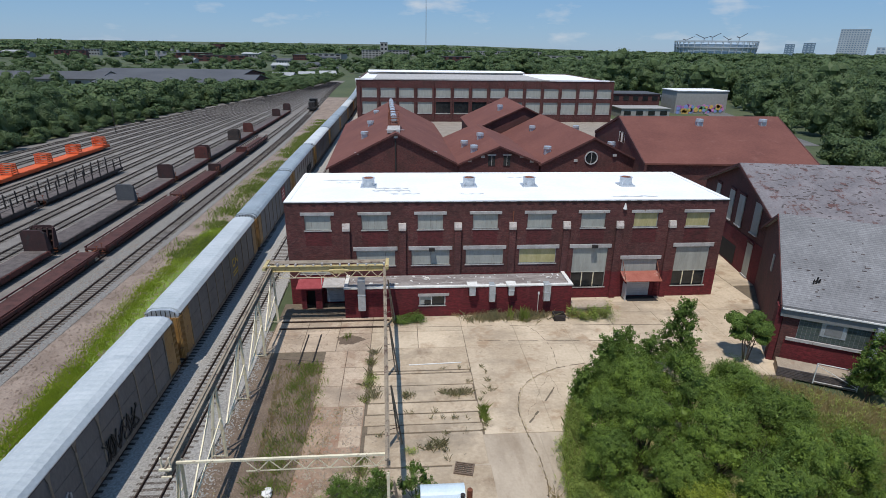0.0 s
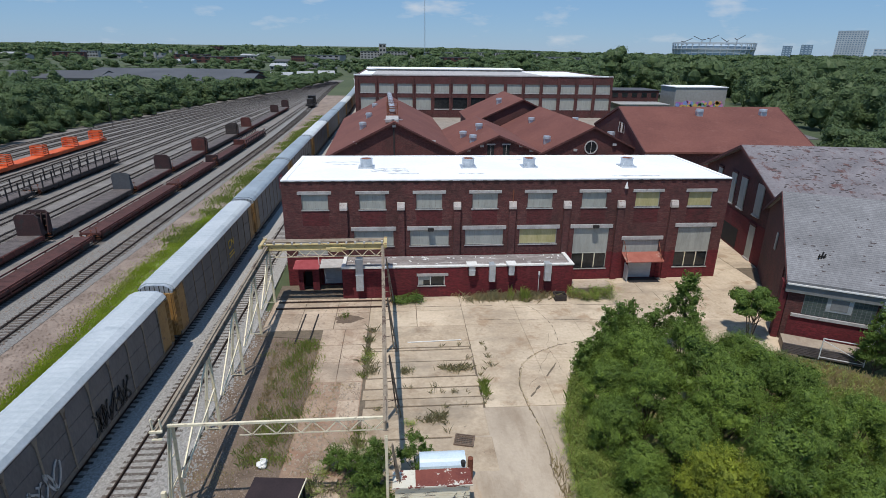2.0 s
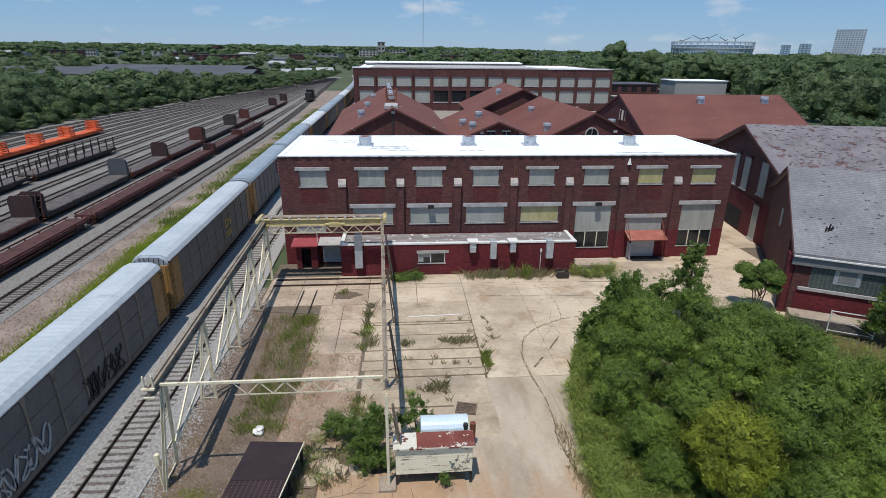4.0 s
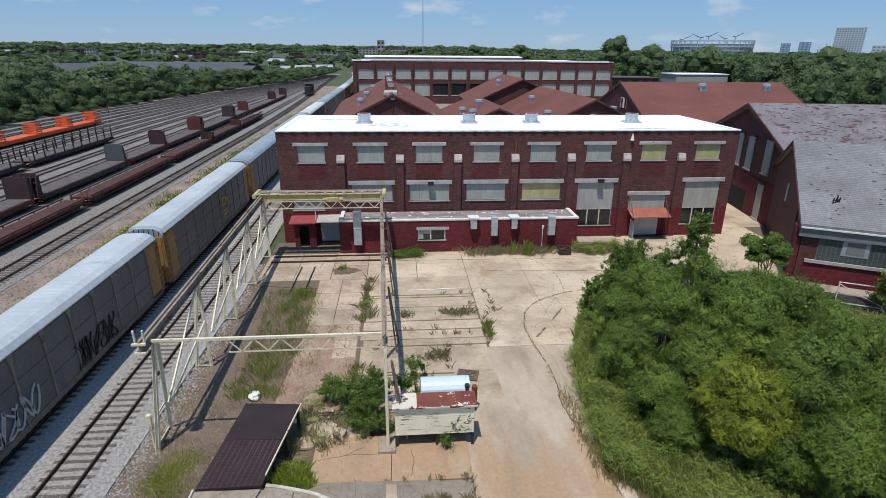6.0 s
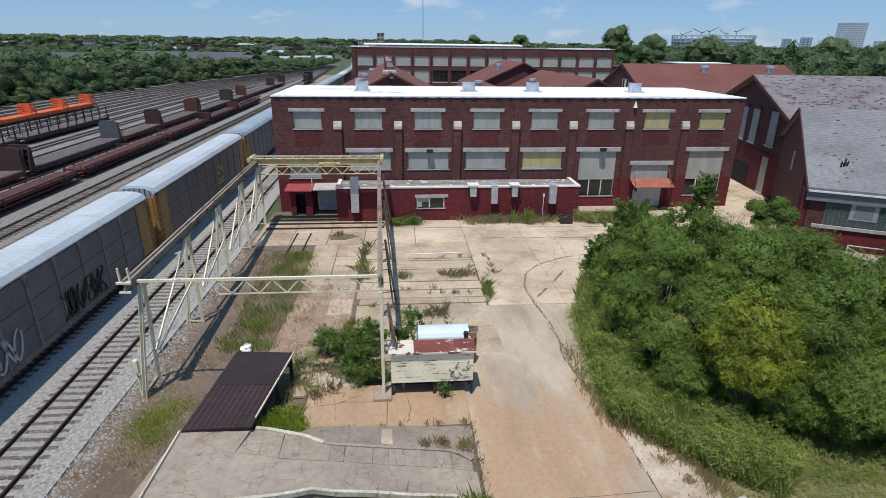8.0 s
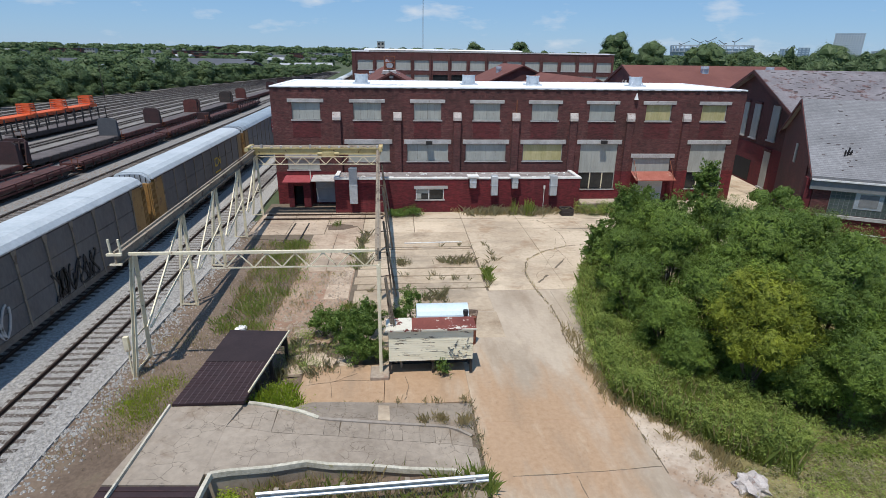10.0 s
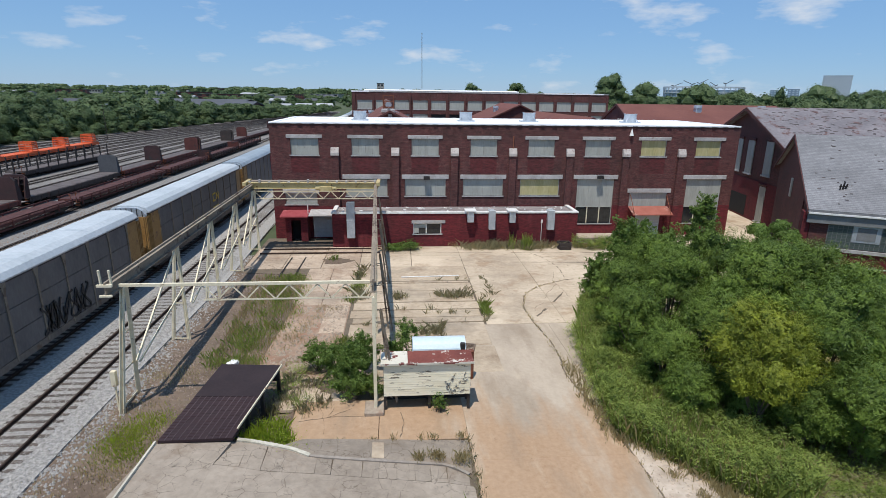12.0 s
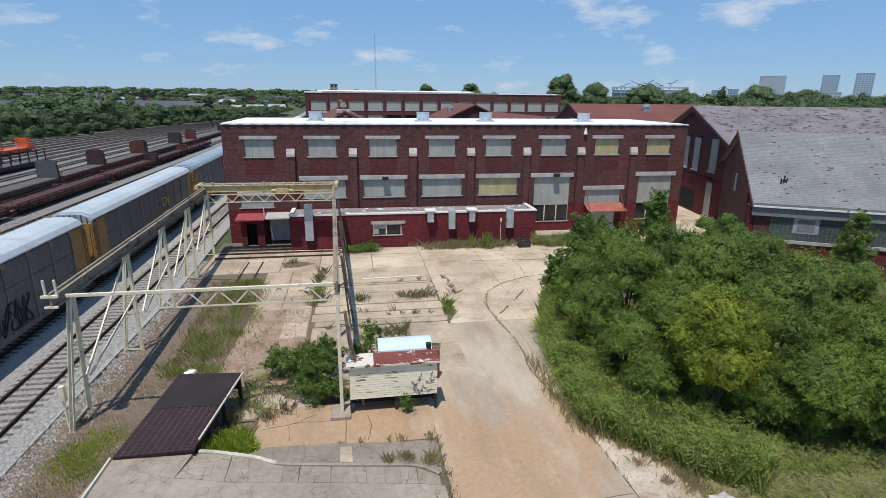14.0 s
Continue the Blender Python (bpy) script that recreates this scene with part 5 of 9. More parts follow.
g1, *_ = gable_building("workshop_building", "brick workshop with a worn brown gabled roof", (-1.0, 100), (-3.0, 160), 12.4, 11.9, 10.6, 4.4, 4.7, M["brick_dark"], M["roof_brown"])
g2, *_ = gable_building("workshop_building", "small brick workshop with a brown gabled roof", (18.3, 100), (17.9, 131), 7.5, 7.8, 8.2, 5.0, 5.1, M["brick_dark"], M["roof_brown"])
g3, *_ = gable_building("workshop_building", "brick workshop with a brown roof and round window", (36.2, 100), (35.2, 137), 9.8, 10.3, 9.8, 5.0, 4.9, M["brick_dark"], M["roof_brown"])
g4, *_ = gable_building("workshop_building", "brown gabled workshop behind the others", (31.4, 140), (31.6, 168), 13, 13, 11.4, 5.5, 5.5, M["brick_dark"], M["roof_brown"])
g5 = thing("warehouse_building", "long brick warehouse with a wide brown roof", "building", (62, 104, 0))
RW, RE, EW, EE, NW, NE = (46.2, 114, 12.0), (81.3, 114, 12.0), (43.8, 93.6, 6.0), (75.6, 91.8, 6.0), (48.6, 134, 6.0), (87, 134, 6.0)
lift = lambda p, dz: (p[0], p[1], p[2] + dz)
for quad in ((RW, RE, EE, EW), (RW, RE, NE, NW)):
    bm = bmesh.new()
    extrude(bm, [lift(p, 0.05) for p in quad], (0, 0, 0.3))
    part("roof", bm, M["roof_brown"], g5)
for w, e, s_ in ((RW, EW, NW), (RE, EE, NE)):
    bm = bmesh.new()
    extrude(bm, [w, e, (e[0], e[1], -0.2), (s_[0], s_[1], -0.2), s_], (0.4 if w is RW else -0.4, 0, 0))
    part("gable_wall", bm, M["brick_dark"], g5)
    bm = bmesh.new()
    o = -0.1 if w is RW else 0.1
    for p in (e, s_):
        bar(bm, (w[0] + o, w[1], w[2] + 0.15), (p[0] + o, p[1], p[2] + 0.15), 0.2, 0.5)
    part("fascia", bm, M["brick_dark"], g5)
bm = bmesh.new()
extrude(bm, [(EW[0] + 0.6, EW[1] + 0.6, -0.2), (EE[0] - 0.6, EE[1] + 0.6, -0.2), (EE[0] - 0.6, EE[1] + 0.6, 6), (EW[0] + 0.6, EW[1] + 0.6, 6)], (0, 0.4, 0))
part("side_wall", bm, M["brick_dark"], g5)
# windows of the workshop gables
for x, z, w, hh, par in ((16.9, 5.6, 1.3, 1.9, g2), (19.8, 5.6, 1.3, 1.9, g2)):
    bm = bmesh.new()
    box(bm, x - w / 2, x + w / 2, 99.9, 99.98, z - hh / 2, z + hh / 2)
    wn_ = part("window", bm, M["glass_dark"], par)
    bm = bmesh.new()
    box(bm, x - w / 2 - 0.15, x + w / 2 + 0.15, 99.85, 99.98, z + hh / 2, z + hh / 2 + 0.25)
    box(bm, x - 0.04, x + 0.04, 99.86, 99.9, z - hh / 2, z + hh / 2)
    part("frame", bm, M["coping"], wn_)
bm = bmesh.new()
tube(bm, (36.0, 99.97, 6.1), (36.0, 99.9, 6.1), 1.05, 1.05, 24)
rw = part("round_window", bm, M["glass_dark"], g3, "round window with a pale brick ring")
bm = bmesh.new()
for i in range(24):
    a, b2 = 2 * math.pi * i / 24, 2 * math.pi * (i + 1) / 24
    bar(bm, (36 + 1.18 * math.cos(a), 99.9, 6.1 + 1.18 * math.sin(a)), (36 + 1.18 * math.cos(b2), 99.9, 6.1 + 1.18 * math.sin(b2)), 0.22, 0.2)
bar(bm, (36, 99.88, 5.0), (36, 99.88, 7.2), 0.1)
part("ring", bm, M["coping"], rw)
for x, z, par in ((-8.2, 7.0, g1), (6.2, 7.2, g1), (-1.0, 10.0, g1), (15.2, 6.4, g2), (12.7, 5.6, g2), (22.6, 6.4, g2), (24.6, 5.5, g2), (40.5, 6.6, g3), (33.0, 5.6, g3)):
    bm = bmesh.new()
    box(bm, x - 0.35, x + 0.35, 99.75, 99.99, z - 0.22, z + 0.22)
    part("tie_plate", bm, M["coping"], par)
bm = bmesh.new()
box(bm, -1.2, -0.95, 99.8, 99.99, 3, 10)
part("downpipe", bm, M["black_steel"], g1)


def small_vent(x, y, z, lab="grey louvred ventilator on a brown roof"):
    v = thing("roof_ventilator", lab, "ventilator", (x, y, z), group="roof ventilators")
    bmx = bmesh.new()
    box(bmx, x - 0.6, x + 0.6, y - 0.5, y + 0.5, z - 0.9, z + 0.9)
    part("base", bmx, M["galv"], v)
    bmx = bmesh.new()
    tube(bmx, (x, y, z + 0.9), (x, y, z + 1.4), 0.8, 0.75, 14)
    part("head", bmx, M["galv"], v)


for x, y in ((-7.5, 113), (-7.0, 128), (-6.5, 148)):
    small_vent(x, y, 10.6 - 6.2 * abs(x + 1.7) / 12.3)
for x, y in ((14.0, 104), (16.4, 113), (13.0, 112)):
    small_vent(x, y, 8.2 - 3.2 * abs(x - 18.2) / 7.6)
for x, y in ((28.5, 104), (30.5, 126), (42.0, 106), (41.5, 128)):
    small_vent(x, y, 9.8 - 4.9 * abs(x - 35.8) / 10)
for x, y in ((27.0, 150),):
    small_vent(x, y, 9.6)
for x in (61.5, 75.2):
    small_vent(x, 109.5, 10.9)
# dormer windows of the warehouse gable
for y in (108.8, 110.6):
    bm = bmesh.new()
    box(bm, 45.55, 45.75, y - 0.5, y + 0.5, 7.6, 9.4)
    w_ = part("window", bm, M["glass_dark"], g5)
    bm = bmesh.new()
    for a in (-0.6, 0.5):
        box(bm, 45.5, 45.76, y + a, y + a + 0.1, 7.5, 9.5)
    part("frame", bm, M["white_paint"], w_)
# stack with ladder cage on the first workshop's ridge
stack = thing("roof_duct", "old galvanised duct with rusty frame on the ridge", "duct", (-1.5, 112, 10.5))
bm = bmesh.new()
tube(bm, (-1.45, 113.5, 11.6), (-2.6, 150, 11.9), 0.62, 0.6, 16)
duct = part("duct", bm, M["galv"], stack, "long round galvanised duct along the ridge")
for k in range(8):
    y = 114 + 4.8 * k
    xk, zk = -1.45 - 1.15 * (y - 112.5) / 37.5, 11.6 + 0.3 * (y - 112.5) / 37.5
    bm = bmesh.new()
    tube(bm, (xk, y - 0.12, zk), (xk, y + 0.12, zk), 0.67, 0.67, 16)
    bar(bm, (xk - 0.8, y, 10.3), (xk - 0.6, y, zk - 0.5), 0.15)
    bar(bm, (xk + 0.8, y, 10.3), (xk + 0.6, y, zk - 0.5), 0.15)
    part("collar", bm, M["rust"], duct)
bm = bmesh.new()
for dx in (-1.0, 1.0):
    for y in (108, 112):
        bar(bm, (-1.4 + dx, y, 9.8), (-1.4 + dx, y, 13.4), 0.14)
for z in (11.2, 12.3, 13.4):
    for y in (108, 112):
        bar(bm, (-2.4, y, z), (-0.4, y, z), 0.12)
    for dx in (-1.0, 1.0):
        bar(bm, (-1.4 + dx, 108, z), (-1.4 + dx, 112, z), 0.12)
part("frame", bm, M["rust"], stack)
bm = bmesh.new()
extrude(bm, [(-1.3, 101, 10.95), (-3.0, 107, 10.2), (-3.0, 107, 10.3), (-1.3, 101, 11.1)], (0.05, 0.4, 0))
extrude(bm, [(-1.2, 101, 10.95), (0.6, 107, 10.2), (0.6, 107, 10.3), (-1.2, 101, 11.1)], (0.05, 0.4, 0))
box(bm, -2.6, -0.2, 101.5, 108, 10.45, 10.95)
part("saddle", bm, M["coping"], stack, "pale flashing saddle")

# long far building
far = thing("far_factory_building", "long two-storey brick factory with white monitor roof", "building", (31, 215, 0))
bm = bmesh.new()
H2 = []
for k in range(14):
    x = -13.8 + 6.62 * k
    H2 += [(x, x + 5.6, 8.7, 11.7), (x, x + 5.6, 3.0, 6.9)]
wall_with_holes(bm, -15.7, 78.2, -0.2, 14.4, H2, 202, 202.6)
part("front_wall", bm, M["brick"], far)
bm = bmesh.new()
box(bm, -15.7, -15.1, 202.6, 264, -0.2, 14.4)
box(bm, 77.6, 78.2, 202.6, 264, -0.2, 14.4)
box(bm, -15.1, 77.6, 263.4, 264, -0.2, 14.4)
part("side_wall", bm, M["brick"], far)
bm = bmesh.new()
box(bm, -15.1, 77.6, 202.6, 263.4, 13.6, 14.2)
box(bm, -15.9, -9.6, 201.8, 203.0, 14.4, 14.85)
box(bm, 54.0, 76.5, 201.8, 203.0, 14.4, 14.85)
part("roof", bm, M["membrane"], far, "white roof")
bm = bmesh.new()
box(bm, -9.6, 54.0, 201.9, 203.0, 14.4, 14.8)
box(bm, 76.5, 78.4, 201.9, 203.0, 14.4, 14.7)
box(bm, -9.6, 54.0, 203.0, 247.9, 14.2, 14.5)
part("roof_deck", bm, M["coping"], far, "grey weathered roof deck behind the parapet")
bm = bmesh.new()
box(bm, -13.5, 54.2, 248, 262, 14.2, 15.2)
part("monitor_wall", bm, M["far_wall"], far, "grey clerestory wall")
bm = bmesh.new()
extrude(bm, [(-14, 247, 15.2), (-14, 263, 15.2), (-14, 263, 15.4), (-14, 255, 15.85), (-14, 247, 15.4)], (68.6, 0, 0))
part("monitor_roof", bm, M["membrane"], far, "white monitor roof")
for xa, xb, za, zb in H2:
    bm = bmesh.new()
    box(bm, xa, xb, 202.25, 202.4, za, zb)
    w_ = part("window", bm, M["board"] if zb > 8 or xa < 10 or xa > 34 else M["glass_dark"], far)
    bm = bmesh.new()
    box(bm, xa - 0.1, xb + 0.1, 201.9, 202.2, za - 0.35, za)
    part("sill", bm, M["coping"], w_)
for k in range(15):
    x = -14.75 + 6.62 * k
    bm = bmesh.new()
    box(bm, x - 0.35, x + 0.35, 201.6, 201.99, -0.2, 14.0)
    part("pilaster", bm, M["brick_dark"], far)
# right-hand gabled halls
h1, f1, d1, r1 = gable_building("brick_hall", "old brick hall with tall windows and patchy grey roof", (41.9, 62.4), (75.0, 57.2), 10.4, 10.4, 12.45, 8.3, 8.3, M["brick_dark"], M["roof_patchy"], overhang=0.7)
h2, f2, d2, r2 = gable_building("slate_hall", "brick hall with a long grey slate roof", (37.3, 48.1), (64.0, 33.9), 10.7, 10.7, 10.3, 5.5, 5.4, M["brick_dark"], M["roof_grey"], overhang=0.35)


def on_gable(f, r, d, u, z0, z1, w, out=0.03, depth=0.1):
    """A box on a gable wall: u metres to the right of its middle as seen from outside, turned with the wall."""
    c = f + r * u - d * out
    m = Matrix(((r.x, d.x, 0, c.x), (r.y, d.y, 0, c.y), (0, 0, 1, 0), (0, 0, 0, 1)))
    bmx = bmesh.new()
    box(bmx, -w / 2, w / 2, -depth, 0, z0, z1, m)
    return bmx


for u, z0, z1, w in ((-1.55, 5.2, 9.0, 1.35), (1.35, 5.2, 9.0, 1.5), (5.6, 5.45, 9.15, 1.55), (-5.8, 7.0, 8.8, 1.2), (5.5, 0.2, 4.2, 1.3)):
    wp = part("window", on_gable(f1, r1, d1, u, z0, z1, w), M["board"], h1, "tall pale boarded window")
    bm = on_gable(f1, r1, d1, u, z1, z1 + 0.25, w + 0.4, 0.05, 0.16)
    part("lintel", bm, M["brick"], wp)
    bm = on_gable(f1, r1, d1, u, z0 - 0.15, z0, w + 0.2, 0.05, 0.2)
    part("sill", bm, M["coping"], wp)
part("red_base", on_gable(f1, r1, d1, 0, -0.1, 4.6, 20.4, 0.012, 0.05), M["brick_red"], h1, "red painted base of the wall")
part("doorway", on_gable(f1, r1, d1, 0.0, 0.2, 2.6, 4.2, 0.07, 0.03), M["void"], h1, "dark doorway")
part("window", on_gable(f2, r2, d2, 1.0, 4.9, 6.6, 0.6), M["board"], h2, "narrow pale window")
part("corner_pier", on_gable(f2, r2, d2, 10.2, -0.1, 5.2, 1.0, 0.05, 0.5), M["brick_red"], h2, "reddish brick corner pier")
for u in (7.6, 9.0):
    part("drain_pipe", on_gable(f2, r2, d2, u, -0.1, 5.8, 0.12, 0.05, 0.12), M["brick"], h2)
# long side of the slate hall, facing the meadow
eave0 = f2 + r2 * 10.7
ms = Matrix(((d2.x, r2.x, 0, eave0.x), (d2.y, r2.y, 0, eave0.y), (0, 0, 1, 0), (0, 0, 0, 1)))
bm = bmesh.new()
box(bm, -0.3, 30, 0.02, 0.3, 4.45, 5.28, ms)
part("fascia_board", bm, M["block_joint"], h2, "pale grey fascia and gutter")
bm = bmesh.new()
box(bm, -0.3, 30.5, 0.3, 0.46, 5.16, 5.28, ms)
part("gutter", bm, M["white_paint"], h2)
bm = bmesh.new()
box(bm, 0.4, 30, 0.012, 0.06, -0.1, 2.3, ms)
part("red_base", bm, M["brick_red"], h2, "red painted wall base")
bm = bmesh.new()
box(bm, 0.5, 30, 0.01, 0.2, 2.3, 2.55, ms)
part("sill_band", bm, M["coping"], h2)
for k in range(4):
    s0 = 1.2 + k * 6.4
    bm = bmesh.new()
    box(bm, s0, s0 + 5.0, 0.012, 0.05, 2.6, 4.44, ms)
    wb = part("window_band", bm, M["block_joint"], h2, "dark glass-block window band")
    for i in range(16):
        for j in range(7):
            if 4 < i < 11 and j > 1:
                continue
            bm = bmesh.new()
            box(bm, s0 + 0.05 + i * 0.31, s0 + 0.32 + i * 0.31, 0.05, 0.075, 2.64 + j * 0.255, 2.86 + j * 0.255, ms)
            part("glass_block", bm, M["glass_block"], wb)
    bm = bmesh.new()
    box(bm, s0 + 1.62, s0 + 3.4, 0.05, 0.1, 3.16, 4.43, ms)
    fr = part("window_frame", bm, M["galv"], wb, "pale grey frame")
    bm = bmesh.new()
    box(bm, s0 + 1.9, s0 + 3.1, 0.1, 0.12, 3.32, 4.3, ms)
    part("panel", bm, M["block_joint"], fr, "grey panel in the window")
    bm = bmesh.new()
    box(bm, s0 + 5.2, s0 + 5.6, 0.01, 0.5, -0.1, 4.85, ms)
    part("column", bm, M["galv"], h2, "pale grey steel column")
# slate hall loading dock with fence
dock = thing("loading_dock", "low timber and concrete dock by the slate hall", "dock", tuple(ms @ Vector((2.5, 1.6, 0))))
bm = bmesh.new()
box(bm, 0.0, 5.6, 0.7, 2.4, -0.1, 0.8, ms)
part("platform", bm, M["concrete_old"], dock)
for i in range(6):
    bm = bmesh.new()
    box(bm, 0.0, 5.6, 2.42, 2.5, 0.02 + i * 0.14, 0.12 + i * 0.14, ms)
    part("board", bm, M["deck_wood"], dock)
bm = bmesh.new()
bar(bm, ms @ Vector((2.6, 2.6, 0)), ms @ Vector((2.6, 2.6, 1.9)), 0.06)
bar(bm, ms @ Vector((5.6, 2.6, 0)), ms @ Vector((5.6, 2.6, 1.9)), 0.06)
bar(bm, ms @ Vector((2.6, 2.6, 1.85)), ms @ Vector((5.6, 2.6, 1.85)), 0.06)
bar(bm, ms @ Vector((2.6, 2.6, 1.7)), ms @ Vector((5.6, 2.6, 0.3)), 0.05)
bar(bm, ms @ Vector((2.6, 2.6, 0.2)), ms @ Vector((5.6, 2.6, 0.2)), 0.05)
part("gate_frame", bm, M["white_paint"], dock, "white steel gate frame")
# lifted and missing slates
rr = random.Random(11)
for par, f, d, r, za, ze, hw, n, ln in ((h1, f1, d1, r1, 12.45, 8.3, 10.4, 560, 33), (h2, f2, d2, r2, 10.3, 5.4, 10.7, 80, 27)):
    bm = bmesh.new()
    sl = (za - ze) / hw
    for i in range(n):
        u, s = rr.uniform(0.3, hw - 0.3), rr.uniform(0.5, ln)
        if par is h2 and rr.random() < 0.6:
            s = rr.choice((2.4, 6.0, 9.5, 13)) + rr.uniform(-0.8, 0.8)
        c = f + d * s + r * u
        w = rr.uniform(0.05, 0.26) * (0.6 if par is h2 else 1)
        m = Matrix(((d.x, r.x, 0, c.x), (d.y, r.y, 0, c.y), (0, 0, 1, za - sl * u + 0.25), (0, 0, 0, 1)))
        a = [m @ Vector(p) for p in ((-w, -0.06, 0.06 * sl + 0.02), (w, -0.06, 0.06 * sl + 0.02), (w, 0.05, -0.05 * sl + 0.04), (-w, 0.05, -0.05 * sl + 0.04))]
        extrude(bm, a, (0, 0, -0.03))
    tagged(part("slate_patch", bm, M["shingle"], par, "dark slipped slates"), kind="stuff")
bm = bmesh.new()
c = f2 + d2 * 2.2 + r2 * 8.2
z = 10.3 - 4.9 * 8.2 / 10.7 + 0.2
for dx in (-0.22, 0.0, 0.2):
    bar(bm, (c.x + dx, c.y, z), (c.x + dx * 1.3, c.y - 0.1, z + 0.7 - abs(dx)), 0.09)
bar(bm, (c.x - 0.3, c.y, z + 0.25), (c.x + 0.4, c.y, z + 0.3), 0.08)
part("roof_bracket", bm, M["black_steel"], h2, "dark bracket on the roof")


# ---- gantry crane structure ----
def gantry():
    g = thing("crane_gantry", "cream painted steel crane gantry with lattice legs", "gantry", (-6.5, 35, 0))
    z = 5.75
    lx = lambda y: -11.66 - (y - 22.3) * 0.026           # left runway
    rx = lambda y: -0.9 - (y - 22.3) * 0.033             # right runway
    # runway girders with a walkway
    for nm, fx, w in (("left_runway", lx, 0.36), ("right_runway", rx, 0.26)):
        bmx = bmesh.new()
        for y0, y1 in ((21.6, 30), (30, 39), (39, 49)):
            a, b = Vector((fx(y0), y0, z)), Vector((fx(y1), y1, z))
            e = b - a
            side = Vector((e.y, -e.x, 0)).normalized()
            prof = [(-w / 2, -0.25), (w / 2, -0.25), (w / 2, -0.2), (0.03, -0.2), (0.03, 0.2), (w / 2, 0.2), (w / 2, 0.25), (0.04, 0.25), (0.04, 0.35), (-0.04, 0.35), (-0.04, 0.25), (-w / 2, 0.25), (-w / 2, 0.2), (-0.03, 0.2), (-0.03, -0.2), (-w / 2, -0.2)]
            bmx = bmesh.new()
            extrude(bmx, [a + side * u + Vector((0, 0, v)) for u, v in prof], e)
            part(nm, bmx, M["deck_steel"], g, "weathered steel runway girder")
    # left legs: the first trestle is spread along the runway, the others across it
    for k, y in enumerate((22.2, 29.4, 35.6, 41.8, 48.0)):
        x = lx(y)
        feet = ((-12.04, 21.91), (-12.08, 23.71)) if k == 0 else ((x - 0.82, y), (x + 0.06, y - 0.05))
        apex = (-11.58, 22.75) if k == 0 else (x - 0.06, y)
        for i, (fx_, fy_) in enumerate(feet):
            bmx = bmesh.new()
            tip = (apex[0] - 0.06 + 0.14 * i, apex[1] + (0.16 * i if k == 0 else 0), z - 0.24)
            wd_ = 0.16 if k == 0 and i == 0 else 0.11
            angle_bar(bmx, (fx_, fy_, -0.1), tip, wd_, 0.03)
            angle_bar(bmx, (fx_ + wd_ * 0.9, fy_ + 0.02, -0.1), (tip[0] + wd_ * 0.7, tip[1], tip[2]), wd_ * 0.6, 0.03)
            part("leg", bmx, M["steel_cream"], g)
        a, b = Vector((*feet[0], 0)), Vector((*feet[1], 0))
        for zz in ((0.05, 1.7, 3.4) if k == 0 else (0.05, 2.2)):
            t = zz / z
            p, q = a.lerp(Vector((*apex, 0)), t), b.lerp(Vector((*apex, 0)), t)
            bmx = bmesh.new()
            angle_bar(bmx, (p.x, p.y, zz), (q.x, q.y, zz), 0.09)
            part("strut", bmx, M["steel_cream"], g)
    # raking braces between the trestles
    ysl = (22.2, 29.4, 35.6, 41.8, 48.0)
    for ya, yb in zip(ysl, ysl[1:]):
        for a, b in (((lx(ya) + 0.05, ya + 0.9, 1.9), (lx(yb), yb - 0.2, z - 0.35)), ((lx(ya) + 0.12, ya + 1.0, 1.8), (lx(yb) + 0.12, yb - 0.1, 3.1))):
            bmx = bmesh.new()
            angle_bar(bmx, a, b, 0.11, 0.025)
            part("brace", bmx, M["steel_cream"], g)
    # right legs
    for y, zb in ((21.25, 0.25), (29.5, 0), (38.0, 0), (46.6, 0)):
        x = rx(y)
        bmx = bmesh.new()
        box(bmx, x - 0.07, x + 0.07, y - 0.11, y - 0.08, zb, z - 0.3)
        box(bmx, x - 0.07, x + 0.07, y + 0.08, y + 0.11, zb, z - 0.3)
        box(bmx, x - 0.015, x + 0.015, y - 0.08, y + 0.08, zb, z - 0.3)
        part("post", bmx, M["steel_cream"], g)
        for dx, dy in ((0.95, 0.3), (0.7, 0.75)):
            bmx = bmesh.new()
            angle_bar(bmx, (x + dx, y + dy, zb), (x + 0.3, y + dy * 0.2, z - 0.9), 0.12, 0.02)
            part("raker", bmx, M["deck_steel"], g)
        for zz in (1.5, 3.0, 4.3):
            bmx = bmesh.new()
            angle_bar(bmx, (x, y, zz), (x + 0.85 - 0.1 * zz, y + 0.3 - 0.05 * zz, zz), 0.06)
            part("bracing", bmx, M["deck_steel"], g)
    bmx = bmesh.new()
    box(bmx, -1.35, -0.5, 20.75, 21.75, -0.1, 0.28)
    bmesh.ops.bevel(bmx, geom=list(bmx.edges), offset=0.04, segments=1, affect="EDGES")
    part("footing", bmx, M["concrete_old"], g, "concrete footing block")
    # front tie beam: light lattice truss
    ya = 22.35
    bmx = bmesh.new()
    bar(bmx, (lx(ya) + 0.2, ya, z - 0.02), (rx(ya), ya, z - 0.02), 0.12, 0.12)
    part("tie_beam", bmx, M["steel_cream"], g)
    bmx = bmesh.new()
    angle_bar(bmx, (-8.1, ya, z - 0.72), (rx(ya), ya, z - 0.72), 0.07)
    part("tie_chord", bmx, M["steel_cream"], g)
    n = 12
    for i in range(n):
        xa, xb = -8.1 + (rx(ya) + 8.1) * i / n, -8.1 + (rx(ya) + 8.1) * (i + 1) / n
        bmx = bmesh.new()
        angle_bar(bmx, (xa, ya, z - (0.72 if i % 2 else 0.08)), (xb, ya, z - (0.08 if i % 2 else 0.72)), 0.06)
        part("lacing", bmx, M["steel_cream"], g)
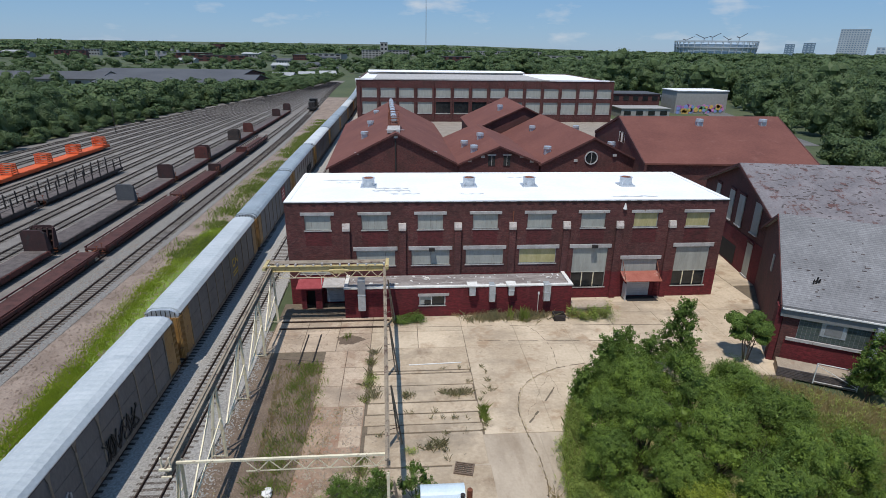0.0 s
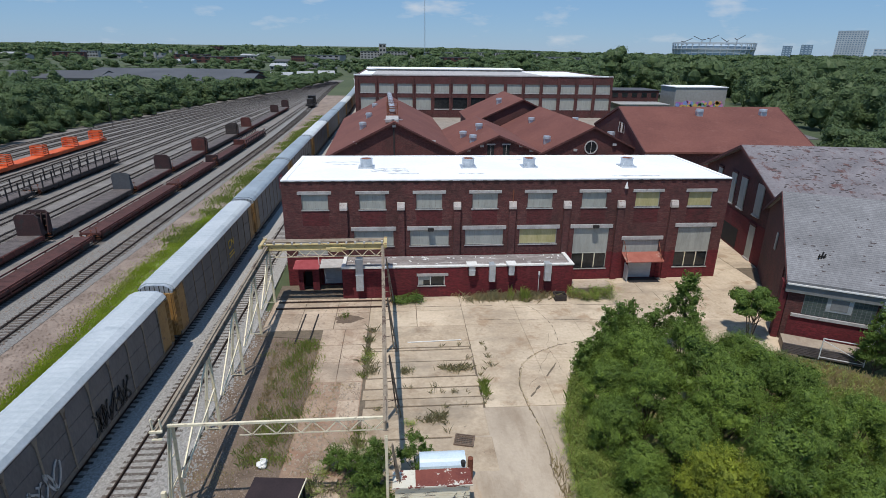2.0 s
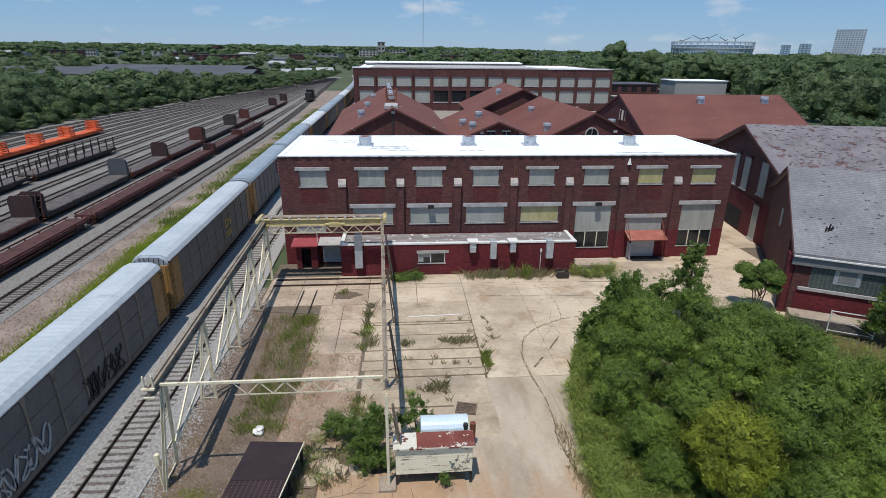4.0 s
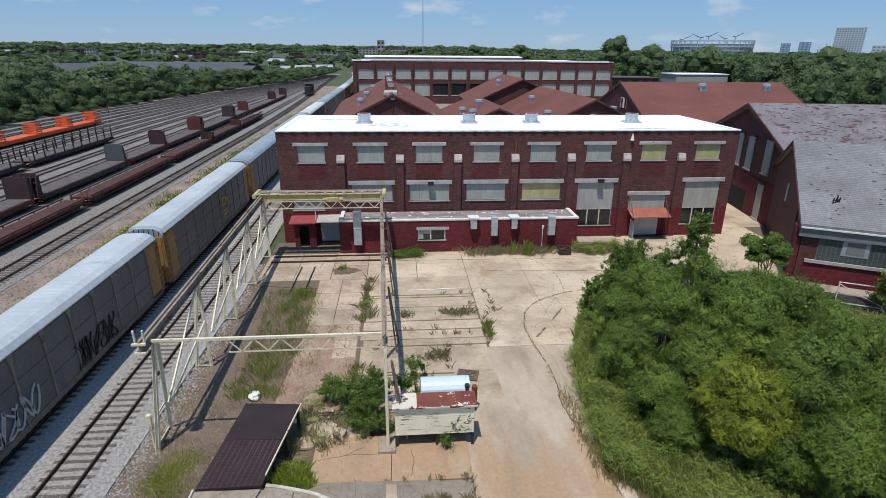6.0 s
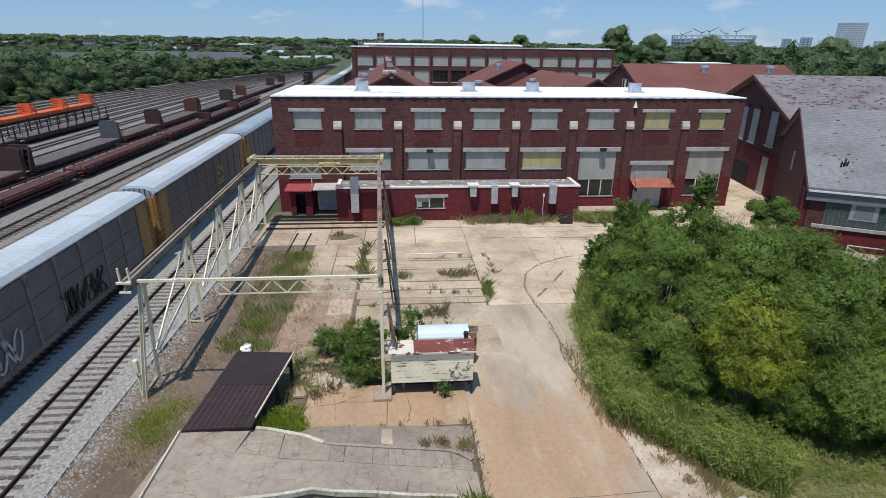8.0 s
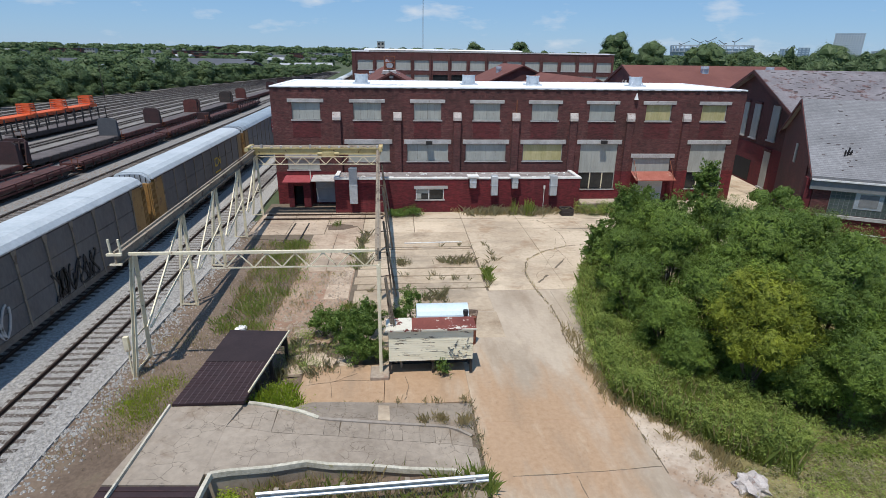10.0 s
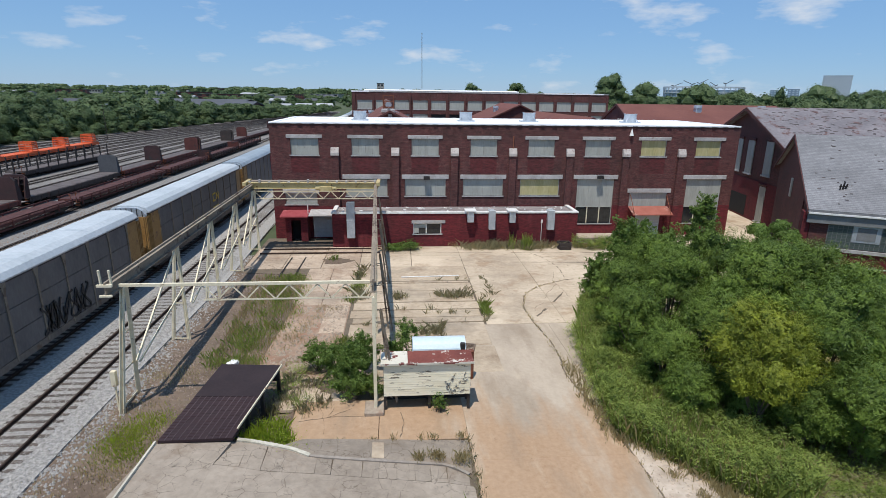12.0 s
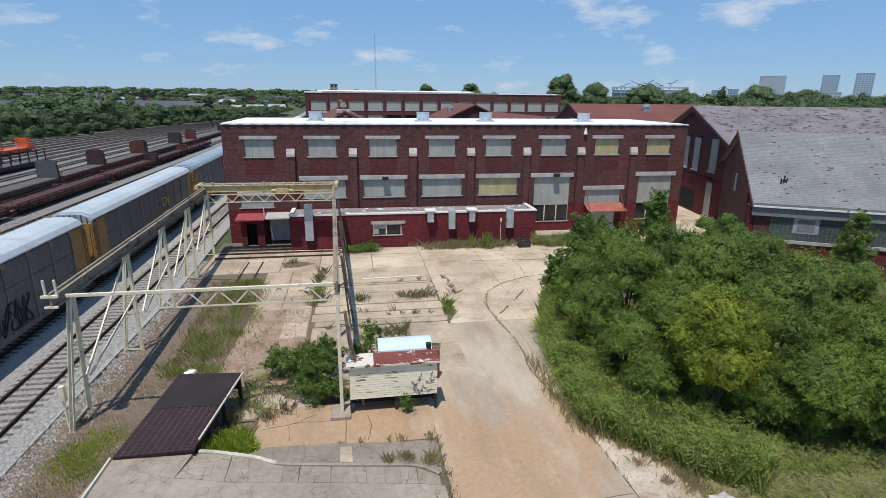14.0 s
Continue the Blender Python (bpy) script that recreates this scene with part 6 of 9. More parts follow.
    # end stops on the left runway
    bmx = bmesh.new()
    for dx in (-0.2, 0.2):
        bar(bmx, (lx(21.7) + dx, 21.75, z + 0.2), (lx(21.7) + dx, 21.7, z + 0.85), 0.06, 0.1)
    bar(bmx, (lx(21.7) - 0.24, 21.6, z - 0.22), (lx(21.7) + 0.24, 21.6, z - 0.22), 0.08, 0.08)
    bar(bmx, (lx(21.7) - 0.3, 21.6, z + 0.22), (lx(21.7) + 0.3, 21.6, z + 0.22), 0.1, 0.1)
    part("end_stop", bmx, M["steel_cream"], g)
    # small control box on a leg
    bmx = bmesh.new()
    box(bmx, -12.25, -12.05, 22.0, 22.2, 1.2, 1.9)
    bar(bmx, (-12.15, 22.1, 0), (-12.15, 22.1, 1.2), 0.06)
    part("control_box", bmx, M["steel_cream"], g)
    # back tie truss below the crane
    yb = 48.2
    for zz in (z - 0.5, z - 1.17):
        bmx = bmesh.new()
        angle_bar(bmx, (lx(yb), yb, zz), (rx(yb), yb, zz), 0.09)
        part("chord", bmx, M["steel_cream"], g)
    n = 16
    for i in range(n):
        xa, xb = lx(yb) + (rx(yb) - lx(yb)) * i / n, lx(yb) + (rx(yb) - lx(yb)) * (i + 1) / n
        bmx = bmesh.new()
        angle_bar(bmx, (xa, yb, z - (1.17 if i % 2 else 0.5)), (xb, yb, z - (0.5 if i % 2 else 1.17)), 0.07)
        part("lacing", bmx, M["steel_cream"], g)
    # travelling crane bridge parked at the back
    c = thing("travelling_crane", "rusty yellow overhead crane bridge parked on its runway", "crane", (-7, 47.6, z + 0.35))
    xl, xr = lx(47.6) - 0.4, rx(47.6) + 0.25
    bmx = bmesh.new()
    bar(bmx, (xl, 47.3, z + 0.14), (xr, 47.3, z + 0.14), 0.05, 0.5)
    for dz in (-0.11, 0.39):
        bar(bmx, (xl, 47.3, z + dz), (xr, 47.3, z + dz), 0.34, 0.05)
    part("girder", bmx, M["steel_yellow"], c)
    bmx = bmesh.new()
    bar(bmx, (xl, 48.3, z + 0.39), (xr, 48.3, z + 0.39), 0.8, 0.05)
    part("walkway", bmx, M["deck_steel"], c)
    for xx in (xl, xr):
        bmx = bmesh.new()
        bar(bmx, (xx, 46.6, z + 0.35), (xx, 48.8, z + 0.35), 0.3, 0.3)
        part("end_carriage", bmx, M["steel_yellow"], c)
        for yy in (46.9, 48.5):
            bmx = bmesh.new()
            tube(bmx, (xx - 0.12, yy, z + 0.32), (xx + 0.12, yy, z + 0.32), 0.2, 0.2, 12)
            part("wheel", bmx, M["rust"], c)
    bmx = bmesh.new()
    xm = -6.0
    box(bmx, xm - 0.5, xm + 0.5, 46.9, 47.8, z - 0.25, z + 0.1)
    tube(bmx, (xm - 0.9, 47.3, z - 0.1), (xm + 0.9, 47.3, z - 0.1), 0.18, 0.18, 10)
    part("trolley", bmx, M["steel_yellow"], c, "yellow hoist trolley")
    rnd = random.Random(8)
    for i in range(14):
        xx = xl + 0.3 + i * (xr - xl - 0.6) / 13
        bmx = bmesh.new()
        box(bmx, xx - 0.08, xx + 0.08, 47.15, 47.45, z + 0.415, z + 0.415 + rnd.uniform(0.06, 0.25))
        part("bracket", bmx, M["coping"], c)


gantry()


# ---- freight train ----
def hood_roof(bm, half, z_edge, z_top, y0, y1, ribs=0, flat=0.55):
    """A closed roof with a flat crown and sloping shoulders, ribbed across."""
    pts = [(-half, z_edge - 0.06), (-half, z_edge), (-half * 0.86, z_edge + (z_top - z_edge) * 0.55), (-half * flat, z_top - 0.03), (0, z_top), (half * flat, z_top - 0.03), (half * 0.86, z_edge + (z_top - z_edge) * 0.55), (half, z_edge), (half, z_edge - 0.06)]
    if not ribs:
        extrude(bm, [(x, y0, z) for x, z in pts], (0, y1 - y0, 0))
        return
    n = len(pts) - 1
    rows = []
    for j in range(ribs * 2 + 1):
        y = y0 + (y1 - y0) * j / (ribs * 2)
        dz = 0.022 if j % 2 else 0.0
        rows.append([bm.verts.new((x, y, z + (dz if 0 < i < n else 0))) for i, (x, z) in enumerate(pts)])
    for ra, rb in zip(rows, rows[1:]):
        for i in range(n):
            bm.faces.new((ra[i], rb[i], rb[i + 1], ra[i + 1]))
    bm.faces.new(rows[0]), bm.faces.new(rows[-1][::-1])


CAR_H, CAR_EAVE, CAR_TOP = 1.36, 5.05, 5.54        # half width, eave and crown of the car carriers


def car_carrier(y0, y1, side_mat, roof_mat, label, marks=None, n=9):
    """A closed car-carrier wagon standing on the track from y0 to y1."""
    yc = (y0 + y1) / 2
    xc = train_x(yc)
    dx = (train_x(y1) - train_x(y0)) / (y1 - y0)
    w = thing("car_carrier_wagon", label, "railway wagon", (xc, yc, 0.15), group="car-carrier train")
    turn = Matrix.Translation((xc, yc, 0)) @ Matrix.Rotation(-math.atan(dx), 4, "Z")
    H, ln = CAR_H, (y1 - y0)
    a, b = -ln / 2 + 0.3, ln / 2 - 0.3
    END = 2.3                                       # ochre end section: fixed panel and folding door

    def add(name, bmx, m, parent=None, lab=""):
        bmx.transform(turn)
        return part(name, bmx, m, parent or w, lab)
    bmx = bmesh.new()
    box(bmx, -H + 0.07, H - 0.07, a + END, b - END, 1.0, CAR_EAVE)
    body = add("body", bmx, M["car_seam"])
    step = (b - a - 2 * END) / n
    tiers = ((1.22, 2.36), (2.39, 3.56), (3.59, 4.98))
    for i in range(n):
        ya = a + END + i * step
        for z0, z1 in tiers:
            bmx = bmesh.new()
            box(bmx, H - 0.07, H - 0.02, ya + 0.02, ya + step - 0.02, z0, z1)
            add("side_panel", bmx, side_mat, body)
        bmx = bmesh.new()
        for z0, z1 in tiers:
            box(bmx, -H + 0.02, -H + 0.07, ya + 0.02, ya + step - 0.02, z0, z1)
        add("side_panel", bmx, side_mat, body)
    for i in range(n + 1):
        ya = a + END + i * step
        for s in (-1, 1):
            bmx = bmesh.new()
            xo, xi = s * (H + 0.03), s * (H - 0.03)
            # a tapering post, flared under the eave
            extrude(bmx, [(xi, ya - 0.06, 1.0), (xi, ya + 0.06, 1.0), (xi, ya + 0.075, 4.4), (xi, ya + 0.2, 4.95), (xi, ya - 0.2, 4.95), (xi, ya - 0.075, 4.4)], (xo - xi, 0, 0))
            add("post", bmx, M["car_post"], body)
    bmx = bmesh.new()
    box(bmx, -H, H, a + 0.5, b - 0.5, 0.86, 1.2)
    add("sill", bmx, M["car_sill"], None, "rust-stained lower sill")
    for s in (-1, 1):
        bmx = bmesh.new()
        box(bmx, s * (H - 0.02), s * (H + 0.035), a + 0.45, b - 0.45, 4.98, 5.04)
        add("roof_rail", bmx, M["coping"], None, "pale rail along the eave")
        # black strip painting the shadow line below the eave rail
        bmx = bmesh.new()
        box(bmx, s * (H - 0.02), s * (H + 0.015), a + 0.45, b - 0.45, 4.9, 4.975)
        add("eave_shade", bmx, M["black_steel"])
    bmx = bmesh.new()
    hood_roof(bmx, H + 0.02, CAR_EAVE, CAR_TOP, a + 0.5, b - 0.5, 50)
    roof_ = add("roof", bmx, roof_mat)
    for s, ya in ((-1, a), (1, b)):
        out = lambda d: ya - s * d                  # d metres in from the wagon's end
        lo, hi = sorted((out(0.85), out(END - 0.02)))
        bmx = bmesh.new()
        box(bmx, -H, H, lo, hi, 1.05, CAR_EAVE - 0.1)
        end = add("end_panel", bmx, M["car_yellow"], None, "weathered ochre end panel")
        lo, hi = sorted((out(0.12), out(0.83)))
        bmx = bmesh.new()
        box(bmx, -H + 0.1, H - 0.1, lo, hi, 1.05, 4.75)
        door = add("end_door", bmx, M["car_yellow"], None, "folded ochre end door")
        for k in range(4):
            for q in (-1, 1):
                bmx = bmesh.new()
                yk = out(0.2 + 0.19 * k)
                box(bmx, q * (H - 0.1), q * (H - 0.02), yk - 0.035, yk + 0.035, 1.05, 4.75)
                add("door_fold", bmx, M["car_yellow"], door)
        for k in range(8):
            xk = -H + 0.25 + k * (2 * H - 0.5) / 7
            bmx = bmesh.new()
            box(bmx, xk - 0.04, xk + 0.04, *sorted((out(0.12), out(0.06))), 1.1, 4.7)
            add("door_rib", bmx, M["car_yellow"], door)
        lo, hi = sorted((out(0.18), out(0.5)))
        bmx = bmesh.new()
        hood_roof(bmx, H - 0.08, CAR_EAVE - 0.15, CAR_TOP - 0.1, lo, hi)
        box(bmx, -H + 0.1, H - 0.1, lo, hi, 4.75, CAR_EAVE - 0.16)
        hood = add("end_hood", bmx, M["galv"], None, "grey ribbed hood over the end door")
        for k in range(7):
            xk = -H + 0.3 + k * (2 * H - 0.6) / 6
            bmx = bmesh.new()
            box(bmx, xk - 0.025, xk + 0.025, *sorted((out(0.18), out(0.15))), 4.76, CAR_TOP - 0.16 - 0.2 * (k in (0, 6)))
            add("hood_rib", bmx, M["black_steel"], hood)
    for yt in (a + 3.2, b - 3.2):
        bmx = bmesh.new()
        for dy in (-0.9, 0.9):
            for s in (-0.75, 0.75):
                tube(bmx, (s - 0.06, yt + dy, 0.58), (s + 0.06, yt + dy, 0.58), 0.42, 0.42, 16)
        for s in (-1.0, 1.0):
            box(bmx, s - 0.07, s + 0.07, yt - 1.3, yt + 1.3, 0.45, 0.8)
        box(bmx, -0.95, 0.95, yt - 0.2, yt + 0.2, 0.5, 0.75)
        for dy in (-0.9, 0.9):
            tube(bmx, (-1.0, yt + dy, 0.58), (1.0, yt + dy, 0.58), 0.09, 0.09, 8)
        add("bogie", bmx, M["black_steel"])
    bmx = bmesh.new()
    box(bmx, -0.12, 0.12, b - 0.2, b + 0.45, 0.75, 1.0)
    box(bmx, -0.12, 0.12, a - 0.25, a + 0.2, 0.75, 1.0)
    add("coupler", bmx, M["rust"])
    if marks:
        marks(add, body, H, a, b)
    return w


def graffiti(seed, ya, length, colour, z0=1.3, hh=1.5):
    """Unreadable painted scrawl: looping strokes on the wagon's side."""
    def make(add, body, H, a, b):
        rnd = random.Random(seed)
        y = ya
        while y < ya + length:
            wd = rnd.uniform(0.55, 0.95)
            cy, cz, ph = y + wd / 2, z0 + hh / 2, rnd.uniform(0, 6)
            p, q = rnd.choice(((1, 2), (2, 1), (1, 1), (2, 3))), rnd.uniform(0.3, 0.5)
            pts = [(cy + wd * 0.5 * math.sin(p[0] * u + ph), cz + hh * 0.5 * math.cos(p[1] * u)) for u in [k * 5.6 / 18 for k in range(19)]]
            bmx = bmesh.new()
            rows = []
            for k, (u, v) in enumerate(pts):
                n0, n1 = pts[max(0, k - 1)], pts[min(18, k + 1)]
                t = Vector((n1[0] - n0[0], n1[1] - n0[1])).normalized() * 0.055
                rows.append([bmx.verts.new((H + 0.045 + dx, u - s_ * t.y, v + s_ * t.x)) for dx, s_ in ((0, -1), (0, 1), (-0.05, 1), (-0.05, -1))])
            for r0_, r1_ in zip(rows, rows[1:]):
                for k in range(4):
                    bmx.faces.new((r0_[k], r0_[(k + 1) % 4], r1_[(k + 1) % 4], r1_[k]))
            bmx.faces.new(rows[0]), bmx.faces.new(rows[-1][::-1])
            add("graffiti_stroke", bmx, colour, body)
            y += wd * 0.8
    return make


def red_placard(add, body, H, a, b):
    bmx = bmesh.new()
    box(bmx, H + 0.03, H + 0.045, 3.0, 5.4, 2.7, 4.6)
    pl = add("placard", bmx, M["red_paint"], body, "red panel with white lettering bars")
    bmx = bmesh.new()
    for i in range(3):
        box(bmx, H + 0.047, H + 0.052, 3.3, 5.0 - 0.3 * (i % 2), 4.1 - i * 0.5, 4.25 - i * 0.5)
    add("lettering", bmx, M["white_paint"], pl)


def yellow_logo(add, body, H, a, b):
    bmx = bmesh.new()
    for p, q in (((2.0, 3.1), (2.0, 3.8)), ((2.0, 3.8), (2.7, 3.8)), ((2.0, 3.1), (2.7, 3.1)), ((3.0, 3.1), (3.0, 3.8)), ((3.0, 3.8), (3.7, 3.1)), ((3.7, 3.1), (3.7, 3.8))):
        bar(bmx, (H + 0.045, p[0], p[1]), (H + 0.045, q[0], q[1]), 0.012, 0.16)
    for i in range(2):
        box(bmx, H + 0.04, H + 0.05, 1.8, 3.6, 2.4 - i * 0.35, 2.55 - i * 0.35)
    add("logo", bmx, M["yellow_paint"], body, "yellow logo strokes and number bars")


def both(*fs):
    def go(*args):
        for f in fs:
            f(*args)
    return go


J0, CAR = 39.6, 26.6
spec = [("car_grey", "car_roof_pale", graffiti(3, -2, 6, M["coping"])), ("car_grey", "car_roof_pale", both(graffiti(4, -8, 5, M["coping"]), graffiti(14, 1, 4, M["black"]))),
        ("car_grey", "car_roof_pale", yellow_logo), ("car_grey", "car_roof_blue", red_placard), ("car_beige", "car_roof_blue", graffiti(6, 2, 5, M["black"])),
        ("car_grey", "car_roof", None), ("car_grey", "car_roof_blue", None), ("car_grey", "car_roof_blue", None)]
spec += [("car_beige" if k % 4 == 1 else "car_grey", "car_roof" if k % 3 == 0 else "car_roof_blue", None) for k in range(8)]
for k, (sm, rm, mk) in enumerate(spec):
    ya = J0 + (k - 2) * CAR
    car_carrier(ya + 0.02, ya + CAR - 0.02, M[sm], M[rm], ("grey ribbed" if sm == "car_grey" else "beige ribbed") + (" car-carrier wagon with white corrugated roof" if rm == "car_roof" else " car-carrier wagon with pale grey corrugated roof" if rm == "car_roof_pale" else " car-carrier wagon with blue-grey corrugated roof"), mk, 9 if k < 8 else 5)


# ---- yard wagons ----
def flat_wagon(x0, y0, y1, deck, label, bulk=None, side=0.0, stakes=False, racks=False, hw=1.4, ends=None, bays=False):
    """A flat wagon: deck, sill, two bogies; bulk: material of end bulkheads; side: height of low sides."""
    yc = (y0 + y1) / 2
    xc = yard_x(x0, yc)
    w = thing("flat_wagon", label, "railway wagon", (xc, yc, 0.15), group="yard wagons")
    dx = (yard_x(x0, y1) - yard_x(x0, y0)) / (y1 - y0)
    turn = Matrix.Translation((xc, yc, 0)) @ Matrix.Rotation(-math.atan(dx), 4, "Z")
    a, b = y0 - yc + 0.4, y1 - yc - 0.4

    def add(name, bmx, m, parent=None, lab=""):
        bmx.transform(turn)
        return part(name, bmx, m, parent or w, lab)
    bmx = bmesh.new()
    box(bmx, -hw, hw, a, b, 0.95, 1.15)
    d = add("deck", bmx, deck)
    n = max(4, int((b - a) / 1.2))
    bmx = bmesh.new()
    wd = (b - a) / n
    box(bmx, -hw + 0.1, hw - 0.1, 0.02, wd - 0.02, 1.15, 1.19)
    me = mesh_of("deck_board", bmx, M["orange"] if deck is M["orange"] else M["deck_rust"] if side or bays else M["deck_wood"])
    for i in range(n):
        piece("deck_board", me, d, turn @ Matrix.Translation((0, a + wd * i, 0)))
    for s in (-hw - 0.02, hw + 0.02):
        bmx = bmesh.new()
        box(bmx, s - 0.06, s + 0.06, a, b, 0.86 if side else 0.62, 1.12)
        box(bmx, s - math.copysign(0.2, s) - 0.12, s - math.copysign(0.2, s) + 0.12, a + 3.5, b - 3.5, 0.42, 0.62)
        if bays:
            box(bmx, s - 0.05, s + 0.05, a, b, 1.75, 1.95)
        elif side:
            box(bmx, s - 0.05, s + 0.05, a, b, 1.0 + side, 1.14 + side)
        for i in range(13):
            ya = a + 0.4 + (b - a - 0.8) * i / 12
            box(bmx, s + math.copysign(0.06, s) - 0.06, s + math.copysign(0.06, s) + 0.06, ya - 0.07, ya + 0.07, 0.55, 1.95 if bays else 1.05 + side)
        add("side_sill", bmx, M["bulkhead"] if bays else deck if deck is not M["deck_wood"] else M["wagon_dark"])
    for yt in (a + 2.2, b - 2.2):
        bmx = bmesh.new()
        for dy in (-0.85, 0.85):
            for s in (-0.75, 0.75):
                tube(bmx, (s - 0.06, yt + dy, 0.55), (s + 0.06, yt + dy, 0.55), 0.42, 0.42, 14)
        for s in (-1.0, 1.0):
            box(bmx, s - 0.07, s + 0.07, yt - 1.25, yt + 1.25, 0.4, 0.75)
        box(bmx, -0.95, 0.95, yt - 0.2, yt + 0.2, 0.45, 0.7)
        for dy in (-0.85, 0.85):
            tube(bmx, (-1.0, yt + dy, 0.55), (1.0, yt + dy, 0.55), 0.09, 0.09, 8)
        add("bogie", bmx, M["black_steel"])
    bmx = bmesh.new()
    box(bmx, -0.12, 0.12, b, b + 0.75, 0.75, 0.98)
    box(bmx, -0.12, 0.12, a - 0.75, a, 0.75, 0.98)
    add("coupler", bmx, M["rust"])
    # hand-brake stand and steps at the wagon's ends
    for ya, s in ((a, -1), (b, 1)):
        bmx = bmesh.new()
        bar(bmx, (hw - 0.3, ya + 0.12 * s, 0.7), (hw - 0.3, ya + 0.12 * s, 1.9), 0.06)
        bar(bmx, (hw - 0.5, ya + 0.12 * s, 1.9), (hw - 0.1, ya + 0.12 * s, 1.9), 0.07)
        for zz in (0.45, 0.8):
            bar(bmx, (-hw, ya + 0.1 * s, zz), (-hw + 0.5, ya + 0.1 * s, zz), 0.06)
            bar(bmx, (hw, ya + 0.1 * s, zz), (hw - 0.5, ya + 0.1 * s, zz), 0.06)
        add("brake_stand", bmx, M["rust"])
    for ya, wall_ in zip((a, b - 0.5), ends or ()):
        if wall_:
            bmx = bmesh.new()
            box(bmx, -hw, hw, ya, ya + 0.5, 1.19, 2.35)
            for xk in (-hw + 0.1, -hw / 3, hw / 3, hw - 0.1):
                box(bmx, xk - 0.06, xk + 0.06, ya - 0.08, ya, 1.19, 2.35)
            add("end_wall", bmx, wall_, None, "low ribbed steel end wall")
    if bulk:
        for ya, s, bk in ((a + 0.1, 1, bulk[0]), (b - 0.4, -1, bulk[1])):
            if not bk:
                continue
            bmx = bmesh.new()
            box(bmx, -1.4, 1.4, ya + 0.05, ya + 0.25, 1.15, 3.45)
            extrude(bmx, [(-1.4, ya + 0.05, 3.45), (1.4, ya + 0.05, 3.45), (1.0, ya + 0.05, 3.85), (-1.0, ya + 0.05, 3.85)], (0, 0.2, 0))
            bh = add("bulkhead", bmx, bk, None, "tall braced steel bulkhead")
            # tapering braces behind the wall and cross rails between them
            out = -1 if s > 0 else 1
            yf = ya + 0.05 if s > 0 else ya + 0.25
            for xk in (-1.32, -0.66, 0, 0.66, 1.32):
                bmx = bmesh.new()
                extrude(bmx, [(xk - 0.07, yf, 1.15), (xk - 0.07, yf + 0.75 * out, 1.15), (xk - 0.07, yf + 0.2 * out, 3.55), (xk - 0.07, yf, 3.6)], (0.14, 0, 0))
                add("rib", bmx, bk, bh)
            for zz in (1.9, 2.7, 3.35):
                bmx = bmesh.new()
                box(bmx, -1.38, 1.38, min(yf, yf + 0.16 * out), max(yf, yf + 0.16 * out), zz - 0.06, zz + 0.06)
                add("cross_rail", bmx, M["wagon_dark"], bh)
    if stakes:
        for i in range(10):
            ya = a + 0.6 + (b - a - 1.2) * i / 9
            for s in (-1.45, 1.45):
                bmx = bmesh.new()
                bar(bmx, (s, ya, 1.0), (s, ya, 3.3), 0.16)
                add("stake", bmx, M["black_steel"])
        for s in (-1.45, 1.45):
            for zz in (2.0, 3.0):
                bmx = bmesh.new()
                bar(bmx, (s, a + 0.6, zz), (s, b - 0.6, zz), 0.05)
                add("rope", bmx, M["black_steel"])
    if racks:
        for i in range(4):
            ya = b - 1.8 - i * (b - a) / 4.3
            bmx = bmesh.new()
            box(bmx, -1.3, 1.3, ya - 0.95, ya + 0.95, 1.15, 1.27)
            rk = add("rack", bmx, M["orange"], None, "orange slatted rack")
            for s in (-1.25, 1.25):
                for dy in (-0.9, 0.9):
                    bmx = bmesh.new()
                    bar(bmx, (s, ya + dy, 1.27), (s, ya + dy * 0.8, 3.2), 0.14)
                    add("post", bmx, M["orange"], rk)
            for zz in (1.6, 2.0, 2.4, 2.8, 3.15):
                for dy in (-0.85, 0.85):
                    bmx = bmesh.new()
                    bar(bmx, (-1.25, ya + dy, zz), (1.25, ya + dy, zz), 0.1, 0.18)
                    add("slat", bmx, M["orange"], rk)
                for s in (-1.25, 1.25):
                    bmx = bmesh.new()
                    bar(bmx, (s, ya - 0.85, zz), (s, ya + 0.85, zz), 0.1, 0.18)
                    add("slat", bmx, M["orange"], rk)
    return w


ROW = -38.55
flat_wagon(ROW, 34, 65.6, M["car_red"], "long oxide red flat wagon with low ribbed sides", side=0.3, hw=1.2)
flat_wagon(ROW, 66.2, 92.5, M["car_red"], "long oxide red flat wagon with low ribbed sides", side=0.3, hw=1.2)
flat_wagon(ROW, 93, 112.4, M["car_red"], "oxide red flat wagon with low ribbed sides", side=0.3, hw=1.2)
flat_wagon(ROW, 113, 134.6, M["bulkhead"], "dark red flat wagon with low end walls", side=0.3, hw=1.2, ends=(M["bulkhead"], M["car_red"]))
flat_wagon(ROW, 135.2, 157, M["car_red"], "red flat wagon with open bays along its sides", hw=1.2, bays=True)
BROW = -45.15
flat_wagon(BROW, 44, 66.6, M["car_red"], "red bulkhead flat wagon with dark end walls", bulk=(M["bulkhead"], M["bulkhead"]))
flat_wagon(BROW, 67.4, 90.2, M["deck_wood"], "bulkhead flat wagon with timber deck and grey end", bulk=(M["bulkhead"], M["bulkhead_grey"]))
flat_wagon(BROW, 91.0, 106.4, M["car_red"], "red flat wagon with a dark braced bulkhead", bulk=(None, M["bulkhead"]))
flat_wagon(BROW, 107.2, 126.2, M["car_red"], "red flat wagon with an oxide red bulkhead", bulk=(None, M["car_red"]))
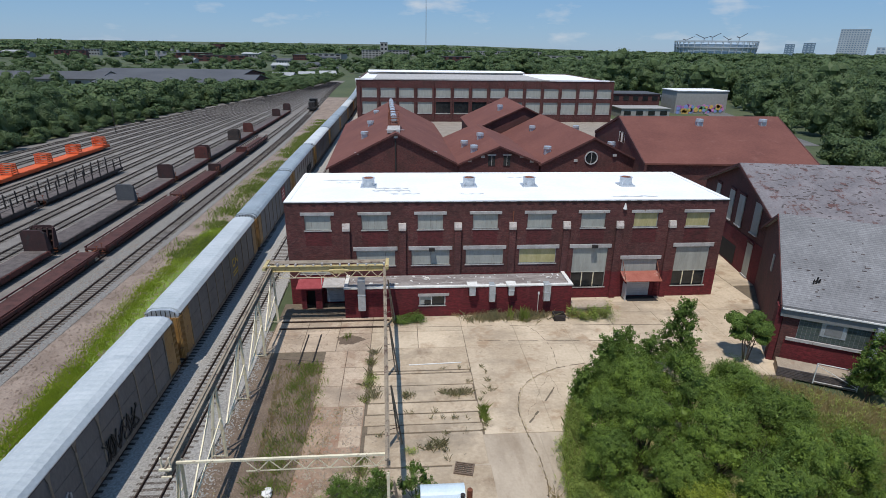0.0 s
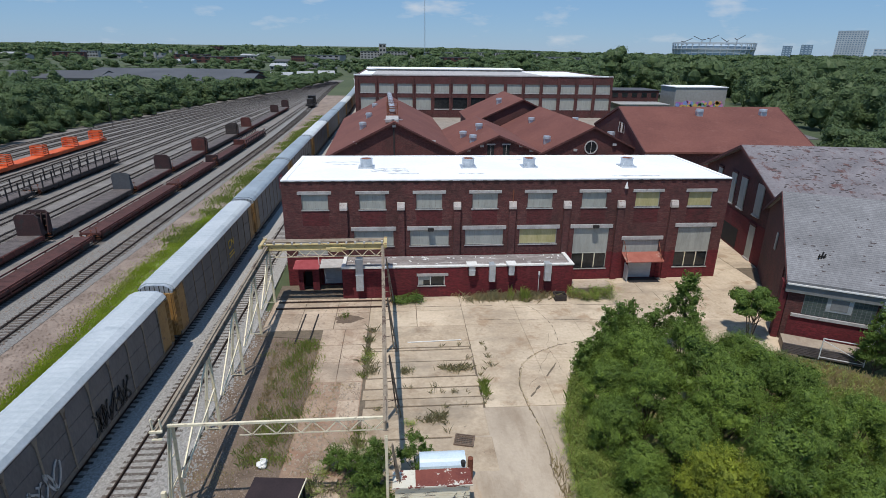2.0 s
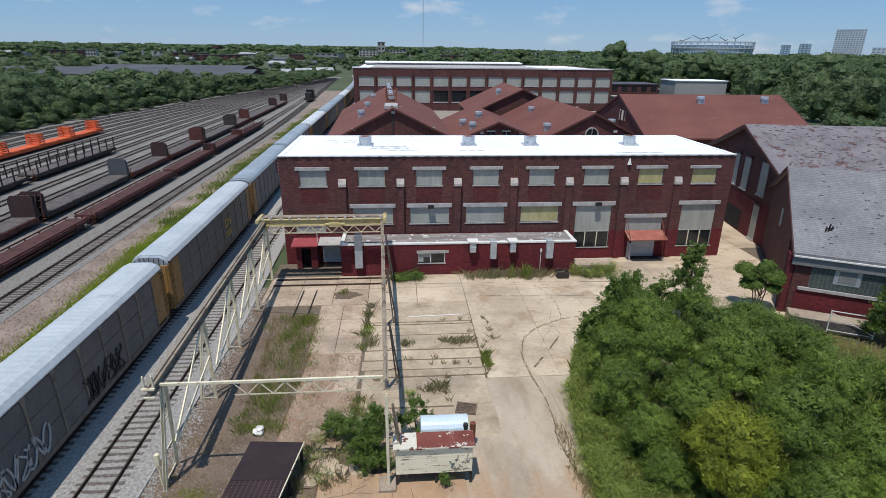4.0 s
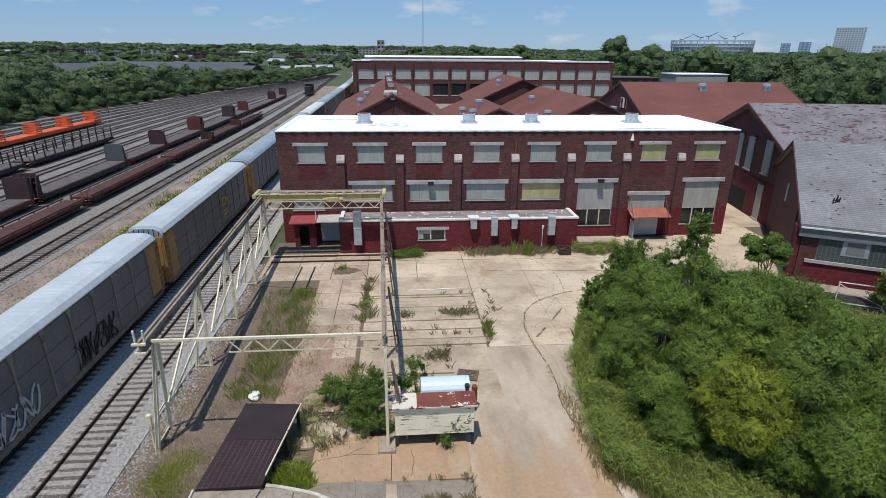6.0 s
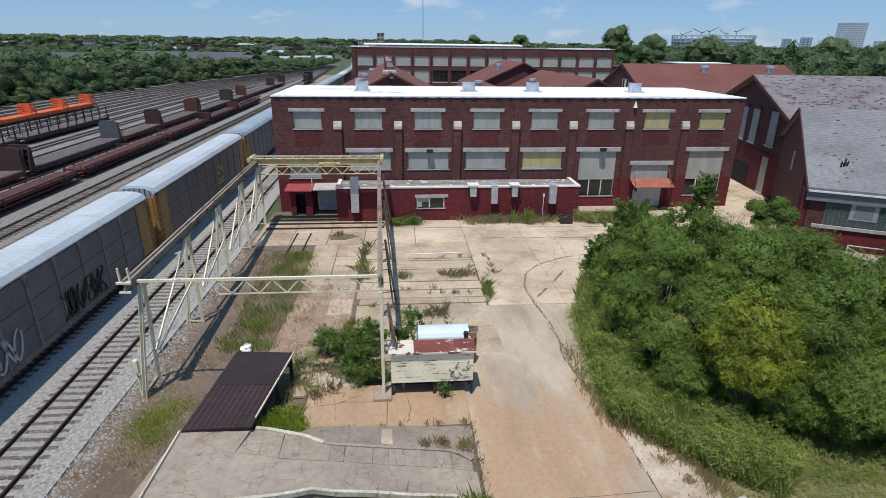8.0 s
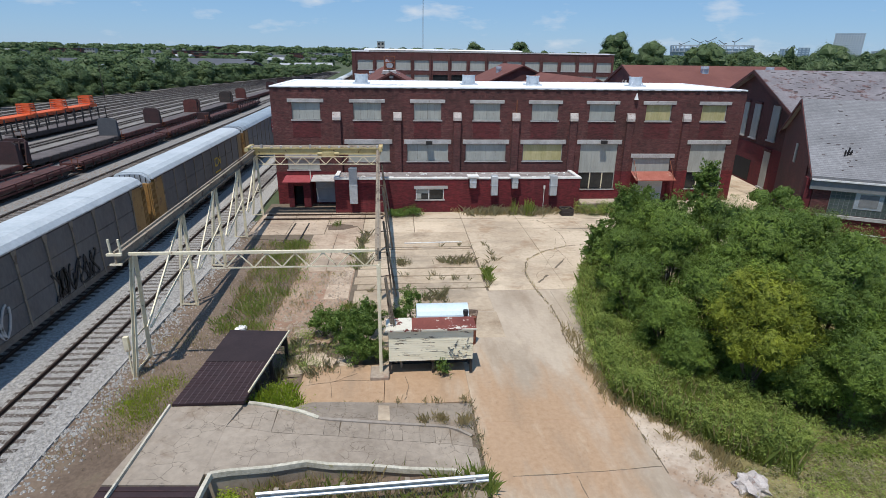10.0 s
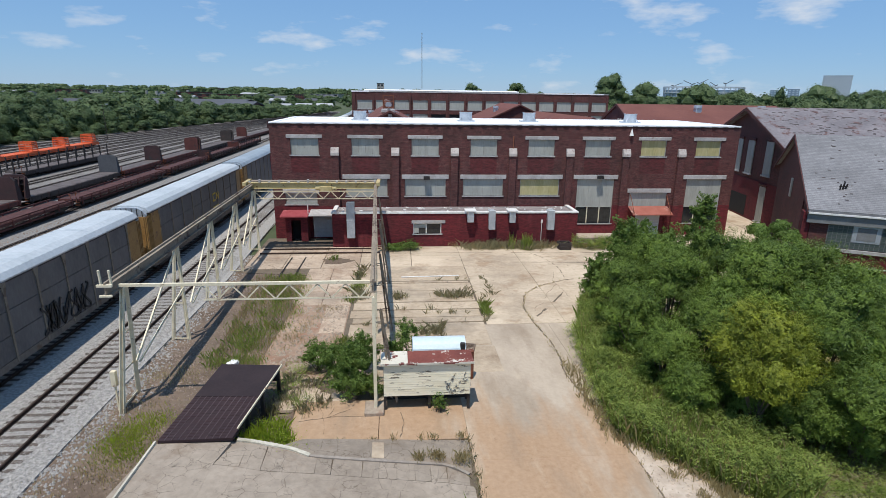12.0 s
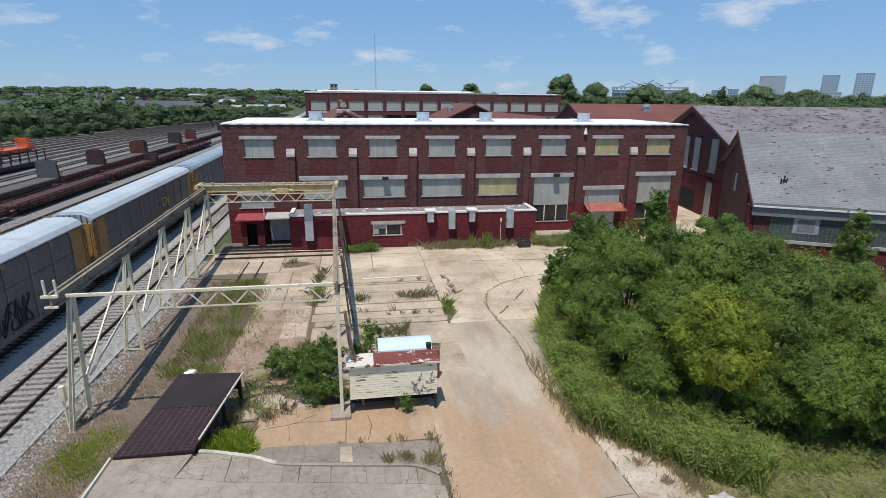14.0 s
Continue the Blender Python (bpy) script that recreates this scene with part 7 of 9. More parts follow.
flat_wagon(BROW, 127.0, 151.6, M["deck_wood"], "timber-decked bulkhead flat wagon", bulk=(M["bulkhead"], M["wagon_dark"]))
flat_wagon(BROW, 152.4, 166.8, M["car_red"], "oxide red bulkhead flat wagon", bulk=(M["wagon_dark"], M["car_red"]))
flat_wagon(BROW, 167.6, 206, M["car_red"], "long oxide red bulkhead flat wagon", bulk=(None, M["bulkhead"]))
flat_wagon(BROW, 206.8, 226, M["car_red"], "distant oxide red bulkhead flat wagon", bulk=(None, M["bulkhead"]))
flat_wagon(-59.7, 62, 89, M["deck_wood"], "flat wagon with tall black stakes", stakes=True)
flat_wagon(-59.7, 90, 117, M["deck_wood"], "flat wagon with tall black stakes", stakes=True)
flat_wagon(-76.0, 96, 145, M["orange"], "bright orange flat wagon with slatted racks", racks=True)


def locomotive(x, y):
    l = thing("locomotive", "distant dark diesel switcher locomotive", "locomotive", (x, y, 0.15))
    bmx = bmesh.new()
    box(bmx, x - 1.5, x + 1.5, y - 6, y + 6, 0.9, 1.5)
    part("frame", bmx, M["black_steel"], l)
    bmx = bmesh.new()
    box(bmx, x - 0.95, x + 0.95, y - 5.5, y + 1.0, 1.5, 3.6)
    part("hood", bmx, M["black_steel"], l)
    bmx = bmesh.new()
    box(bmx, x - 1.5, x + 1.5, y + 1.0, y + 4.0, 1.5, 4.3)
    box(bmx, x - 1.6, x + 1.6, y + 0.8, y + 4.2, 4.3, 4.45)
    cab = part("cab", bmx, M["black_steel"], l)
    bmx = bmesh.new()
    box(bmx, x - 1.2, x - 0.2, y + 0.96, y + 0.99, 2.9, 3.9)
    box(bmx, x + 0.2, x + 1.2, y + 0.96, y + 0.99, 2.9, 3.9)
    part("window", bmx, M["glass_dark"], cab)
    for yt in (y - 3.8, y + 3.8):
        bmx = bmesh.new()
        for dy in (-1, 1):
            for s in (-0.75, 0.75):
                tube(bmx, (x + s - 0.06, yt + dy, 0.6), (x + s + 0.06, yt + dy, 0.6), 0.45, 0.45, 12)
        part("bogie", bmx, M["black_steel"], l)


locomotive(yard_x(-33.8, 238), 238)


# ---- shed, tank and ramp ----
def shed():
    s = thing("siding_shed", "small shed with peeling cream siding and rusty roof", "shed", (1.2, 21.6, 0.1))
    x0, x1, y0, y1 = -0.5, 3.3, 21.2, 22.15
    for xa in (x0 + 0.05, x0 + 2.0, x1 - 0.05):
        for ya in (y0 + 0.1, y1 - 0.1):
            bmx = bmesh.new()
            box(bmx, xa - 0.06, xa + 0.06, ya - 0.06, ya + 0.06, 0.05, 2.1)
            part("post", bmx, M["black_steel"], s)
    n = 14
    for i in range(n):
        z = 0.80 + i * 0.112
        bmx = bmesh.new()
        extrude(bmx, [(x0, y0, z), (x0, y0 - 0.02, z), (x0, y0 - 0.01, z + 0.116), (x0, y0, z + 0.116)], (x1 - x0, 0, 0))
        part("siding_board", bmx, M["siding"], s)
    bmx = bmesh.new()
    box(bmx, x0, x0 + 0.05, y0 + 0.002, y1, 0.82, 2.36)
    box(bmx, x1 - 0.05, x1, y0 + 0.002, y1, 0.82, 2.36)
    box(bmx, x0 + 0.05, x1 - 0.05, y1 - 0.05, y1, 0.82, 2.36)
    part("side_wall", bmx, M["siding"], s)
    bmx = bmesh.new()
    extrude(bmx, [(x0 + 1.05, y0 - 0.12, 2.37), (x0 + 1.05, y1 + 0.12, 2.37), (x0 + 1.05, y1 + 0.12, 2.42), (x0 + 1.05, y0 - 0.12, 2.42)], (x1 - x0 - 0.93, 0, 0))
    roof = part("roof", bmx, M["shed_roof"], s, "dark red rusted roof with white flecks")
    bmx = bmesh.new()
    extrude(bmx, [(x0 - 0.12, y0 - 0.12, 2.37), (x0 - 0.12, y1 + 0.12, 2.37), (x0 - 0.12, y1 + 0.12, 2.423), (x0 - 0.12, y0 - 0.12, 2.423)], (1.165, 0, 0))
    part("roof_sheet", bmx, M["shed_roof_pale"], roof, "peeling cream roof sheet")
    bmx = bmesh.new()
    box(bmx, x0 - 0.14, x1 + 0.14, y0 - 0.15, y0 - 0.12, 2.35, 2.43)
    part("fascia", bmx, M["shed_roof_pale"], s)
    bmx = bmesh.new()
    rnd = random.Random(4)
    for i in range(26):
        xa, z = rnd.uniform(2.2, 3.1), rnd.uniform(0.95, 1.75)
        bar(bmx, (xa, y0 - 0.034, z), (xa + rnd.uniform(-0.2, 0.2), y0 - 0.034, z + rnd.uniform(-0.2, 0.2)), 0.03, 0.008)
    part("graffiti", bmx, M["bulkhead_grey"], s, "dark scribbles on the siding")
    bmx = bmesh.new()
    box(bmx, x0 + 0.05, x1 - 0.05, y1 - 0.12, y1 - 0.08, 0.12, 0.85)
    part("back_board", bmx, M["black_steel"], s)


shed()


def horizontal_tank():
    t = thing("storage_tank", "white horizontal tank with rounded top behind the shed", "tank", (2.0, 23.1, 0))
    bmx = bmesh.new()
    arc = [(22.35 + 1.4 * i / 10, 1.75 + 0.95 * math.sin(math.pi * i / 10) ** 0.35) for i in range(11)]
    extrude(bmx, [(0.8, y, z) for y, z in arc] + [(0.8, 23.75, 0.9), (0.8, 22.35, 0.9)], (2.45, 0, 0))
    part("shell", bmx, M["tank"], t)
    bmx = bmesh.new()
    for xa in (1.1, 2.9):
        box(bmx, xa - 0.1, xa + 0.1, 22.55, 23.7, 0, 0.9)
    part("saddle", bmx, M["coping"], t)
    bmx = bmesh.new()
    tube(bmx, (3.1, 22.55, 2.3), (3.1, 22.55, 2.6), 0.12, 0.13, 10)
    part("filler_cap", bmx, M["black_steel"], t)
    bmx = bmesh.new()
    tube(bmx, (3.7, 24.0, 0), (3.7, 24.0, 1.5), 0.16, 0.16, 10)
    part("rusty_pump", bmx, M["rust"], t)


horizontal_tank()


def steel_ramp():
    r = thing("steel_ramp", "dark brown steel dock ramp with a cream edge rail", "ramp", (-7, 20.5, 0))
    pts = [(-8.7, 17.95, 1.2), (-6.03, 17.98, 1.2), (-5.27, 23.06, 1.45), (-7.99, 23.32, 1.45)]
    bmx = bmesh.new()
    extrude(bmx, pts, (0, 0, -0.12))
    deck = part("deck", bmx, M["grate"], r)
    a, b, c, d = (Vector(p) for p in pts)
    for i in range(1, 30):
        t = i / 30
        bmx = bmesh.new()
        bar(bmx, a.lerp(d, t) + Vector((0, 0, 0.008)), b.lerp(c, t) + Vector((0, 0, 0.008)), 0.014, 0.016)
        part("tread_bar", bmx, M["bulkhead"], deck)
    e, f_ = a.lerp(d, 0.52), b.lerp(c, 0.52)        # the lower half carries long bars, the upper a darker flat sheet
    for i in range(1, 11):
        t = i / 11
        bmx = bmesh.new()
        bar(bmx, a.lerp(b, t) + Vector((0, 0, 0.012)), e.lerp(f_, t) + Vector((0, 0, 0.012)), 0.018, 0.02)
        part("long_bar", bmx, M["grate_bar"], deck)
    bmx = bmesh.new()
    extrude(bmx, [e + Vector((0, 0, 0.002)), f_ + Vector((0, 0, 0.002)), c + Vector((0, 0, 0.002)), d + Vector((0, 0, 0.002))], (0, 0, 0.022))
    part("plate", bmx, M["plate_brown"], deck, "darker upper half of the ramp")
    bmx = bmesh.new()
    bar(bmx, b + Vector((0.05, 0.5, 0.04)), c + Vector((0.05, 0, 0.03)), 0.05, 0.08)
    part("edge_rail", bmx, M["steel_cream"], r, "cream painted edge rail")
    for t in (0.3, 0.6, 0.97):
        for p in (b.lerp(c, t) - Vector((0.1, 0, 0)), a.lerp(d, t) + Vector((0.1, 0, 0))):
            bmx = bmesh.new()
            bar(bmx, (p.x, p.y, 0), (p.x, p.y, p.z - 0.1), 0.14)
            # black colour stands in for the dark shade under the ramp
            part("support", bmx, M["black_steel"], r)
    bmx = bmesh.new()
    box(bmx, -7.9, -5.35, 23.0, 23.1, 0.7, 1.3)
    part("end_beam", bmx, M["black_steel"], r)


steel_ramp()


def guard_rail():
    """A steel W-beam barrier on short posts."""
    g = thing("guard_rail", "galvanised steel guard rail on short posts by the weed bed", "barrier", (-0.7, 13.9, 0))
    a, b = Vector((-4.6, 13.68, 0.62)), Vector((2.9, 14.0, 0.62))
    prof = [(0.0, 0.16), (0.05, 0.12), (0.05, 0.07), (0.0, 0.03), (0.0, -0.03), (0.05, -0.07), (0.05, -0.12), (0.0, -0.16)]
    e = (b - a)
    out = Vector((e.y, -e.x, 0)).normalized()
    pts = [a + out * u + Vector((0, 0, v)) for u, v in prof] + [a + out * (u - 0.012) + Vector((0, 0, v)) for u, v in prof[::-1]]
    bmx = bmesh.new()
    extrude(bmx, pts, e)
    part("beam", bmx, M["galv"], g)
    for t in (0.08, 0.36, 0.64, 0.93):
        p = a.lerp(b, t)
        bmx = bmesh.new()
        box(bmx, p.x - 0.08, p.x + 0.08, p.y + 0.04, p.y + 0.18, -0.3, 0.75)
        part("post", bmx, M["deck_steel"], g)
    p = a.lerp(b, 0.9)
    bmx = bmesh.new()
    bar(bmx, p + out * 0.06 + Vector((-0.3, 0, 0)), p + out * 0.06 + Vector((0.3, 0.015, 0)), 0.01, 0.14)
    sign = part("sign_plate", bmx, M["white_paint"], g, "small white plate with illegible bars")
    bmx = bmesh.new()
    bar(bmx, p + out * 0.067 + Vector((-0.22, 0, 0)), p + out * 0.067 + Vector((0.22, 0.012, 0)), 0.004, 0.04)
    part("lettering", bmx, M["black"], sign)


guard_rail()


# ---- vegetation ----
N_RING, N_SEG = 5, 9
BALL = np.array([(math.cos(2 * math.pi * (j + 0.5 * (i % 2)) / N_SEG) * math.sin(math.pi * (i + 0.35) / (N_RING - 0.3)), math.sin(2 * math.pi * (j + 0.5 * (i % 2)) / N_SEG) * math.sin(math.pi * (i + 0.35) / (N_RING - 0.3)), math.cos(math.pi * (i + 0.35) / (N_RING - 0.3))) for i in range(N_RING) for j in range(N_SEG)])
BALL_FACES = np.array([(i * N_SEG + j, (i + 1) * N_SEG + j, (i + 1) * N_SEG + (j + 1) % N_SEG, i * N_SEG + (j + 1) % N_SEG) for i in range(N_RING - 1) for j in range(N_SEG)])


def leaf_cloud(rng, centres, radii, count, size, droop=0.0, flat=0.8, shell=0.55, ratio=0.34, stray=0.25, heart=None):
    """Verts and faces of many small leaf sprays spread through the outer parts of rounded lobes."""
    centres, radii = np.array(centres), np.array(radii)
    weight = radii[:, 0] * radii[:, 1]
    lobe = rng.choice(len(centres), count, p=weight / weight.sum())
    v = rng.normal(size=(count, 3))
    v /= np.linalg.norm(v, axis=1)[:, None]
    v[:, 2] = np.where(v[:, 2] < -0.35, -v[:, 2] * 0.6, v[:, 2])
    rad = shell + (1.0 - shell) * rng.random(count) ** 0.6 + np.where(rng.random(count) < stray, 0.35 * rng.random(count), 0.0)
    p = centres[lobe] + v * radii[lobe] * rad[:, None]
    # a leaf spray: a bent diamond of two triangles
    d1 = rng.normal(size=(count, 3))
    d1[:, 2] = d1[:, 2] * flat - droop
    d1 /= np.linalg.norm(d1, axis=1)[:, None]
    d1 -= 0.75 * (d1 * v).sum(1)[:, None] * v
    d1 /= np.linalg.norm(d1, axis=1)[:, None] + 1e-9
    n = v + 0.5 * rng.normal(size=(count, 3))
    if heart is not None:
        g = p - np.array(heart)
        n = 0.6 * v + 0.7 * g / (np.linalg.norm(g, axis=1)[:, None] + 1e-9) + 0.28 * rng.normal(size=(count, 3))
    d2 = np.cross(d1, n)
    d2 /= np.linalg.norm(d2, axis=1)[:, None] + 1e-9
    s = size * (0.6 + 0.8 * rng.random(count))[:, None]
    a, b = p - d1 * s, p + d1 * s
    c, d = p + d2 * s * ratio + d1 * s * 0.1, p - d2 * s * ratio + d1 * s * 0.1
    verts = np.stack([a, c, b, d], 1).reshape(-1, 3)
    i = np.arange(count)[:, None] * 4
    faces = np.concatenate([i, i + 1, i + 2, i + 3], 1)
    return verts, faces


def leafy(name, parent, verts, faces, material):
    ob = new(name, raw_mesh(name, verts.tolist(), faces.tolist(), material))
    ob.parent = parent
    if parent and parent.type == "EMPTY":
        ob.matrix_parent_inverse = parent.matrix_basis.inverted()
    return ob


def tree(name, label, x, y, height, spread, seed, material, leaves, leaf=0.16, trunk=0.12, low=0.15, lobes=9, droop=0.25, category="tree", group="", z=0.0, stems=1, cone=False, ratio=0.34, lobe=(0.16, 0.34), dense=False):
    rng, rnd = np.random.default_rng(seed), random.Random(seed)
    t = thing(name, label, category, (x, y, z), group=group)
    cs, rs = [], []
    for i in range(lobes):
        f = (i + 0.5) / lobes
        a = 2.4 * i + rnd.uniform(-0.5, 0.5)
        h = low + (1 - low) * f ** 0.8
        ring = math.sqrt(max(0.05, 1 - (2 * (0.18 + 0.82 * f) - 1) ** 2)) if f > 0.35 else 0.75 + 0.5 * f
        rr_ = spread * 0.72 * ring * rnd.uniform(0.55, 1.12)
        q = spread * rnd.uniform(*lobe)
        if cone:
            rr_, q = spread * (1.02 - f) * rnd.uniform(0.4, 0.85), spread * (0.42 - 0.26 * f) * rnd.uniform(0.8, 1.2)
        cs.append((x + rr_ * math.cos(a), y + rr_ * math.sin(a), z + height * h * rnd.uniform(0.84, 0.98)))
        rs.append((q, q, q * rnd.uniform(0.65, 1.0)))
    bmx = bmesh.new()
    for k in range(stems):
        dx, dy = (0, 0) if stems == 1 else (rnd.uniform(-0.3, 0.3) * spread, rnd.uniform(-0.3, 0.3) * spread)
        tube(bmx, (x + dx * 0.3, y + dy * 0.3, z - 0.2), (x + dx, y + dy, z + height * 0.5), trunk, trunk * 0.6, 8)
        tube(bmx, (x + dx, y + dy, z + height * 0.5), (x + dx * 1.2, y + dy * 1.2, z + height * 0.9), trunk * 0.6, trunk * 0.15, 6)
    for c in cs:
        tube(bmx, (x, y, z + max(0.2, (c[2] - z) * 0.45)), c, trunk * 0.4, trunk * 0.1, 5)
    part("trunk", bmx, M["bark"], t)
    v, f = leaf_cloud(rng, cs, rs, leaves, leaf, droop, 0.8, 0.45 if not dense else 0.75, ratio, 0.25 if not dense else 0.08, (x, y, z + height * 0.45) if dense else None)
    if dense:  # closed inner foliage
        V, F, n = [v], [f], len(v)
        for c, q in zip(cs, rs):
            V.append(np.array(c) + BALL * (1 + 0.16 * rng.normal(size=(len(BALL), 1))) * np.array(q) * 0.74)
            F.append(BALL_FACES + n)
            n += len(BALL)
        v, f = np.concatenate(V), np.concatenate(F)
    leafy("crown", t, v, f, material)
    return t


# the willow thicket beside the drive
def plumes(rng, lobes, count, leaf, ratio=0.2, length=0.55, thick=0.15, droop=0.3, per=34, heart=None):
    """Verts and faces of narrow leaves set along many outward plumes that cover rounded lobes (x, y, z, r)."""
    lobes = np.array(lobes)
    w = lobes[:, 3] ** 2
    n_pl = per * len(lobes)
    pl = rng.choice(len(lobes), n_pl, p=w / w.sum())
    d = rng.normal(size=(n_pl, 3))
    d[:, 2] = np.abs(d[:, 2]) * 1.1 - 0.45
    d /= np.linalg.norm(d, axis=1)[:, None]
    ax = d + np.array([0, 0, 0.55]) + 0.3 * rng.normal(size=(n_pl, 3))
    ax /= np.linalg.norm(ax, axis=1)[:, None]
    root = lobes[pl, :3] + d * (lobes[pl, 3] * rng.uniform(0.5, 0.9, n_pl))[:, None]
    ln = length * rng.uniform(0.5, 1.25, n_pl)
    k = rng.integers(0, n_pl, count)
    u = rng.random(count) ** 0.8
    p = root[k] + ax[k] * (ln[k] * u)[:, None] + rng.normal(size=(count, 3)) * (thick * (1.1 - 0.75 * u))[:, None]
    p[:, 2] -= 0.12 * ln[k] * u * u
    s = np.full(count, leaf) * rng.uniform(0.6, 1.3, count)
    inner = rng.random(count) < 0.24
    q = rng.normal(size=(count, 3))
    q /= np.linalg.norm(q, axis=1)[:, None]
    lo = rng.choice(len(lobes), count, p=w / w.sum())
    p = np.where(inner[:, None], lobes[lo, :3] + q * (lobes[lo, 3] * 0.62 * rng.random(count) ** 0.4)[:, None], p)
    s = np.where(inner, leaf * 1.9, s)
    d1 = ax[k] * 0.55 + rng.normal(size=(count, 3)) * 0.6 - np.array([0, 0, droop])
    d1 /= np.linalg.norm(d1, axis=1)[:, None]
    d1 -= 0.6 * (d1 * d[k]).sum(1)[:, None] * d[k]
    d1 /= np.linalg.norm(d1, axis=1)[:, None] + 1e-9
    out = d[k]
    if heart is not None:  # leaves of one crown face away from its heart
        g = p - np.array(heart)
        out = 0.45 * out + 0.8 * g / (np.linalg.norm(g, axis=1)[:, None] + 1e-9)
    d2 = np.cross(d1, out + 0.42 * rng.normal(size=(count, 3)))
    d2 /= np.linalg.norm(d2, axis=1)[:, None] + 1e-9
    s = s[:, None]
    wd = s * np.where(inner, 0.45, ratio)[:, None]
    verts = np.stack([p - d1 * s, p + d2 * wd, p + d1 * s, p - d2 * wd], 1).reshape(-1, 3)
    i = np.arange(count)[:, None] * 4
    return verts, np.concatenate([i, i + 1, i + 2, i + 3], 1)


def willow_bush(label, x, y, height, r, seed, material, leaves, skirt=True):
    rng, rnd = np.random.default_rng(seed), random.Random(seed)
    t = thing("willow_bush", label, "bush", (x, y, 0), group="willow thicket")
    # one broad dome with rounded shoulders; bushes inside the thicket keep a skirt near the ground
    lobes = [(x + rnd.uniform(-0.2, 0.2), y + rnd.uniform(-0.2, 0.2), height - 0.80 * r, 0.78 * r)]
    a0 = rnd.uniform(0, 6.28)
    for n_, up, out, q0 in ((4, 0.84, 0.45, 0.36), (7, 0.64, 0.68, 0.36)) + ((5, 0.40, 0.62, 0.34) if skirt else (5, 0.47, 0.56, 0.32),):
        for i in range(n_):
            a = a0 + up * 5 + 2 * math.pi * (i + rnd.uniform(-0.25, 0.25)) / n_
            q, o = r * q0 * rnd.uniform(0.72, 1.28), r * out * rnd.uniform(0.8, 1.2)
            lobes.append((x + o * math.cos(a), y + o * math.sin(a), max(0.6, up * height * rnd.uniform(0.86, 1.08) - 0.25 * q), q))
    bmx = bmesh.new()
    for c in lobes:
        mid = Vector((x + (c[0] - x) * 0.3, y + (c[1] - y) * 0.3, c[2] * 0.45))
        tube(bmx, (x + rnd.uniform(-0.3, 0.3), y + rnd.uniform(-0.3, 0.3), -0.2), mid, 0.07, 0.05, 6)
        tube(bmx, mid, c[:3], 0.05, 0.015, 5)
    part("trunk", bmx, M["bark"], t)
    v, f = plumes(rng, lobes, leaves, 0.064, 0.21, 0.40, 0.11, 0.3, 64, (x, y, height * 0.5))
    V, F, n = [v], [f], len(v)
    # closed balls added inside the lobes to stop light leaking through the leaves
    for c in lobes:
        u = BALL * (1 + 0.10 * rng.normal(size=(len(BALL), 1)))
        V.append(np.array(c[:3]) + u * c[3] * (0.52 if c[3] < 0.7 * r else 0.48))
        F.append(BALL_FACES + n)
        n += len(BALL)
    leafy("crown", t, np.concatenate(V), np.concatenate(F), material)
    return t


THICKET = [(14.8, 18.5, 5.7, 2.35), (12.6, 21.8, 3.5, 1.6), (12.3, 24.8, 4.2, 1.8), (12.9, 28.2, 4.5, 1.85), (14.7, 31.5, 4.4, 1.8), (15.3, 22.6, 4.7, 2.1), (14.8, 26.2, 5.7, 2.2), (15.9, 29.8, 5.6, 2.2), (16.8, 33.0, 4.9, 2.0),
           (18.6, 19.8, 6.2, 2.5), (18.3, 24.2, 6.6, 2.5), (19.0, 28.0, 6.2, 2.4), (19.9, 31.6, 5.3, 2.1), (21.9, 21.6, 6.2, 2.4), (22.2, 25.8, 6.0, 2.3), (22.8, 29.4, 5.2, 2.1), (20.9, 17.4, 5.2, 2.3), (24.8, 18.6, 5.4, 2.2), (25.4, 22.8, 5.2, 2.1), (24.6, 15.0, 4.6, 2.0),
           (17.9, 16.6, 4.1, 2.1), (20.3, 15.4, 3.9, 2.0), (12.7, 19.7, 2.5, 1.1), (25.2, 27.2, 4.6, 2.0), (24.0, 32.2, 4.2, 1.9),
           (14.9, 19.3, 2.5, 1.5), (16.4, 17.9, 2.7, 1.6), (18.2, 17.0, 2.6, 1.6), (19.9, 16.2, 2.6, 1.6), (16.6, 19.6, 3.0, 1.7)]
for i, (x, y, hgt, sp) in enumerate(THICKET):
    willow_bush("yellowish green willow bush among greener ones" if i == 0 else "dense green willow bush in the thicket", x, y, hgt * 1.1, sp * 0.86, 100 + i, M["leaf_yellow"] if i == 0 else M["leaf"], 34000 if y < 24 and x < 20 else 26000 if y < 27 and x < 22.5 else 17000, i not in (0, 9, 16))


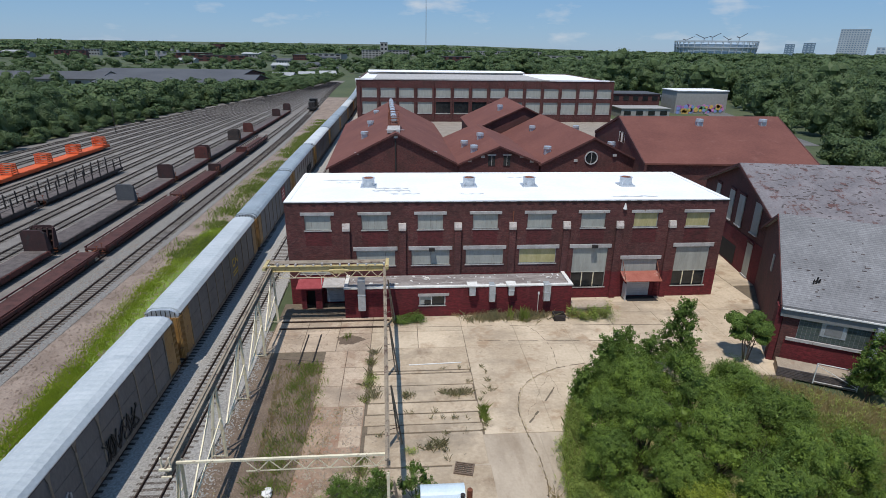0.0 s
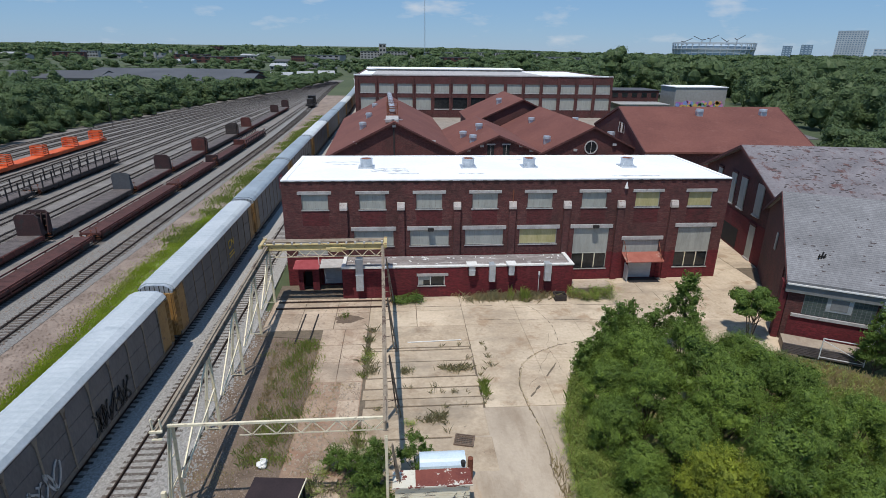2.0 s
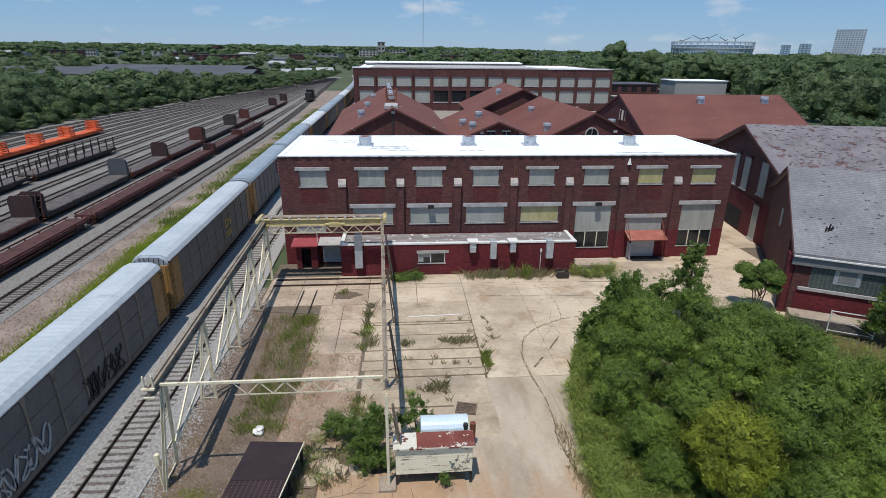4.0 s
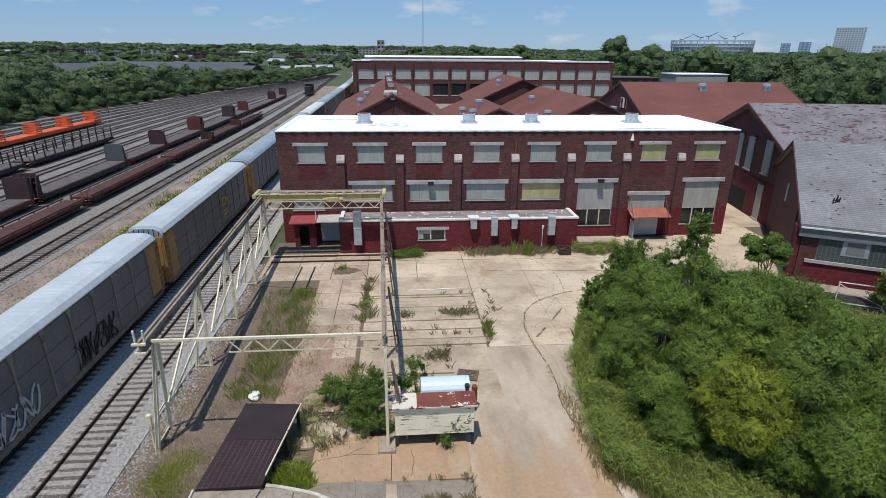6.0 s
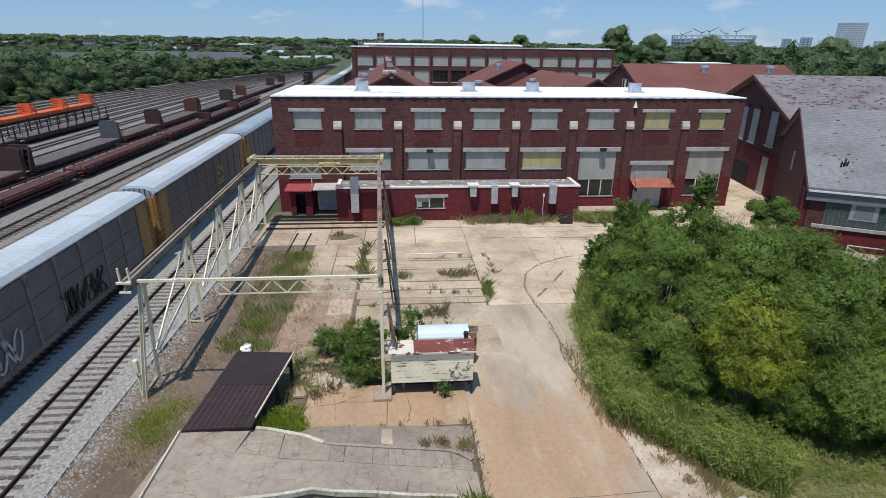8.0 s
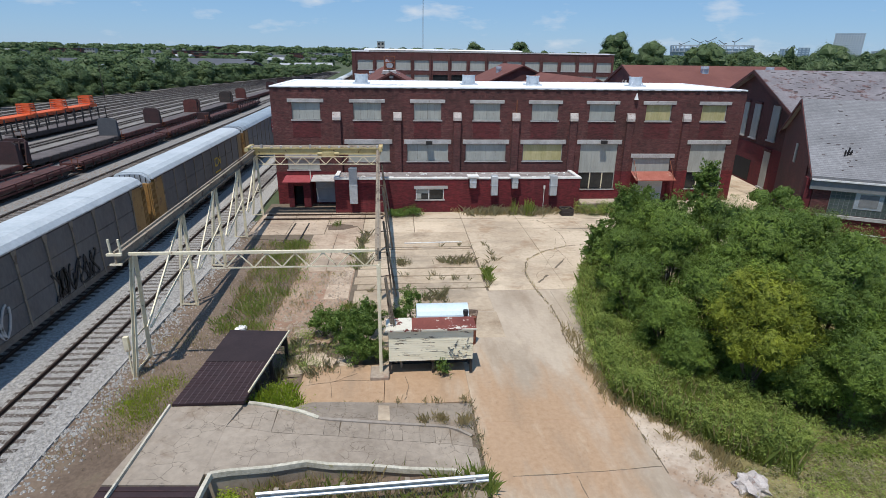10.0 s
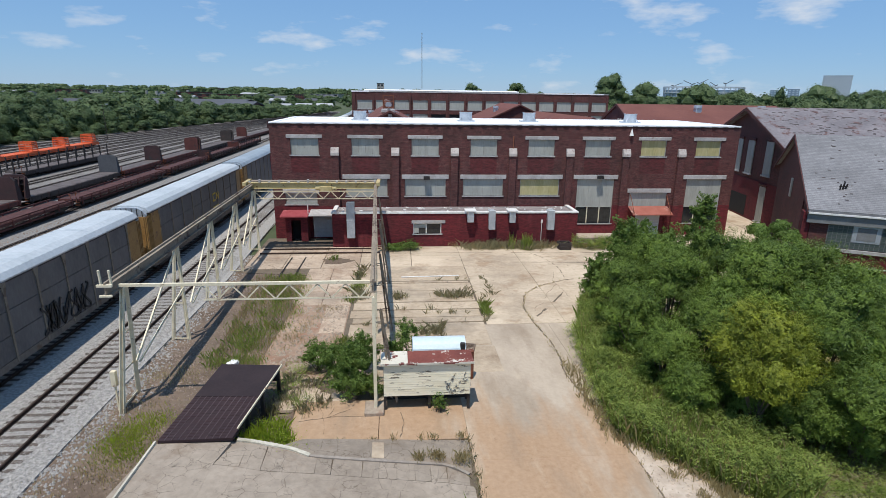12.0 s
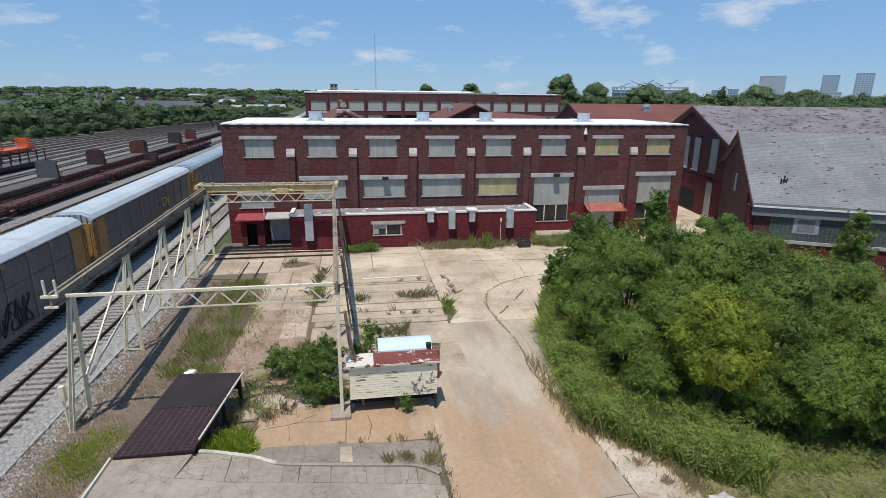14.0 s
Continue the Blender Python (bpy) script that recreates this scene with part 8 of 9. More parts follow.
def poplar(label, x, y, height, r, seed, leaves, n=20):
    """A young tree with upright limbs, each ending in a loose cluster of broad leaves."""
    rng, rnd = np.random.default_rng(seed), random.Random(seed)
    t = thing("poplar", label, "tree", (x, y, 0), group="young poplars")
    bmx = bmesh.new()
    tube(bmx, (x, y, -0.2), (x, y, height * 0.95), 0.07, 0.015, 8)
    lobes = []
    for i in range(n):
        f = (i + 0.6) / n
        a = 2.4 * i + rnd.uniform(-0.5, 0.5)
        o = r * (1 - f) ** 0.6 * rnd.uniform(0.35, 0.95)
        c = (x + o * math.cos(a), y + o * math.sin(a), height * (0.12 + 0.84 * f))
        tube(bmx, (x, y, max(0.1, c[2] - 0.7 - o * 0.8)), c, 0.03, 0.01, 5)
        lobes.append((*c, rnd.uniform(0.30, 0.52) * (1.1 - 0.5 * f)))
    part("trunk", bmx, M["bark"], t)
    leafy("crown", t, *plumes(rng, lobes, leaves, 0.075, 0.62, 0.55, 0.13, 0.1, 8), M["leaf_dark"])
    return t


poplar("young poplar with broad green leaves", 22.7, 37.3, 6.9, 2.1, 7, 15000, 38)
for i, (x, y, hgt, sp) in enumerate(((14.6, 33.2, 5.9, 1.25), (16.0, 34.6, 5.5, 1.3), (17.2, 35.4, 5.4, 1.4), (19.2, 35.2, 5.0, 1.2), (13.2, 32.6, 3.6, 0.8))):
    poplar("slender young poplar at the thicket's edge", x, y, hgt, sp * 1.25, 8 + i, 9500, 26)
poplar("young poplar by the slate hall", 36.2, 33.0, 5.6, 1.9, 23, 12000, 34)
tree("tree_of_heaven", "small tree with feathery leaves on thin stems", 30.0, 39.0, 4.2, 2.2, 12, M["leaf_dark"], 12000, 0.16, 0.06, 0.55, 18, 0.3, stems=4)


def blades(name, label, material, count, place, hgt, wid=0.03, seed=1, category="weeds", lean=0.35):
    """Many grass blades; place(rng) gives the plan positions."""
    rng = np.random.default_rng(seed)
    xy = place(rng, count)
    n = len(xy)
    z0 = xy[:, 2] if xy.shape[1] > 2 else np.zeros(n)
    h = hgt * (0.45 + 0.9 * rng.random(n))
    a = rng.random(n) * 2 * np.pi
    w = wid * (0.6 + 0.8 * rng.random(n))
    base = np.stack([xy[:, 0], xy[:, 1], z0 - 0.08], 1)
    side = np.stack([np.cos(a), np.sin(a), np.zeros(n)], 1) * w[:, None]
    out = np.stack([-np.sin(a), np.cos(a), np.zeros(n)], 1) * (h * lean * rng.normal(size=n))[:, None]
    mid = base + out * 0.35 + np.stack([np.zeros(n), np.zeros(n), h * 0.6], 1)
    tip = base + out + np.stack([np.zeros(n), np.zeros(n), h], 1)
    verts = np.stack([base - side, base + side, mid + side * 0.8, tip, mid - side * 0.8], 1).reshape(-1, 3)
    i = np.arange(n)[:, None] * 5
    faces = np.concatenate([i, i + 1, i + 2, i + 3, i + 4], 1)
    ob = new(name, raw_mesh(name, verts.tolist(), faces.tolist(), material))
    return tagged(ob, label, category, kind="stuff")


def in_rect(x0, x1, y0, y1, z=0.0, clump=0.0, n_clump=30):
    def go(rng, n):
        if clump:
            c = np.stack([rng.uniform(x0, x1, n_clump), rng.uniform(y0, y1, n_clump)], 1)
            p = c[rng.integers(0, n_clump, n)] + rng.normal(size=(n, 2)) * clump
        else:
            p = np.stack([rng.uniform(x0, x1, n), rng.uniform(y0, y1, n)], 1)
        return np.concatenate([p, np.full((n, 1), z)], 1)
    return go


def in_poly(poly, z=0.0):
    """Positions inside a convex outline of plan points."""
    def go(rng, n):
        tri = [(poly[0], poly[i], poly[i + 1]) for i in range(1, len(poly) - 1)]
        ar = np.array([abs((b[0] - a[0]) * (c[1] - a[1]) - (c[0] - a[0]) * (b[1] - a[1])) for a, b, c in tri])
        k = rng.choice(len(tri), n, p=ar / ar.sum())
        t = np.array(tri)[k]
        r1, r2 = np.sqrt(rng.random(n)), rng.random(n)
        p = (1 - r1)[:, None] * t[:, 0] + (r1 * (1 - r2))[:, None] * t[:, 1] + (r1 * r2)[:, None] * t[:, 2]
        return np.concatenate([p, np.full((n, 1), z)], 1)
    return go


def along(points, spread=0.08, z=0.0):
    def go(rng, n):
        pts = np.array(points, float)
        seg = rng.integers(0, len(pts) - 1, n)
        t = rng.random(n)
        t = np.clip(t + 0.12 * np.sin(t * 40 + seg), 0, 1)
        p = pts[seg] * (1 - t)[:, None] + pts[seg + 1] * t[:, None] + rng.normal(size=(n, 2)) * spread
        return np.concatenate([p, np.full((n, 1), z)], 1)
    return go


def tufts(spots, spread=0.16, z=0.0):
    """Blades gathered in tufts at the given plan spots."""
    def go(rng, n):
        c = np.array(spots, float)
        p = c[rng.integers(0, len(c), n)] + rng.normal(size=(n, 2)) * spread
        return np.concatenate([p, np.full((n, 1), z)], 1)
    return go


def weed_stand(name, label, material, stalks, per, place, hgt, leaf, seed, category="weeds"):
    """Upright weeds: leaves set round many stalks that lean a little, taller and lower in drifts."""
    rng = np.random.default_rng(seed)
    xy = place(rng, stalks)
    h = hgt * (0.62 + 0.3 * np.sin(xy[:, 0] * 1.3 + 2.1 * np.sin(xy[:, 1] * 0.8)) * np.sin(xy[:, 1] * 1.1 + 0.7) + 0.45 * rng.random(stalks))
    lean = rng.normal(size=(stalks, 2)) * 0.16
    n = stalks * per
    k = np.repeat(np.arange(stalks), per)
    u = rng.random(n) ** 0.65
    a = rng.random(n) * 2 * np.pi
    rad = 0.05 + 0.13 * (1 - u)
    out = np.stack([np.cos(a), np.sin(a), np.zeros(n)], 1)
    p = np.stack([xy[k, 0] + lean[k, 0] * h[k] * u, xy[k, 1] + lean[k, 1] * h[k] * u, xy[k, 2] + h[k] * u], 1) + out * rad[:, None]
    d1 = out + np.stack([np.zeros(n), np.zeros(n), rng.uniform(-0.25, 0.9, n)], 1)
    d1 /= np.linalg.norm(d1, axis=1)[:, None]
    d2 = np.cross(d1, rng.normal(size=(n, 3)) * 0.5 + np.array([0, 0, 1.0]))
    d2 /= np.linalg.norm(d2, axis=1)[:, None]
    sz = leaf * rng.uniform(0.55, 1.3, n)[:, None]
    verts = np.stack([p - d1 * sz * 0.5, p + d2 * sz * 0.2, p + d1 * sz, p - d2 * sz * 0.2], 1).reshape(-1, 3)
    i = np.arange(n)[:, None] * 4
    return tagged(new(name, raw_mesh(name, verts.tolist(), np.concatenate([i, i + 1, i + 2, i + 3], 1).tolist(), material)), label, category, kind="stuff")


def shrub(label, x, y, height, r, seed, leaves, z=0.0, n=10):
    rng, rnd = np.random.default_rng(seed), random.Random(seed)
    t = thing("shrub", label, "shrub", (x, y, z), group="shrubs round the shed")
    bmx = bmesh.new()
    lobes = []
    for i in range(n):
        a, f = 2.4 * i, (i + 0.5) / n
        o = r * (1 - f * f) ** 0.5 * rnd.uniform(0.3, 0.9)
        c = (x + o * math.cos(a), y + o * math.sin(a), z + height * (0.25 + 0.62 * f))
        tube(bmx, (x + rnd.uniform(-0.1, 0.1), y, z - 0.1), c, 0.025, 0.008, 5)
        lobes.append((*c, r * rnd.uniform(0.22, 0.36)))
    part("trunk", bmx, M["bark"], t)
    leafy("crown", t, *plumes(rng, lobes, leaves, 0.05, 0.42, 0.34, 0.09, 0.15, 12), M["leaf_dark"])
    return t


for i, (x, y, hgt, sp, n) in enumerate(((-1.9, 23.0, 2.6, 1.15, 7500), (-2.9, 24.4, 1.8, 1.0, 4200), (-3.9, 25.2, 1.5, 0.9, 4500), (-2.2, 22.4, 1.4, 0.8, 3600), (-1.5, 25.2, 2.0, 0.95, 4800), (-1.1, 22.5, 1.1, 0.6, 2200))):
    shrub("loose leafy green shrub behind the cream shed", x, y, hgt, sp, 14 + i, n)
shrub("green shrub beside the white tank", 0.7, 24.6, 3.0, 1.1, 26, 6000)
weed_stand("path_weeds", "leafy weeds round the broken slabs", M["hedge_weed"], 150, 20, tufts([(-4.6, 23.4), (-3.2, 23.2), (-4.0, 22.2), (-4.9, 24.8), (-2.6, 26.6), (-3.6, 27.2), (-4.4, 21.6), (-5.4, 22.6), (-5.3, 23.4)], 0.28), 0.7, 0.06, 77)
blades("path_weeds", "straw weeds round the broken slabs", M["weed_straw"], 900, tufts([(-4.2, 23.6), (-3.4, 22.0), (-4.8, 22.4), (-5.2, 24.0), (-2.9, 27.0), (-3.9, 21.4), (-5.4, 21.6)], 0.25), 0.5, 0.009, 78)
shrub("small weed bush under the shed", 1.9, 20.95, 0.8, 0.3, 27, 500, 0.1, 6)


def forbs(name, label, material, count, place, low, high, leaf, seed, category="weeds"):
    """Leafy weeds: small leaves filling a standing height over plan positions."""
    rng = np.random.default_rng(seed)
    xy = place(rng, count)
    p = np.stack([xy[:, 0], xy[:, 1], xy[:, 2] + low + (high - low) * rng.random(count) ** 0.45 * (0.6 + 0.4 * np.sin(xy[:, 0] * 2.3 + 1.7 * np.sin(xy[:, 1] * 1.9)) * np.sin(xy[:, 1] * 2.1))], 1)
    d1 = rng.normal(size=(count, 3))
    d1[:, 2] = np.abs(d1[:, 2]) * 0.35
    d1 /= np.linalg.norm(d1, axis=1)[:, None]
    d2 = np.cross(d1, rng.normal(size=(count, 3)))
    d2 /= np.linalg.norm(d2, axis=1)[:, None]
    s = leaf * rng.uniform(0.6, 1.4, count)[:, None]
    verts = np.stack([p - d1 * s, p + d2 * s * 0.25, p + d1 * s, p - d2 * s * 0.25], 1).reshape(-1, 3)
    i = np.arange(count)[:, None] * 4
    return tagged(new(name, raw_mesh(name, verts.tolist(), np.concatenate([i, i + 1, i + 2, i + 3], 1).tolist(), material)), label, category, kind="stuff")


wr = random.Random(5)
blades("bed_weeds", "dry and green weeds in the sunken bed", M["grass_dry"], 2600, in_rect(-4.6, 2.2, 11, 14.7, 0, 0.35, 40), 0.55, 0.009, 70)
blades("bed_weeds", "green weeds in the sunken bed", M["grass"], 2000, in_rect(-4.8, 2.2, 11, 14.6, 0, 0.35, 40), 0.5, 0.009, 71)
forbs("bed_weeds", "bright leafy weed at the bed's corner", M["grass_bright"], 900, tufts([(-5.6, 14.1), (-5.5, 13.8)], 0.16), 0.1, 1.0, 0.06, 72)
blades("bed_weeds", "green weeds at the guard rail's end", M["grass"], 300, tufts([(2.9, 14.4), (3.0, 14.0), (2.6, 14.6)], 0.12), 0.6, 0.01, 73)
DRY = [(11.7, 14.4), (15.5, 13.4), (19.5, 13.6), (24, 8), (22, 3), (12, 3)]
weed_stand("dry_grass", "pale dry grass beside the drive", M["weed_straw"], 1500, 16, in_poly(DRY), 0.4, 0.075, 74)
weed_stand("tall_grass", "low shaded weeds at the foot of the bushes", M["hedge_weed"], 900, 20, in_poly([(14.6, 14.8), (14.8, 16.4), (13.6, 19.0), (15.0, 20.0), (17.5, 17.5), (22, 15.8), (21.5, 14.4), (16.4, 15.2)]), 0.6, 0.075, 84)
weed_stand("dry_grass", "straw weeds between the hedge and the bushes", M["weed_straw"], 500, 14, in_poly([(14.4, 14.2), (15.2, 15.8), (17.0, 15.6), (21.5, 14.6), (21.0, 13.2), (15.5, 13.2)]), 0.45, 0.07, 85)
weed_stand("dry_grass", "yellow-green weeds in the dry grass corner", M["grass"], 1500, 16, in_poly([(13.6, 13.4), (16.0, 15.4), (20.5, 13.8), (23, 10), (13.4, 10)]), 0.42, 0.06, 83)
forbs("dry_grass", "low green weeds in the dry grass", M["grass"], 12000, in_poly(DRY), 0.02, 0.3, 0.05, 75)
STRIP = [(-9.6, 26), (-7.0, 25.6), (-6.5, 32), (-6.7, 40.2), (-10.4, 40.2), (-9.4, 33)]
blades("weed_strip", "green weeds in the dirt strip", M["grass"], 3400, tufts([(wr.gauss(-8.2 + 0.02 * (33 - y), 0.75), y) for y in [wr.uniform(26, 40.3) for _ in range(70)]], 0.3), 0.4, 0.009, 31)
blades("weed_strip", "dry straw among the strip of weeds", M["grass_dry"], 3600, in_poly(STRIP), 0.3, 0.009, 47)
blades("weed_strip", "low green weeds by the gantry feet", M["grass_bright"], 3000, in_rect(-11.5, -9.9, 18.8, 21.4, 0, 0.4, 20), 0.12, 0.012, 32)
blades("weed_strip", "low dry weeds by the gantry feet", M["grass_dry"], 2000, in_rect(-12.4, -9.6, 17, 26, 0, 0.5, 26), 0.14, 0.012, 48)
blades("bright_weeds", "bright yellow-green weeds beside the ramp", M["grass_bright"], 700, in_poly([(-6.1, 18.7), (-4.2, 18.3), (-3.9, 18.8), (-4.7, 20.0), (-5.6, 19.8)], 0.5), 0.4, 0.012, 33)
forbs("bright_weeds", "leafy yellow-green weeds beside the ramp", M["grass_bright"], 1500, tufts([(-5.7, 19.2), (-5.2, 19.6), (-4.9, 19.9), (-4.7, 19.3), (-5.5, 18.6), (-4.3, 18.5), (-3.9, 18.3)], 0.3, 0.5), 0.03, 0.42, 0.04, 57)
REEDS = [(9.2, 18.8), (10.3, 17.9), (11.9, 15.6), (13.9, 13.9), (15.0, 15.0), (15.2, 16.4), (13.6, 19.2), (12.6, 22.5), (13.2, 27), (13.0, 33.6), (11.7, 31.6), (10.6, 28), (9.9, 25), (9.5, 21.8)]
blades("tall_grass", "fine green reeds along the thicket", M["hedge_weed"], 26000, in_poly(REEDS), 0.9, 0.008, 34, lean=0.2)
weed_stand("tall_grass", "dense chest-high leafy green weeds along the thicket", M["hedge_weed"], 5200, 28, in_poly(REEDS), 1.25, 0.085, 58)
weed_stand("tall_grass", "yellowish leafy weeds at the hedge's outer edge", M["grass"], 700, 24, along([(10.8, 29), (10.2, 25.5), (9.75, 22), (9.6, 19.4)], 0.3), 1.0, 0.07, 68)
blades("tall_grass", "straw-coloured stems among the reeds", M["grass_dry"], 4500, in_poly(REEDS), 1.0, 0.007, 49, lean=0.2)
blades("tall_grass", "dry stems at the reeds' outer edge", M["grass_dry"], 1300, along([(9.0, 25), (8.9, 21.5), (9.0, 18.7), (10.3, 17.8), (11.6, 15.6), (11.9, 14.4)], 0.2), 0.45, 0.008, 59)
blades("dry_grass", "tall dry yellow grass in the meadow", M["grass_dry"], 36000, in_poly([(24, 11), (30, 8), (45, 16), (42, 28), (37, 31), (33.5, 33.8), (30, 36), (26, 35.5), (25, 17)]), 0.6, 0.014, 35)
blades("green_grass", "green grass among the dry meadow", M["grass"], 22000, in_poly([(23, 12.2), (26, 8), (34, 14), (33, 30), (27, 33), (24, 17)]), 0.6, 0.014, 36)
weed_stand("meadow_weeds", "yellow-green weeds in the dry meadow", M["grass"], 3600, 16, in_poly([(26, 10), (45, 14), (42, 28), (37, 30.5), (33.5, 33.2), (30, 35.4), (26.5, 35)]), 0.75, 0.09, 69)
blades("grass_verge", "bright green grass strip beside the train", M["grass_bright"], 36000, along([(-25.8, 20), (-26.4, 32), (-27.0, 40), (-28.3, 57), (-27.2, 78)], 0.75), 0.16, 0.03, 37, "grass")
blades("grass_verge", "patchy green grass strip beside the tracks", M["hedge_weed"], 26000, in_rect(-29.5, -25.0, 66, 205, 0, 1.1, 120), 0.3, 0.05, 38, "grass")
blades("wall_weeds", "dry weeds along the foot of the annex wall", M["grass_dry"], 1500, in_rect(5, 20.5, 47.5, 48.3, 0, 0.25, 40), 0.5, 0.014, 39)
WALL_SPOTS = [(wr.uniform(6.2, 14.4), wr.uniform(46.9, 47.9)) for _ in range(26)]
weed_stand("wall_weeds", "grey-green weeds along the foot of the annex wall", M["slot_weed"], 150, 18, tufts(WALL_SPOTS, 0.26), 0.6, 0.06, 60)
blades("wall_weeds", "straw stems along the foot of the annex wall", M["weed_straw"], 1300, tufts(WALL_SPOTS, 0.35), 0.7, 0.007, 76, lean=0.5)
forbs("wall_weeds", "dense green weeds by the gantry's back leg", M["leaf_dark"], 5200, tufts([(wr.uniform(-0.6, 2.8), wr.uniform(47.0, 48.1)) for _ in range(14)], 0.3), 0.05, 0.8, 0.08, 50)
blades("wall_weeds", "tall green grass tufts at the annex wall", M["grass"], 300, tufts([(12.0, 46.9), (11.8, 47.1), (12.2, 47.0), (10.6, 47.3)], 0.16), 1.35, 0.009, 54, lean=0.16)
weed_stand("wall_weeds", "dense grey-green weeds beside the annex corner", M["hedge_weed"], 300, 26, tufts([(wr.uniform(16.4, 20.9), wr.uniform(46.7, 47.9)) for _ in range(20)], 0.3), 1.25, 0.085, 40)
SLOT_TUFTS = [(3.14, 38.84), (4.62, 38.92), (5.39, 38.87), (2.31, 33.21), (1.99, 32.39), (2.76, 32.39), (3.5, 32.34), (3.7, 32.3), (4.53, 32.36), (2.79, 30.66), (4.23, 30.68), (0.95, 29.42), (2.77, 28.91), (2.82, 28.14), (5.14, 36.76), (0.73, 35.22), (-1.8, 30.6), (0.4, 33.1)]
SLOT_BUSHES = [(3.2, 35.34), (3.6, 35.2), (3.9, 35.03), (4.3, 35.2), (4.6, 35.26), (5.09, 35.23), (0.23, 34.98), (0.1, 35.2), (1.69, 29.28), (2.31, 29.34), (2.5, 29.5), (-2.37, 35.14), (-2.6, 35.8), (-2.88, 36.8), (-2.8, 38.4), (-2.74, 39.82), (-2.5, 41.47)]
EDGE_TUFTS = [(6.58, 38.96), (6.77, 38.17), (6.82, 36.96), (6.83, 35.9), (6.8, 35.5), (6.31, 35.16), (5.77, 34.39), (5.8, 33.6), (5.78, 31.4), (5.68, 31.03)]
blades("joint_weeds", "dry weeds standing in the floor slots", M["weed_straw"], 520, tufts(SLOT_TUFTS + EDGE_TUFTS, 0.10), 0.38, 0.006, 55, lean=0.5)
weed_stand("joint_weeds", "small grey-green weeds in the floor slots", M["slot_weed"], 75, 12, tufts(SLOT_TUFTS + EDGE_TUFTS, 0.09), 0.32, 0.04, 41)
weed_stand("joint_weeds", "bushy grey-green weeds in the floor slots", M["slot_weed"], 120, 18, tufts(SLOT_BUSHES, 0.16), 0.5, 0.05, 42)
blades("joint_weeds", "straw stems among the bushy slot weeds", M["weed_straw"], 800, tufts(SLOT_BUSHES, 0.2), 0.6, 0.006, 80, lean=0.5)
blades("joint_weeds", "fine green grass tuft at the slotted floor's edge", M["grass"], 330, tufts([(5.82, 32.3), (5.85, 32.7), (5.8, 33.1), (5.88, 31.92)], 0.10), 0.6, 0.006, 81, lean=0.45)
weed_stand("joint_weeds", "low yellow-green bush at the floor's edge", M["grass"], 34, 22, tufts([(0.15, 28.98), (0.4, 28.9)], 0.16), 0.55, 0.05, 82)
blades("joint_weeds", "dry weeds on the drive's edge joint", M["weed_straw"], 170, along([(3.0, 15.5), (3.0, 17), (2.9, 19.4)], 0.12), 0.28, 0.006, 43, lean=0.5)
weed_stand("joint_weeds", "grey-green weeds on the drive's edge joint", M["slot_weed"], 18, 12, tufts([(3.0, 17.0), (2.9, 18.6), (2.8, 19.2), (3.0, 16.2), (2.7, 18.9), (3.05, 17.6)], 0.12), 0.28, 0.035, 56)
blades("joint_weeds", "thin weeds along the curving joint", M["grass_dry"], 700, along([(9.44, 15.2), (9.36, 17.9), (8.87, 21.8), (8.68, 23.5), (8.86, 26.0), (8.7, 29.6), (8.5, 31.6), (8.56, 33.4), (9.2, 35.6), (10.7, 37.2), (12.9, 38.4)], 0.07), 0.2, 0.012, 44)
blades("joint_weeds", "weed tufts on the pad's front joint", M["grass_dry"], 300, tufts([(-3.0, 18.6), (-2.3, 18.65), (-2.1, 18.7), (-0.9, 18.75), (-0.1, 18.78), (1.0, 18.85), (1.6, 18.85), (2.6, 18.9), (2.7, 18.8), (1.4, 18.87)], 0.07, 0.3), 0.26, 0.008, 45)
blades("joint_weeds", "sparse dry weeds behind the kerb", M["grass_dry"], 500, tufts([(0.9, 17.6), (1.7, 17.6), (1.5, 17.7), (2.4, 17.4), (2.6, 17.5)], 0.12, 0.3), 0.3, 0.008, 61)
blades("path_weeds", "weeds beside the broken path", M["hedge_weed"], 600, tufts([(-5.2, 44.6), (-2.9, 27.5), (-2.8, 28.4), (-3.1, 34.9), (-2.9, 36.8), (-2.7, 37.8), (-2.9, 40.2)], 0.25), 0.45, 0.011, 46)
forbs("path_weeds", "leafy weeds beside the broken path", M["grass"], 1400, tufts([(-2.9, 36.9), (-2.6, 37.7), (-3.6, 25.6), (-4.6, 24.8)], 0.3), 0.03, 0.45, 0.05, 62)
blades("path_weeds", "scattered straw on the path and dirt", M["grass_dry"], 1500, in_rect(-6.8, -3.2, 24.5, 34, 0, 0.3, 26), 0.2, 0.009, 63)

# cobble and stone litter on the dirt and ballast
def stones(name, label, material, count, place, size, seed):
    rng = np.random.default_rng(seed)
    p = place(rng, count)
    n = len(p)
    s = size * (0.5 + rng.random(n))
    off = np.array([(-1, -1, -0.5), (1, -1, -0.5), (1, 1, -0.5), (-1, 1, -0.5), (0, 0, 0.9)])
    j = 0.7 + 0.6 * rng.random((n, 5, 3))
    verts = (p[:, None, :] + off[None] * j * s[:, None, None]).reshape(-1, 3)
    i = np.arange(n)[:, None] * 5
    faces = np.concatenate([np.concatenate([i + a, i + b, i + 4], 1) for a, b in ((0, 1), (1, 2), (2, 3), (3, 0))], 0)
    return tagged(new(name, raw_mesh(name, verts.tolist(), faces.tolist(), material)), label, "stones", kind="stuff")


